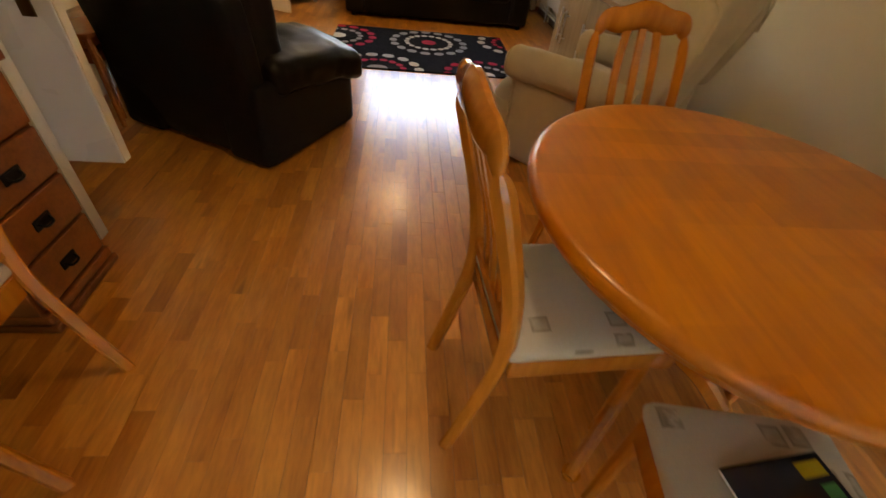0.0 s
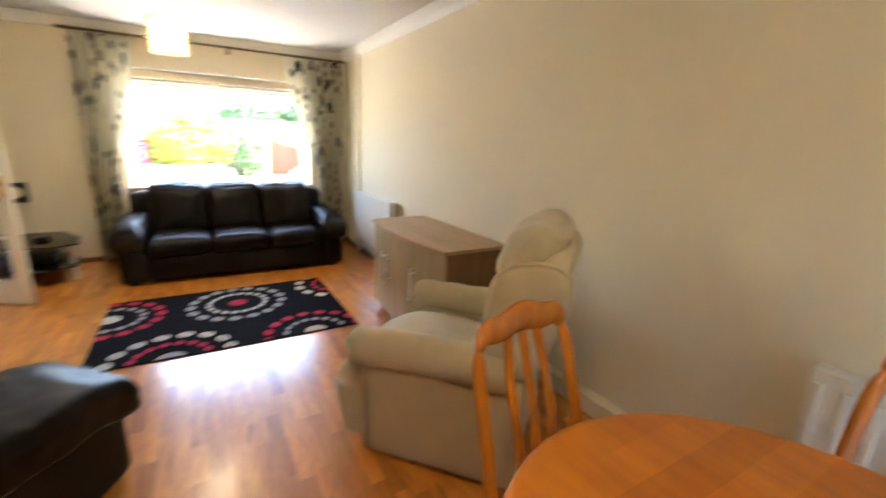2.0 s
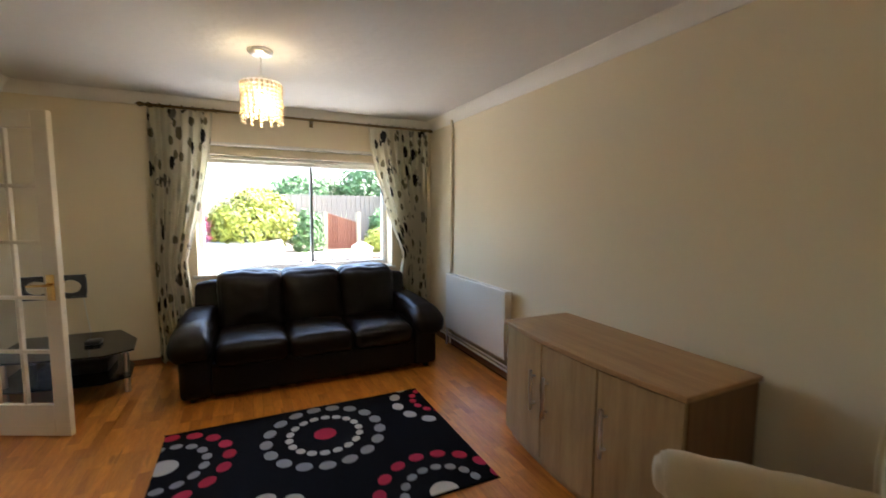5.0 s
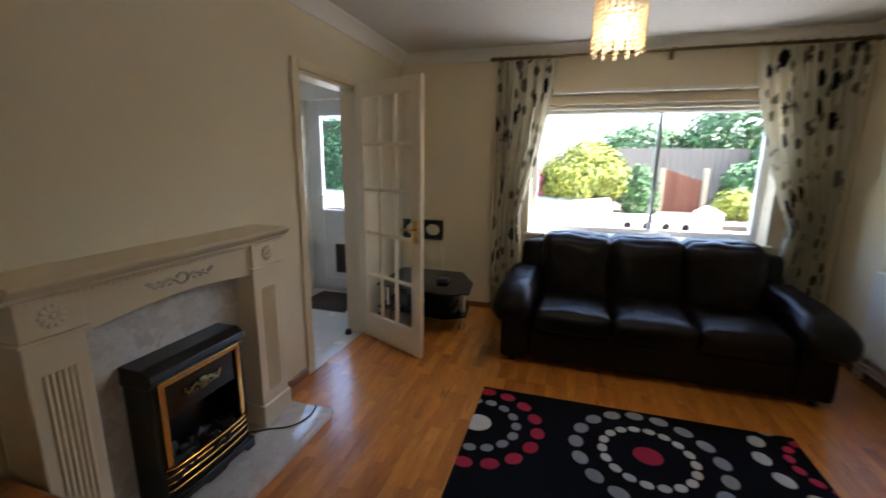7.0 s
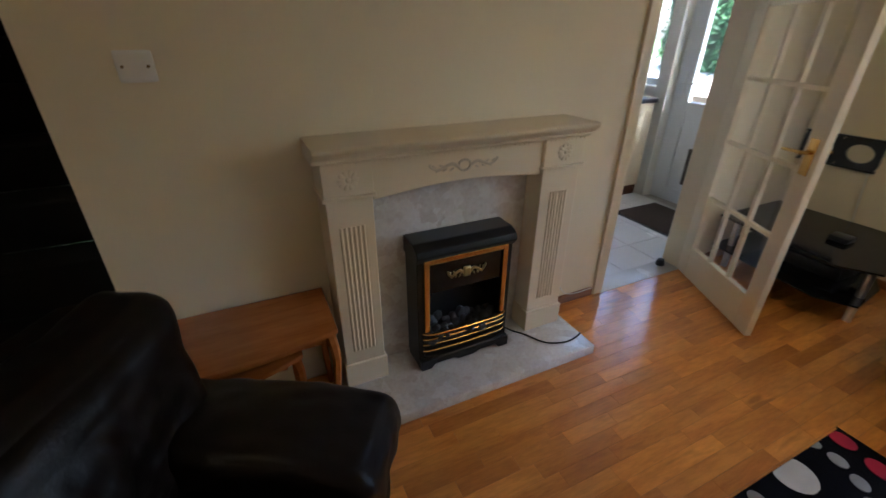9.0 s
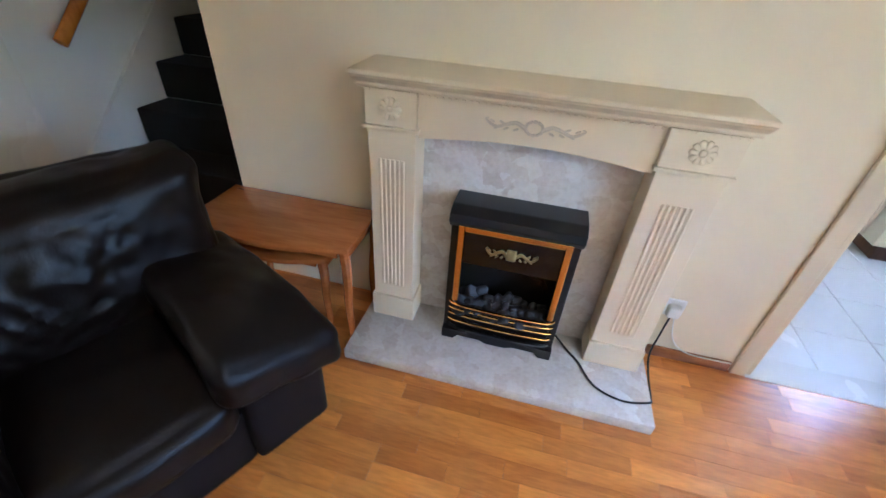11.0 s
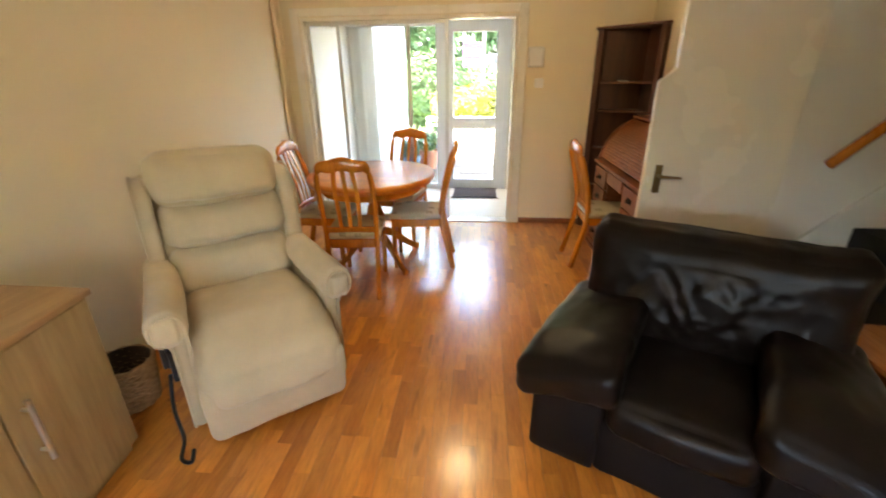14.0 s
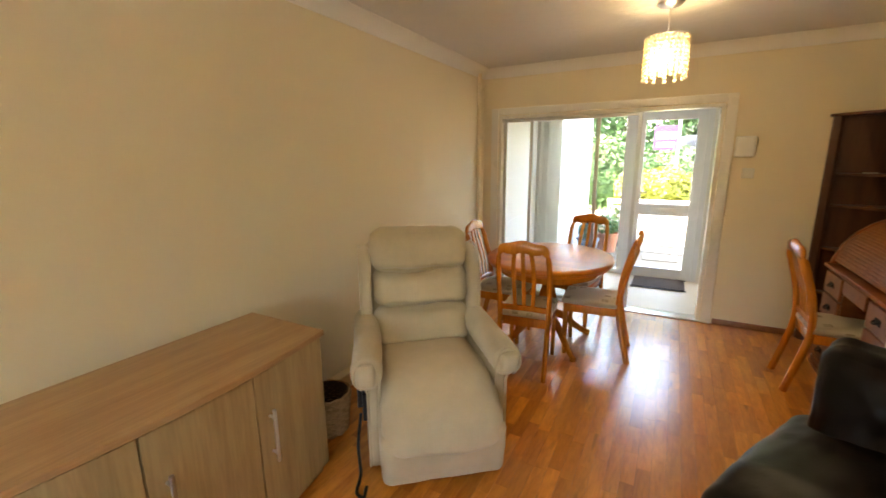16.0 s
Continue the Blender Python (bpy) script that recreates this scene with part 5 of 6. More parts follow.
# ---- curtains and pole ----
def curtain_cloth():
    m, t, b = nodes_of("printed_curtain_cloth")
    p = position(t, (1, 1, 0.62))
    v = t.nodes.new("ShaderNodeTexVoronoi")
    v.inputs["Scale"].default_value, v.inputs["Randomness"].default_value = 8.0, 0.9
    t.links.new(p, v.inputs["Vector"])
    v2 = t.nodes.new("ShaderNodeTexVoronoi")
    v2.inputs["Scale"].default_value = 13.0
    t.links.new(p, v2.inputs["Vector"])
    ragged = noise_at(t, p, 55, 4.0)
    weave = noise_at(t, p, 420, 2.0)
    jag = add(t, "ShaderNodeMath")
    jag.operation = "MULTIPLY_ADD"
    jag.inputs[1].default_value, jag.inputs[2].default_value = 0.35, -0.17
    t.links.new(ragged, jag.inputs[0])

    def blot(vor, size):
        s = add(t, "ShaderNodeMath")
        t.links.new(vor.outputs["Distance"], s.inputs[0])
        t.links.new(jag.outputs[0], s.inputs[1])
        return ramp(t, s.outputs[0], [(size, (1, 1, 1)), (size + 0.04, (0, 0, 0))]).outputs["Color"]
    pick = ramp(t, v.outputs["Color"], [(0.46, (0, 0, 0)), (0.49, (1, 1, 1))]).outputs["Color"]
    pick2 = ramp(t, v2.outputs["Color"], [(0.42, (0, 0, 0)), (0.46, (1, 1, 1))]).outputs["Color"]
    col = mix(t, weave, (0.76, 0.71, 0.57), (0.88, 0.84, 0.70))
    col = mix(t, mix(t, 1.0, blot(v2, 0.34), pick2, "MULTIPLY"), col, (0.24, 0.215, 0.13))
    col = mix(t, mix(t, 1.0, blot(v, 0.31), pick, "MULTIPLY"), col, (0.020, 0.019, 0.018))
    t.links.new(col, b.inputs["Base Color"])
    b.inputs["Roughness"].default_value = 0.85
    bump(t, b, weave, 0.3, 0.001)
    out = t.nodes["Material Output"]
    tr, both = t.nodes.new("ShaderNodeBsdfTranslucent"), t.nodes.new("ShaderNodeMixShader")
    t.links.new(col, tr.inputs["Color"])
    both.inputs[0].default_value = 0.4
    t.links.new(b.outputs[0], both.inputs[1])
    t.links.new(tr.outputs[0], both.inputs[2])
    t.links.new(both.outputs[0], out.inputs["Surface"])
    return m


CLOTH = curtain_cloth()
POLEZ, POLEY = 2.322, YF - 0.085


def curtain(outer, top_in, tie_in, low_in, folds, seed):
    """Hangs from the pole between outer and top_in, drawn back to tie_in at the tie and let fall to low_in."""
    rnd = random.Random(seed)
    ob = thing("curtain", None, "cream curtain printed with black and olive leaf shapes, tied back", "curtain")
    bm = bmesh.new()
    nz, nx = 44, folds * 10
    shifts = [rnd.uniform(-0.25, 0.25) for _ in range(folds + 2)]
    rows = []
    for k in range(nz + 1):
        z = POLEZ - 0.02 - (POLEZ - 0.045) * k / nz
        if z > 0.95:
            s = (POLEZ - z) / (POLEZ - 0.95)
            inner = top_in + (tie_in - top_in) * s ** 1.5
        else:
            s = (0.95 - z) / 0.95
            inner = tie_in + (low_in - tie_in) * math.sin(s * math.pi / 2)
        row = []
        for i in range(nx + 1):
            u = i / nx
            f = u * folds
            amp = 0.034 * (0.55 + 0.45 * min(1, (POLEZ - z) * 2)) * (0.8 + shifts[int(f)])
            wave = math.sin(2 * math.pi * f + 0.5 * math.sin(z * 2.2 + seed)) + 0.25 * math.sin(4 * math.pi * f + z * 3)
            x = outer + (inner - outer) * u
            row.append(bm.verts.new((x, POLEY + amp * wave + 0.01 * noise.noise(Vector((x * 4, z * 3, seed))), z)))
        rows.append(row)
    for a, c in zip(rows, rows[1:]):
        for i in range(nx):
            bm.faces.new((a[i], a[i + 1], c[i + 1], c[i]))
    bmesh.ops.solidify(bm, geom=bm.faces[:], thickness=0.003)
    part("drape", bm, CLOTH, ob)
    for i in range(folds + 1):
        x = outer + (top_in - outer) * (i / folds)
        ring = [(x + 0.003 * k, POLEY + 0.021 * math.cos(2 * math.pi * k / 14), POLEZ + 0.021 * math.sin(2 * math.pi * k / 14)) for k in range(15)]
        part("ring", sweep(ring, ring_section(0.003, 6), up=(1, 0, 0)), BRONZE, ob)
    return ob


curtain(-0.52, -0.02, -0.27, -0.22, 6, 2)
curtain(2.12, 1.43, 1.82, 1.72, 8, 5)
pole = thing("curtain_pole", None, "dark bronze metal curtain pole with finials", "curtain pole")
part("tube", rod((-0.54, POLEY, POLEZ), (2.13, POLEY, POLEZ), 0.012), BRONZE, pole)
for x, s in ((-0.54, -1), (2.13, 1)):
    part("finial", moved(lathe([(0.012, 0.0), (0.016, 0.01), (0.022, 0.024), (0.014, 0.042), (0.003, 0.055)], 16), Matrix.Translation((x, POLEY, POLEZ)) @ Matrix.Rotation(s * math.pi / 2, 4, "Y")), BRONZE, pole)
for x in (-0.53 + 0.03, 0.86, 2.09):
    part("bracket", join(rod((x, YF, POLEZ - 0.02), (x, POLEY, POLEZ - 0.012), 0.008), box(x - 0.018, YF - 0.006, POLEZ - 0.06, x + 0.018, YF, POLEZ + 0.02, 0.003), rod((x, POLEY, POLEZ - 0.016), (x, POLEY, POLEZ + 0.016), 0.016)), BRONZE, pole)


# ---- pendant lights ----
def bead_glass():
    m, t, b = nodes_of("smoked_bead_glass")
    b.inputs["Base Color"].default_value = (0.95, 0.83, 0.62, 1)
    b.inputs["Roughness"].default_value = 0.08
    b.inputs["Transmission Weight"].default_value = 0.55
    b.inputs["IOR"].default_value = 1.45
    return m


BEAD = bead_glass()
BULB = glow("lit_bulb", (1.0, 0.78, 0.48), 6.0)


def pendant(x, y, zc):
    ob = thing("pendant_light", pose(x, y, 0), "lit beaded glass drum pendant light hanging from the ceiling", "ceiling light")
    r, top, low = 0.118, zc + 0.125, zc - 0.125
    part("ceiling_rose", moved(lathe([(0.075, 0.0), (0.075, -0.014), (0.06, -0.03), (0.012, -0.038)], 24), Matrix.Translation((0, 0, ZC))), CHROME, ob)
    part("flex", rod((0, 0, top + 0.02), (0, 0, ZC - 0.036), 0.004), PLASTIC, ob)
    part("lamp_holder", lathe([(0.012, top + 0.03), (0.02, top + 0.02), (0.02, top - 0.04), (0.016, top - 0.045)], 16), PLASTIC, ob)
    hoop = [(r * math.cos(2 * math.pi * i / 32), r * math.sin(2 * math.pi * i / 32), top) for i in range(33)]
    frame_bm = join(sweep(hoop, ring_section(0.004, 6)), rod((-r, 0, top), (r, 0, top), 0.003), rod((0, -r, top), (0, r, top), 0.003))
    part("hoop", frame_bm, CHROME, ob)
    n = 24
    string_me = {}
    for count in (9, 11):
        profile = [(0.0015, -0.002)]
        for k in range(count):
            z = -0.014 - 0.0225 * k
            profile += [(0.0024, z + 0.0105), (0.0085, z + 0.006), (0.0105, z), (0.0085, z - 0.006), (0.0024, z - 0.0105)]
        bm = lathe(profile[::-1], 9)
        me = bpy.data.meshes.new("bead_string")
        bm.to_mesh(me)
        bm.free()
        me.polygons.foreach_set("use_smooth", [True] * len(me.polygons))
        me.materials.append(BEAD)
        string_me[count] = me
    for i in range(n):
        a = 2 * math.pi * i / n
        string = new("bead_string", string_me[9 if i % 2 else 11])
        string.location = (r * math.cos(a), r * math.sin(a), top)
        string.parent = ob
    bm = bmesh.new()
    bmesh.ops.create_uvsphere(bm, u_segments=16, v_segments=10, radius=0.03)
    part("bulb", moved(bm, Matrix.Translation((0, 0, zc + 0.02))), BULB, ob, "glowing warm bulb")
    lamp = new("bulb_light", bpy.data.lights.new("bulb_light", "POINT"))
    lamp.data.energy, lamp.data.color, lamp.data.shadow_soft_size = LAMP_WATTS, (1.0, 0.79, 0.48), 0.055
    lamp.location = (0, 0, zc - 0.035)
    lamp.parent = ob
    return ob


pendant(0.335, 5.55, 2.095)
pendant(0.44, 1.79, 2.095)


# ---- corner stand and bracket ----
tv = thing("corner_stand", None, "black glass two-tier corner stand with chrome legs", "stand")
tier = [(-1.44, 6.42), (-1.20, 6.36), (-0.75, 6.30), (-0.58, 6.40), (-0.62, 6.72), (-0.80, 7.06), (-1.44, 7.06)]
part("top_shelf", prism(tier, "z", 0.355, 0.367, 0.003), BLACKGLASS, tv, "black glass", False)
part("low_shelf", prism([(x * 0.96 - 0.05, y * 0.99 + 0.06) for x, y in tier], "z", 0.15, 0.16, 0.003), BLACKGLASS, tv, "black glass", False)
for x, y in ((-0.66, 6.52), (-1.36, 6.50), (-0.86, 6.98), (-1.38, 7.0)):
    part("leg", rod((x, y, 0), (x, y, 0.355), 0.02), CHROME, tv, "chrome tube leg")
router = thing("set_top_box", pose(-1.0, 6.72, 0.16), "low black box on the stand's lower shelf", "box")
part("case", box(-0.21, -0.14, 0.0, 0.21, 0.14, 0.075, 0.006), BLACK, router)
tagged(part("remote_unit", box(-0.94, 6.62, 0.367, -0.84, 6.72, 0.40, 0.01), BLACK), "small black box on the glass stand", "box")
brk = thing("wall_bracket", pose(-1.247, YF, 0.765), "black metal television wall bracket with oval holes", "bracket")


def holed_plate(w, h, holes, t):
    """A plate with oval holes, built of quads between each oval and its cell's edge."""
    bm = bmesh.new()
    cell = w / holes
    n = 24
    for c in range(holes):
        cx = -w / 2 + cell * (c + 0.5)
        ring_in, ring_out = [], []
        for i in range(n):
            a = 2 * math.pi * i / n
            dx, dz = math.cos(a), math.sin(a)
            k = min(cell / 2 / max(abs(dx), 1e-6), h / 2 / max(abs(dz), 1e-6))
            ring_in.append((cx + dx * cell * 0.34, dz * h * 0.30))
            ring_out.append((cx + dx * k, dz * k))
        vi = [[bm.verts.new((x, y, z)) for x, z in ring_in] for y in (-t, 0)]
        vo = [[bm.verts.new((x, y, z)) for x, z in ring_out] for y in (-t, 0)]
        for i in range(n):
            j = (i + 1) % n
            bm.faces.new((vi[0][i], vi[0][j], vo[0][j], vo[0][i]))
            bm.faces.new((vi[1][i], vo[1][i], vo[1][j], vi[1][j]))
            bm.faces.new((vi[0][i], vi[1][i], vi[1][j], vi[0][j]))
            bm.faces.new((vo[0][i], vo[0][j], vo[1][j], vo[1][i]))
    bmesh.ops.recalc_face_normals(bm, faces=bm.faces)
    return bm


part("plate", holed_plate(0.43, 0.19, 2, 0.02), BLACK, brk, "", False)
for s in (-1, 1):
    part("lip", box(-0.215, -0.03, s * 0.093 - 0.006, 0.215, -0.001, s * 0.093 + 0.006, 0.002), BLACK, brk, "", False)
tagged(part("aerial_cable", sweep(curve_points([(-1.06, YF - 0.012, 0.68), (-1.04, YF - 0.02, 0.5), (-1.02, YF - 0.012, 0.28), (-1.03, YF - 0.015, 0.06)], 8), ring_section(0.004, 6)), PLASTIC), "thin white cable hanging down the wall", "cable")


# ---- bureau corner ----
bureau = thing("roll_top_bureau", None, "reddish pine roll-top bureau with two drawer pedestals", "desk")
bx0, bx1, by0, by1 = -1.145, -0.70, 0.98, 2.09
part("desktop", box(bx0, by0 - 0.015, 0.735, bx1 + 0.015, by1 + 0.0, 0.762, 0.006), PINE, bureau, "", False)
for pa, pb in ((by0, by0 + 0.34), (by1 - 0.35, by1 - 0.01)):
    part("pedestal", box(bx0 + 0.01, pa, 0.07, bx1 - 0.018, pb, 0.735, 0.004), PINE, bureau, "", False)
    part("pedestal_base", join(box(bx0 + 0.005, pa - 0.01, 0.0, bx1 + 0.012, pb + 0.01, 0.03, 0.006), box(bx0 + 0.008, pa - 0.006, 0.03, bx1 + 0.002, pb + 0.006, 0.07, 0.008)), PINE, bureau, "", False)
    for i in range(4):
        z0, z1 = (0.085 + 0.16 * i, 0.085 + 0.16 * i + 0.148)
        d = part("drawer", box(bx1 - 0.018, pa + 0.012, z0, bx1 + 0.002, pb - 0.012, z1, 0.005), PINE, bureau, "", False)
        ym, zm = (pa + pb) / 2, (z0 + z1) / 2
        part("pull", join(moved(soft(-0.004, -0.035, -0.018, 0.004, 0.035, 0.018, 0.017, (0, 0, 0), 6), Matrix.Translation((bx1 + 0.004, ym, zm))), sweep(curve_points([(bx1 + 0.006, ym - 0.025, zm + 0.004), (bx1 + 0.022, ym - 0.015, zm - 0.008), (bx1 + 0.022, ym + 0.015, zm - 0.008), (bx1 + 0.006, ym + 0.025, zm + 0.004)], 4), ring_section(0.004, 6))), plain("dark_iron_pull", (0.02, 0.02, 0.018), 0.4, 0.7) if "dark_iron_pull" not in bpy.data.materials else bpy.data.materials["dark_iron_pull"], d, "dark oval drop pull")
mid_d = part("drawer", box(bx1 - 0.018, by0 + 0.36, 0.635, bx1 + 0.002, by1 - 0.37, 0.725, 0.005), PINE, bureau, "", False)
side_prof = [(bx0, 0.762), (bx1 - 0.01, 0.762), (bx1 - 0.015, 0.80), (bx1 - 0.05, 0.90), (bx1 - 0.11, 0.99), (bx1 - 0.19, 1.06), (bx1 - 0.27, 1.10), (bx0, 1.11)]
for ya in (by0, by1 - 0.045):
    part("gable", prism(side_prof, "y", ya, ya + 0.024, 0.003), PINE, bureau, "", False)
arc = curve_points([(bx1 - 0.03, 0, 0.785), (bx1 - 0.065, 0, 0.89), (bx1 - 0.125, 0, 0.975), (bx1 - 0.20, 0, 1.04), (bx1 - 0.275, 0, 1.08)], 5)
for i, p in enumerate(arc[:-1]):
    q = arc[i + 1]
    part("tambour_slat", sweep([((p.x + q.x) / 2, by0 + 0.024, (p.z + q.z) / 2), ((p.x + q.x) / 2, by1 - 0.045, (p.z + q.z) / 2)], [(u * 0.0125 * (q - p).length / 0.022, v) for u, v in ((-1, -0.004), (1, -0.004), (1, 0.002), (0.6, 0.006), (-0.6, 0.006), (-1, 0.002))], up=Vector((-(q.z - p.z), 0, q.x - p.x)) * (-1 if q.x > p.x else 1) * -1), PINE, bureau, "", False)
part("top_board", box(bx0, by0 - 0.01, 1.10, bx1 - 0.25, by1 - 0.012, 1.122, 0.005), PINE, bureau, "", False)

shelf = thing("corner_bookcase", None, "tall dark stained corner bookcase with empty shelves", "bookcase")
cxa, cya, ch_ = XD + 0.008, YB + 0.008, 1.80
cxb, cyb = -0.70, 0.92


def corner_plan(back, side):
    """The three-cornered plan of the bookcase, set back from its front by back and from the walls by side."""
    return [(cxa + side, cya + side), (cxb - back, cya + side), (cxb - back, cya + side + 0.03), (cxa + side + 0.03, cyb - back), (cxa + side, cyb - back)]


part("back", box(cxa, cya, 0, cxb, cya + 0.014, ch_, 0.002), DARKWOOD, shelf, "", False)
part("back", box(cxa, cya + 0.015, 0, cxa + 0.014, cyb, ch_, 0.002), DARKWOOD, shelf, "", False)
part("stile", prism([(cxb - 0.004, cya + 0.015), (cxb, cya + 0.035), (cxb - 0.035, cya + 0.062), (cxb - 0.06, cya + 0.045), (cxb - 0.045, cya + 0.015)], "z", 0, ch_, 0.002), DARKWOOD, shelf, "", False)
part("stile", prism([(cxa + 0.015, cyb - 0.004), (cxa + 0.035, cyb), (cxa + 0.062, cyb - 0.035), (cxa + 0.045, cyb - 0.06), (cxa + 0.015, cyb - 0.045)], "z", 0, ch_, 0.002), DARKWOOD, shelf, "", False)
for z in (0.06, 0.42, 0.78, 1.12, 1.36):
    part("shelf", prism(corner_plan(0.045, 0.0145), "z", z, z + 0.018, 0.002), DARKWOOD, shelf, "", False)
part("cornice", prism([(cxa, cya), (cxb + 0.02, cya), (cxb + 0.02, cya + 0.04), (cxa + 0.045, cyb + 0.02), (cxa, cyb + 0.02)], "z", ch_, ch_ + 0.02, 0.004), DARKWOOD, shelf, "", False)
tagged(part("paper_slip", box(-0.98, 0.58, 1.3785, -0.90, 0.62, 1.386, 0.001), PAGE), "small white card lying on a bookcase shelf", "card")

# ---- mats ----
for x0, y0, x1, y1, lab in ((0.10, -0.92, 0.66, -0.47, "dark brown coir mat inside the porch door"), (-2.40, 6.55, -1.85, 7.05, "dark brown door mat on the kitchen tiles")):
    mt = thing("door_mat", None, lab, "mat")
    part("mat_base", box(x0, y0, 0.0, x1, y1, 0.014, 0.004), MATTING, mt)
    for ya, yb in ((y0 - 0.015, y0 - 0.0005), (y1 + 0.0005, y1 + 0.015)):
        part("edge", box(x0 - 0.015, ya, 0.0, x1 + 0.015, yb, 0.008, 0.002), BLACK, mt)

# ---- kitchen units ----
unit = thing("kitchen_unit", None, "cream kitchen base unit under the window", "kitchen unit")
part("body", box(-3.85, 6.50, 0.10, -2.69, 7.10, 0.87, 0.003), CREAM, unit, "", False)
part("plinth", box(-3.85, 6.55, 0.0, -2.71, 7.10, 0.10), DARKWOOD, unit, "", False)
for i in range(2):
    d = part("door", box(-3.80 + 0.51 * i, 6.48, 0.12, -3.31 + 0.51 * i, 6.50, 0.86, 0.004), CREAM, unit, "", False)
    part("knob", rod((-3.36 + 0.1 * i, 6.48, 0.7), (-3.36 + 0.1 * i, 6.455, 0.7), 0.012), CHROME, d)
tagged(part("worktop", box(-3.87, 6.46, 0.872, -2.67, 7.12, 0.91, 0.006), plain("dark_worktop", (0.05, 0.045, 0.05), 0.3, spread=0.3, grain=90)), "dark speckled kitchen worktop", "worktop")
stop = thing("door_stop", pose(-1.55, 6.10, 0.0), "small black rubber door stop on the kitchen floor", "door stop")
part("wedge", lathe([(0.028, 0.0), (0.03, 0.012), (0.022, 0.045), (0.006, 0.05)], 16), BLACK, stop)


# ---- outside, front of the house ----
def leaf_paint(name, dark, light, rough=0.7):
    m, t, b = nodes_of(name)
    geo = t.nodes.new("ShaderNodeNewGeometry")
    p = position(t)
    c = ramp(t, geo.outputs["Random Per Island"], [(0.0, dark), (0.6, [(x + y) / 2 for x, y in zip(dark, light)]), (1.0, light)]).outputs["Color"]
    broad = ramp(t, noise_at(t, p, 2.2, 3.0), [(0.3, (0.6, 0.6, 0.6)), (0.7, (1.15, 1.15, 1.1))]).outputs["Color"]
    t.links.new(mix(t, 1.0, c, broad, "MULTIPLY"), b.inputs["Base Color"])
    b.inputs["Roughness"].default_value = rough
    return m


GREEN = leaf_paint("hedge_leaves", (0.04, 0.10, 0.03), (0.13, 0.25, 0.07))
DEEP = leaf_paint("conifer_leaves", (0.012, 0.05, 0.02), (0.05, 0.15, 0.05))
YELLOW = leaf_paint("golden_leaves", (0.15, 0.19, 0.02), (0.36, 0.35, 0.04))
PINK = leaf_paint("pink_petals", (0.35, 0.04, 0.10), (0.55, 0.12, 0.20))
BARK = plain("bark", (0.12, 0.08, 0.05), 0.9, spread=0.3, grain=30, relief=0.6, depth=0.01)


def foliage(lumps, count, size, seed):
    """Leaves scattered in the outer skin of several uneven lumps: (x, y, z, rx, ry, rz)."""
    rnd = random.Random(seed)
    vs, fs = [], []
    total = sum(l[3] * l[4] + l[3] * l[5] + l[4] * l[5] for l in lumps)
    for lx, ly, lz, ax, ay, az in lumps:
        k = int(count * (ax * ay + ax * az + ay * az) / total)
        for _ in range(k):
            d = Vector((rnd.gauss(0, 1), rnd.gauss(0, 1), rnd.gauss(0, 1))).normalized()
            r = rnd.uniform(0.72, 1.03) * (1 + 0.22 * noise.noise(d * 2.4 + Vector((lx, ly, seed))))
            c = Vector((lx + d.x * ax * r, ly + d.y * ay * r, lz + d.z * az * r))
            up = (d + Vector((rnd.uniform(-0.8, 0.8), rnd.uniform(-0.8, 0.8), rnd.uniform(-0.3, 0.9)))).normalized()
            a = up.orthogonal().normalized()
            a = (Matrix.Rotation(rnd.uniform(0, 6.28), 3, up) @ a)
            b2 = up.cross(a)
            s = size * rnd.uniform(0.6, 1.3)
            o = len(vs)
            vs += [c - a * s, c + b2 * s * 0.42 + up * s * 0.12, c + a * s, c - b2 * s * 0.42 + up * s * 0.12]
            fs += [(o, o + 1, o + 2), (o, o + 2, o + 3)]
    me = bpy.data.meshes.new("crown")
    me.from_pydata(vs, [], fs)
    return me


def shrub(name, lumps, count, size, seed, mat_, label, cat="shrub", ground_z=-0.25):
    ob = thing(name, None, label, cat)
    crown = new("crown", foliage(lumps, count, size, seed))
    crown.data.materials.append(mat_)
    crown.parent = ob
    rnd = random.Random(seed + 50)
    for lx, ly, lz, ax, ay, az in lumps[:5]:
        top = Vector((lx + rnd.uniform(-0.2, 0.2) * ax, ly, lz + az * 0.4))
        foot = Vector((lx * 0.9 + lumps[0][0] * 0.1, ly, ground_z - 0.05))
        part("stem", sweep(curve_points([foot, (foot + top) / 2 + Vector((rnd.uniform(-0.08, 0.08), rnd.uniform(-0.08, 0.08), 0)), top], 5), ring_section(0.03, 7), scales=[1.2 - 0.9 * i / 10 for i in range(11)]), BARK, ob)
    return ob


GRASSY = plain("lawn_ground", (0.07, 0.12, 0.035), 0.95, spread=0.4, grain=30, patch=0.4, relief=0.6, depth=0.02)
tagged(part("ground", box(-150, -150, -0.75, 150, 150, -0.30), GRASSY, None, "", False), "grassy ground round the house", "ground", kind="structure")
CONCRETE = plain("pale_concrete", (0.38, 0.365, 0.33), 0.85, spread=0.15, grain=25, patch=1.2, relief=0.4, depth=0.003)
patio = tagged(part("pavement", box(-8.0, YF + 0.27, -0.32, 6.0, 11.2, -0.205), CONCRETE, None, "", False), "pale concrete slab patio in front of the window", "patio", kind="structure")
RENDER = plain("white_masonry_paint", (0.78, 0.77, 0.74), 0.8, spread=0.06, grain=40, patch=2, relief=0.4, depth=0.004)
low = thing("garden_wall", None, "low white painted garden wall with pierced blocks along the patio", "wall")
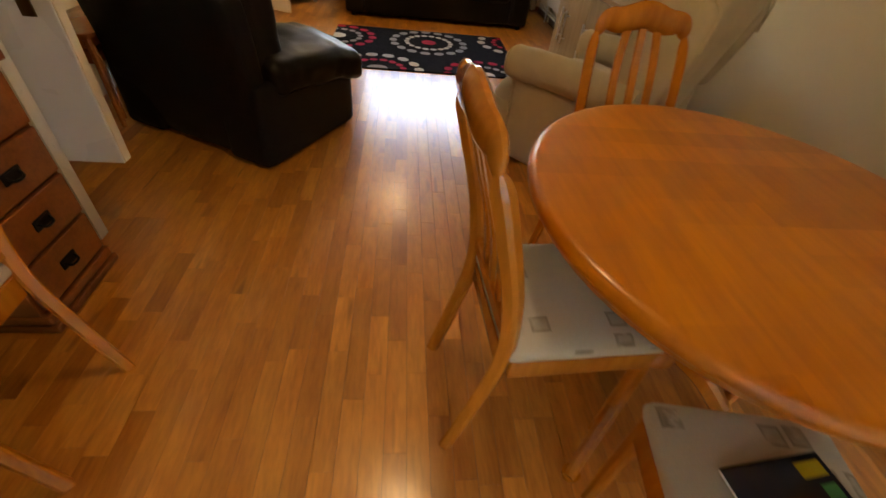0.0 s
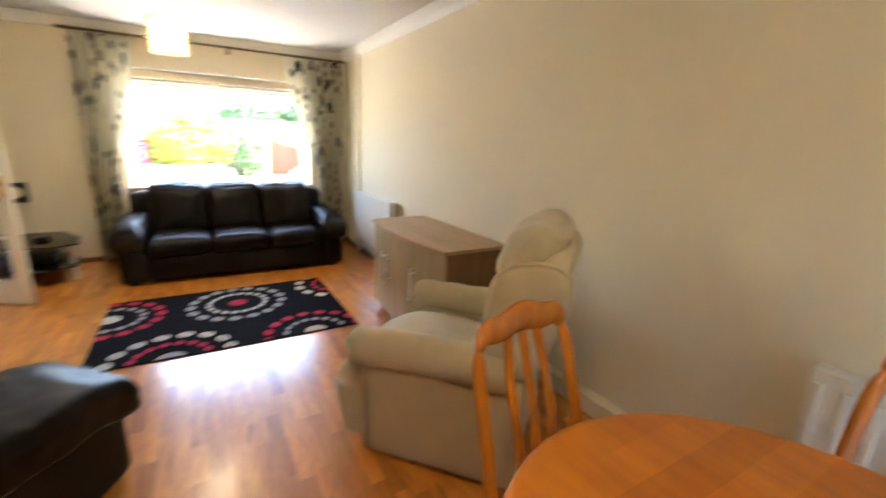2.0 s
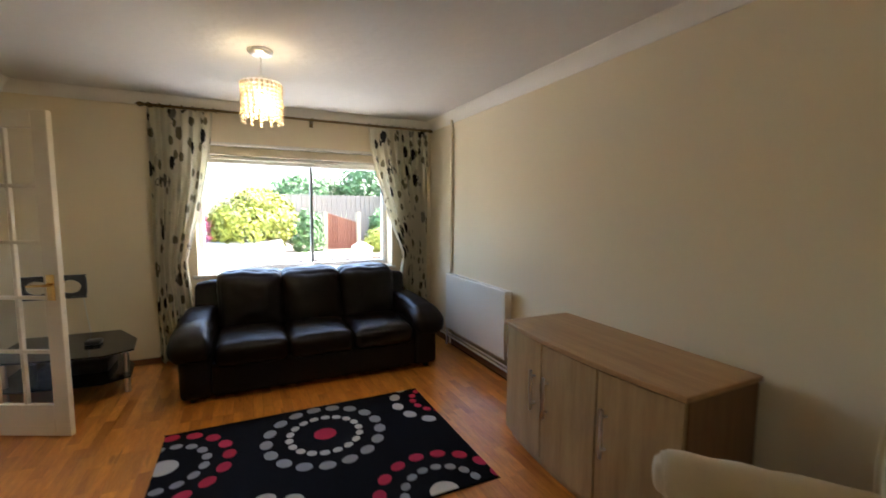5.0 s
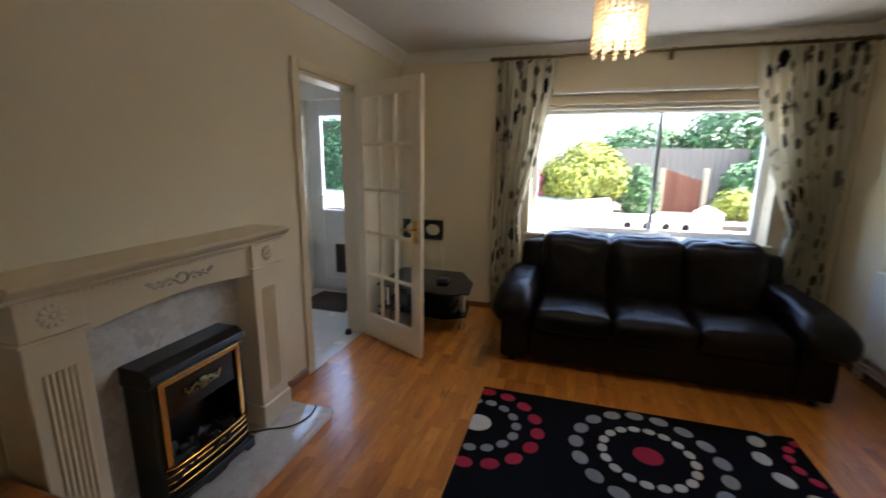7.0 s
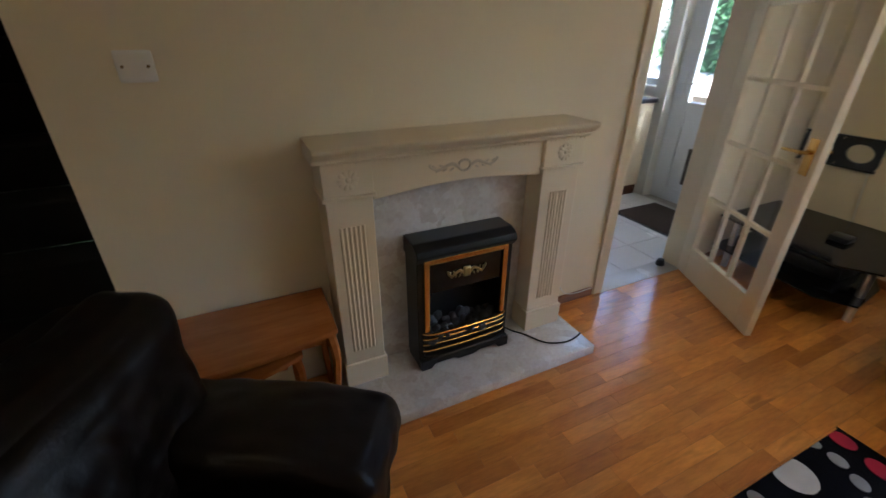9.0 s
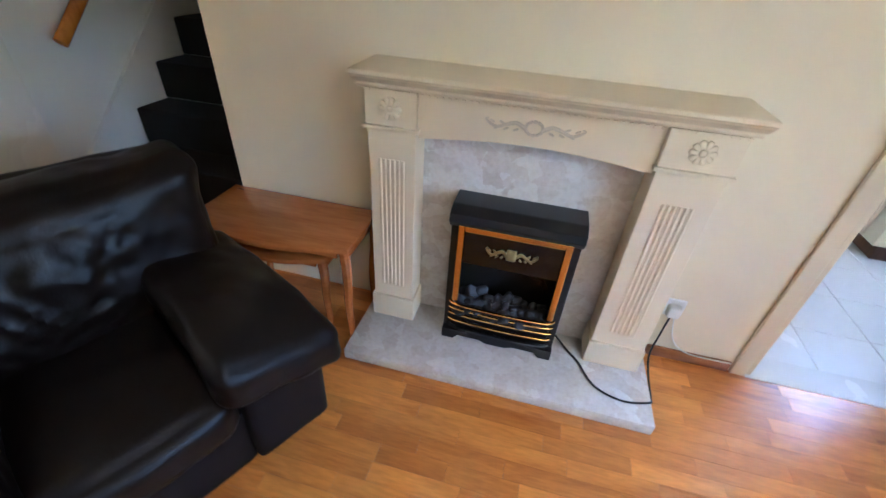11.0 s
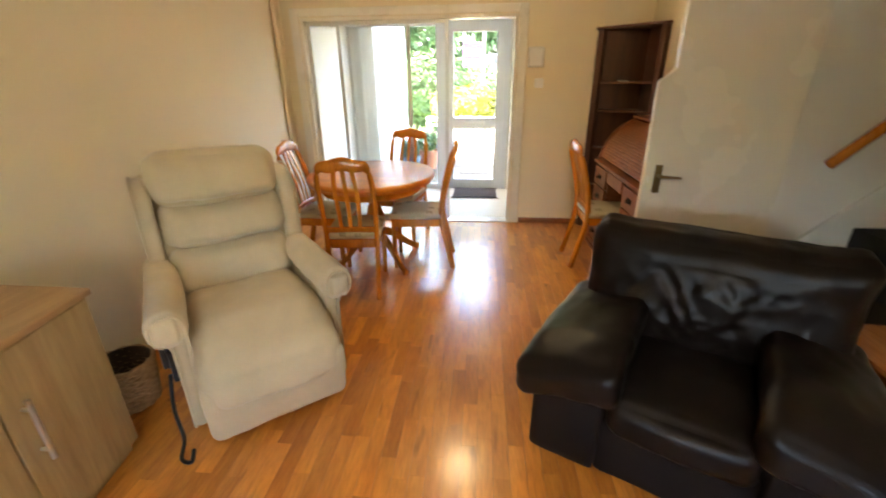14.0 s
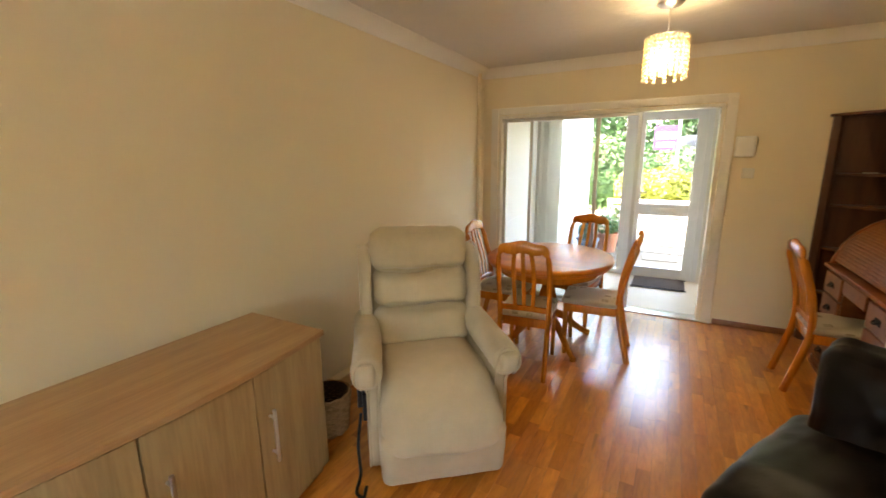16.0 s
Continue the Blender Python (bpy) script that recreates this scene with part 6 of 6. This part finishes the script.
part("wall_body", join(box(-4.0, 11.2, -0.30, 2.3, 11.38, 0.20, 0.008), box(-4.0, 11.21, 0.20, 1.035, 11.37, 0.50, 0.004)), RENDER, low, "", False)
part("coping", box(-4.0, 11.17, 0.50, 2.3, 11.41, 0.55, 0.01), RENDER, low, "", False)


def pierced_panel(x, y):
    """A square white block with a ring in it, open round the ring."""
    bm = join(box(x, y, 0.20, x + 0.03, y + 0.10, 0.50), box(x + 0.275, y, 0.20, x + 0.305, y + 0.10, 0.50), box(x + 0.03, y + 0.002, 0.20, x + 0.275, y + 0.098, 0.23), box(x + 0.03, y + 0.002, 0.47, x + 0.275, y + 0.098, 0.50))
    ring = [(x + 0.1525 + 0.09 * math.cos(2 * math.pi * i / 20), y + 0.05, 0.35 + 0.09 * math.sin(2 * math.pi * i / 20)) for i in range(21)]
    return join(bm, sweep(ring, rect_section(0.045, 0.09, 0.004), up=(0, 1, 0)))


for i in range(4):
    part("block", pierced_panel(1.042 + 0.312 * i, 11.24), RENDER, low, "", False)
pier = thing("gate_pier", None, "white painted wall pier at the patio's edge", "pier")
part("shaft", box(2.3, 11.1, -0.30, 2.62, 11.48, 0.62, 0.01), RENDER, pier, "", False)
part("cap", prism([(2.26, 0.62), (2.66, 0.62), (2.46, 0.74)], "y", 11.06, 11.52, 0.01), RENDER, pier, "", False)
tagged(part("path_bank", prism([(11.45, 0.40), (14.5, 0.40), (14.5, 0.98), (12.2, 0.72)], "x", -8.0, 0.95), CONCRETE, None, "", False), "pale concrete bank rising behind the garden wall", "path", kind="structure")
ramp_ob = tagged(part("path_slab", prism([(YF + 1.0, -0.205), (11.2, -0.205), (11.2, 0.35)], "x", 2.66, 5.6), CONCRETE, None, "", False), "sloping pale concrete garden path", "path", kind="structure")
SOIL = plain("garden_soil", (0.10, 0.075, 0.05), 0.95, spread=0.4, grain=25, patch=1, relief=0.7, depth=0.02)
tagged(part("ground_bed", box(-8, 11.42, -0.3, 12, 24, 0.40), SOIL, None, "", False), "raised garden bed behind the white wall", "ground", kind="structure")
rail_ob = thing("metal_bench", None, "small grey metal garden bench on the patio", "bench")
part("bench_seat", join(*[box(-0.62, 9.8 + 0.07 * i, 0.18, 0.55, 9.85 + 0.07 * i, 0.20, 0.004) for i in range(5)]), plain("grey_metal", (0.25, 0.26, 0.27), 0.5, 0.5), rail_ob)
for x in (-0.58, 0.50):
    part("leg", join(rod((x, 9.82, -0.205), (x, 9.82, 0.18), 0.015), rod((x, 10.12, -0.205), (x, 10.12, 0.18), 0.015)), bpy.data.materials["grey_metal"], rail_ob)

FENCEWOOD = timber("red_brown_fence_board", (0.17, 0.055, 0.03), (0.30, 0.12, 0.065), (1, 1, 0.15), 9.0, 0.8, 0.0, "world", 0.25, 0.2)
fence = thing("fence_panel", None, "red-brown close-boarded wooden fence panel beyond the patio", "fence")
for i in range(12):
    part("board", box(2.16 + 0.062 * i, 13.6 + 0.01 * (i % 2), 0.35, 2.2195 + 0.062 * i, 13.62 + 0.01 * (i % 2), 1.32 - 0.02 * i, 0.003), FENCEWOOD, fence, "", False)
for x in (2.05, 2.91):
    part("post", box(x, 13.57, -0.3, x + 0.10, 13.67, 1.35, 0.006), plain("pale_post", (0.45, 0.36, 0.24), 0.8) if "pale_post" not in bpy.data.materials else bpy.data.materials["pale_post"], fence, "pale timber post", False)
greyfence = thing("fence_panel", None, "weathered grey wooden fence behind the shrubs", "fence")
for i in range(24):
    part("board", box(0.9 + 0.15 * i, 15.9, -0.3, 1.04 + 0.15 * i, 15.92, 1.85, 0.003), plain("grey_board", (0.27, 0.22, 0.17), 0.85, spread=0.2) if "grey_board" not in bpy.data.materials else bpy.data.materials["grey_board"], greyfence, "", False)

shrub("golden_shrub", [(0.25, 12.6, 1.10, 0.70, 0.6, 0.62), (0.78, 12.8, 1.15, 0.55, 0.55, 0.60), (-0.10, 12.7, 0.95, 0.45, 0.5, 0.5), (0.5, 12.6, 1.55, 0.5, 0.4, 0.35)], 9000, 0.055, 3, YELLOW, "round golden-yellow leaved garden shrub in full leaf")
shrub("flowering_shrub", [(-0.62, 12.5, 0.85, 0.28, 0.3, 0.42), (-0.68, 12.6, 1.2, 0.2, 0.25, 0.3)], 1200, 0.045, 9, PINK, "pink flowering shrub beside the golden one")
shrub("green_shrub", [(1.55, 12.9, 0.75, 0.40, 0.4, 0.5), (1.60, 13.2, 1.1, 0.3, 0.3, 0.35), (-1.7, 12.9, 0.9, 0.6, 0.5, 0.6)], 4200, 0.055, 5, GREEN, "dense dark green garden shrub")
shrub("golden_shrub", [(3.25, 12.6, 0.60, 0.38, 0.4, 0.40), (3.7, 12.8, 0.55, 0.4, 0.4, 0.38)], 2500, 0.05, 8, YELLOW, "low yellow-green shrub by the fence")
shrub("tree", [(2.4, 18.5, 1.9, 1.5, 1.0, 0.8), (4.6, 17.5, 2.1, 1.3, 1.1, 1.2), (5.6, 15.5, 1.6, 1.2, 1.1, 1.2), (4.4, 14.4, 0.9, 0.9, 0.8, 0.7), (6.6, 14.0, 1.1, 1.2, 1.1, 1.1)], 15000, 0.10, 12, GREEN, "broad green trees beyond the garden fence", "tree")
shrub("hedge", [(-6.2, 12.6, 1.3, 1.1, 0.5, 1.5), (-4.9, 12.6, 1.3, 1.1, 0.5, 1.6), (-3.7, 12.6, 1.3, 1.0, 0.5, 1.5), (-2.7, 12.6, 1.2, 0.75, 0.5, 1.5)], 15000, 0.06, 21, DEEP, "tall dark green conifer hedge outside the kitchen", "hedge")
DARKCORE = plain("hedge_core_twigs", (0.02, 0.03, 0.015), 0.95, spread=0.4, grain=20)
tagged(part("hedge_core", soft(-7.2, 12.4, -0.3, -2.3, 12.8, 2.4, 0.3, (0, 0, 0), 8, 0.08, 2), DARKCORE), "dark inner twigs of the conifer hedge", "hedge", kind="structure")

# ---- outside, porch side ----
GRAVEL = plain("pale_gravel", (0.13, 0.106, 0.075), 0.95, spread=0.35, grain=60, patch=1.2, relief=0.9, depth=0.012)
court = tagged(part("pavement_court", box(-6.0, -9.0, -0.32, 6.0, -1.05, -0.12), GRAVEL, None, "", False), "pale gravel front court with stone flags", "court", kind="structure")
FLAG = plain("stone_flag", (0.155, 0.137, 0.108), 0.85, spread=0.2, grain=20, patch=1.5, relief=0.5, depth=0.004)
rng = random.Random(11)
for r_ in range(6):
    for c_ in range(3):
        x, y = -0.9 + 0.62 * c_ + 0.2 * (r_ % 2) - 0.10 * r_, -1.75 - 0.62 * r_
        part("flagstone", prism([(x + rng.uniform(0, 0.05), y + rng.uniform(0, 0.05)), (x + 0.56 - rng.uniform(0, 0.05), y + rng.uniform(0, 0.05)), (x + 0.56 - rng.uniform(0, 0.05), y + 0.54 - rng.uniform(0, 0.05)), (x + rng.uniform(0, 0.05), y + 0.54 - rng.uniform(0, 0.05))], "z", -0.125, -0.105, 0.006), FLAG, court, "", False)
tagged(part("side_wall", box(1.78, -3.8, -0.3, 1.95, -1.05, 2.5, 0.006), RENDER, None, "", False), "tall white rendered boundary wall outside the porch", "wall", kind="structure")
screen = thing("screen_wall", None, "low white garden wall of pierced decorative blocks", "wall")
part("coping", box(-3.4, -6.62, 0.42, 1.75, -6.38, 0.48, 0.008), RENDER, screen, "", False)
part("footing", box(-3.4, -6.60, -0.3, 1.75, -6.40, -0.02, 0.006), RENDER, screen, "", False)


def pierced_block(x):
    """A square block with a ring and corner bars, open between them."""
    bm = join(box(x, -6.55, -0.02, x + 0.04, -6.45, 0.42), box(x + 0.38, -6.55, -0.02, x + 0.42, -6.45, 0.42), box(x + 0.04, -6.55, -0.02, x + 0.38, -6.45, 0.02), box(x + 0.04, -6.55, 0.38, x + 0.38, -6.45, 0.42))
    ring = [(x + 0.21 + 0.10 * math.cos(2 * math.pi * i / 20), -6.5, 0.20 + 0.10 * math.sin(2 * math.pi * i / 20)) for i in range(21)]
    bm = join(bm, sweep(ring, rect_section(0.04, 0.10, 0.004), up=(0, 1, 0)))
    for sx in (-1, 1):
        for sz in (-1, 1):
            bm = join(bm, sweep([(x + 0.21 + sx * 0.08, -6.5, 0.20 + sz * 0.08), (x + 0.21 + sx * 0.175, -6.5, 0.20 + sz * 0.185)], rect_section(0.035, 0.09, 0.004), up=(0, 1, 0)))
    return bm


for i in range(12):
    part("block", pierced_block(-3.4 + 0.43 * i), RENDER, screen, "", False)
for x in (-0.62, -1.75):
    pr = thing("gate_pier", None, "square white painted gate pier with a cap", "pier")
    part("shaft", box(x, -6.3, -0.3, x + 0.26, -6.04, 0.70, 0.008), RENDER, pr, "", False)
    part("cap", box(x - 0.03, -6.33, 0.70, x + 0.29, -6.01, 0.76, 0.012), RENDER, pr, "", False)
shrub("golden_shrub", [(0.55, -7.5, 0.72, 0.70, 0.5, 0.52), (1.2, -7.6, 0.65, 0.55, 0.5, 0.55), (0.05, -7.6, 0.55, 0.40, 0.5, 0.5)], 8000, 0.055, 31, YELLOW, "yellow-green leafy shrub behind the pierced wall", ground_z=-0.3)
shrub("hedge", [(1.9, -9.8, 1.0, 1.2, 0.7, 1.3), (0.2, -10.5, 0.9, 1.3, 0.7, 0.9), (2.6, -9.8, 1.0, 1.0, 0.7, 1.2), (-2.4, -10.6, 0.7, 1.2, 0.7, 0.9)], 12000, 0.07, 33, GREEN, "bright green hedge across the front garden", "hedge", ground_z=-0.3)
# street trees, their unseen upper crowns enlarged to block sky light from the porch
shrub("tree", [(2.2, -18.0, 4.6, 3.0, 1.8, 3.4), (-2.0, -19.5, 4.8, 3.0, 1.8, 3.3), (6.4, -17.5, 4.4, 3.0, 1.8, 3.4), (0.2, -20.5, 6.4, 3.2, 1.8, 2.8), (4.4, -20.0, 6.2, 3.2, 1.8, 2.8), (-6.2, -19.0, 4.4, 3.0, 1.8, 3.3)], 26000, 0.20, 36, GREEN, "green street trees behind the hedge", "tree", ground_z=-0.3)


def planter(x, y, r, h, mat_, label, leaf):
    ob = thing("plant_pot", pose(x, y, -0.12), label, "plant pot")
    part("pot", lathe([(r * 0.72, 0.0), (r, h * 0.86), (r * 1.08, h * 0.87), (r * 1.08, h), (r * 0.95, h), (r * 0.9, h * 0.85), (r * 0.02, h * 0.84)], 24), mat_, ob)
    crown = new("foliage", foliage([(0, 0, h + r * 0.7, r * 0.95, r * 0.95, r * 0.9)], 700, 0.035, int(x * 10 + 99)))
    crown.data.materials.append(leaf)
    crown.parent = ob
    return ob


TERRA = plain("terracotta", (0.40, 0.16, 0.09), 0.8, spread=0.15, grain=30, relief=0.3)
BLUEPOT = plain("blue_grey_glaze", (0.10, 0.15, 0.18), 0.3, spread=0.2)
planter(1.28, -2.9, 0.20, 0.34, TERRA, "terracotta plant pot with green leaves", GREEN)
planter(1.52, -2.45, 0.17, 0.30, BLUEPOT, "dark blue-grey glazed plant pot", DEEP)
planter(1.10, -3.6, 0.22, 0.36, BLUEPOT, "round dark plant pot with a clipped shrub", GREEN)

sign = thing("estate_sign", None, "purple and white estate agent's board on a white post", "sign")
part("post", box(0.28, -8.62, -0.3, 0.35, -8.55, 2.9, 0.004), RENDER, sign, "white timber post", False)
part("board", box(0.34, -8.54, 1.70, 0.92, -8.51, 2.35, 0.004), plain("purple_print", (0.16, 0.045, 0.20), 0.4, spread=0.05), sign, "purple board", False)
part("white_band", box(0.40, -8.508, 2.0, 0.86, -8.505, 2.18), PLASTIC, sign, "white band", False)
for i in range(2):
    part("text_bar", box(0.42, -8.508, 1.86 - 0.08 * i, 0.84, -8.505, 1.90 - 0.08 * i), PLASTIC, sign, "", False)

CARPAINT = plain("dark_blue_car_paint", (0.03, 0.035, 0.05), 0.2, spread=0.1, coat=0.8, relief=0)
car = thing("parked_car", pose(-1.3, -13.6, 1.25), "dark parked car on the road beyond the hedge", "car")
body_prof = [(-2.0, 0.35), (2.0, 0.35), (2.05, 0.75), (1.5, 0.98), (0.75, 1.05), (0.25, 1.50), (-1.1, 1.55), (-1.75, 1.15), (-2.05, 1.0)]
part("body", prism(body_prof, "y", -0.85, 0.85, 0.07, 3), CARPAINT, car)
part("side_glass", prism([(0.62, 1.08), (0.22, 1.44), (-1.05, 1.48), (-1.55, 1.12)], "y", 0.845, 0.862, 0.004), BLACKGLASS, car, "dark window")
for x in (-1.25, 1.30):
    for y in (-0.78, 0.78):
        w = part("wheel", rod((x, y - 0.10, 0.32), (x, y + 0.10, 0.32), 0.32, n=28), plain("rubber", (0.015, 0.015, 0.015), 0.8) if "rubber" not in bpy.data.materials else bpy.data.materials["rubber"], car, "black tyre")
        part("rim", rod((x, y - 0.105, 0.32), (x, y + 0.105, 0.32), 0.20, n=20), CHROME, w, "silver rim")
ASPHALT = plain("asphalt", (0.055, 0.055, 0.055), 0.9, spread=0.2, grain=60, relief=0.5, depth=0.004)
tagged(part("road", box(-60, -16.6, -0.34, 60, -12.2, 1.25), ASPHALT, None, "", False), "grey asphalt road beyond the hedge", "road", kind="structure")


# ---- floor pieces ----
LENGTHS = (0.24, 0.30, 0.38, 0.46)
SW = 0.0648


def strip_mesh(length):
    bm = box(-SW / 2 + 0.0004, 0.0004, -0.006, SW / 2 - 0.0004, length - 0.0004, 0.0)
    me = bpy.data.meshes.new("strip")
    bm.to_mesh(me)
    bm.free()
    me.materials.append(STRIP)
    return me


meshes = {l: strip_mesh(l) for l in LENGTHS}
rng = random.Random(17)
rest_v, rest_f, made = [], [], 0
cols = int((XR - (XL - 0.05)) / SW) + 1
for c in range(cols):
    x = XL - 0.05 + SW * (c + 0.5)
    if x + SW / 2 > XR:
        break
    y = YB - 0.05 - rng.uniform(0, 0.3)
    while y < YF:
        l = rng.choice(LENGTHS)
        if -0.42 < x < 0.50 and 1.15 < y < 4.2 and made < 300 and y + l < YF:
            ob = new("strip", meshes[l])
            ob.location = (x, y, 0)
            ob.parent = floor
            made += 1
        else:
            a, b_ = max(y, YB - 0.055) + 0.0004, min(y + l, YF) - 0.0004
            if b_ - a > 0.01:
                o = len(rest_v)
                x0, x1 = x - SW / 2 + 0.0004, x + SW / 2 - 0.0004
                rest_v += [(x0, a, 0), (x1, a, 0), (x1, b_, 0), (x0, b_, 0), (x0, a, -0.006), (x1, a, -0.006), (x1, b_, -0.006), (x0, b_, -0.006)]
                rest_f += [(o, o + 1, o + 2, o + 3), (o, o + 4, o + 5, o + 1), (o + 1, o + 5, o + 6, o + 2), (o + 2, o + 6, o + 7, o + 3), (o + 3, o + 7, o + 4, o)]
        y += l
me = bpy.data.meshes.new("strips")
me.from_pydata(rest_v, [], rest_f)
me.materials.append(STRIP)
rest = tagged(new("strips", me), kind="stuff")
rest.parent = floor

tile_me = bpy.data.meshes.new("tile")
bm = box(0.002, 0.002, -0.008, 0.328, 0.328, 0.0, 0.002, 1)
bm.to_mesh(tile_me)
bm.free()
tile_me.materials.append(TILE)
for i in range(7):
    for k in range(9):
        x, y = KX + 0.05 + 0.33 * i, YF - 0.33 * (k + 1)
        if x + 0.33 < XL - 0.05:
            ob = new("tile", tile_me)
            ob.location = (x, y, 0)
            ob.parent = kitchen_floor
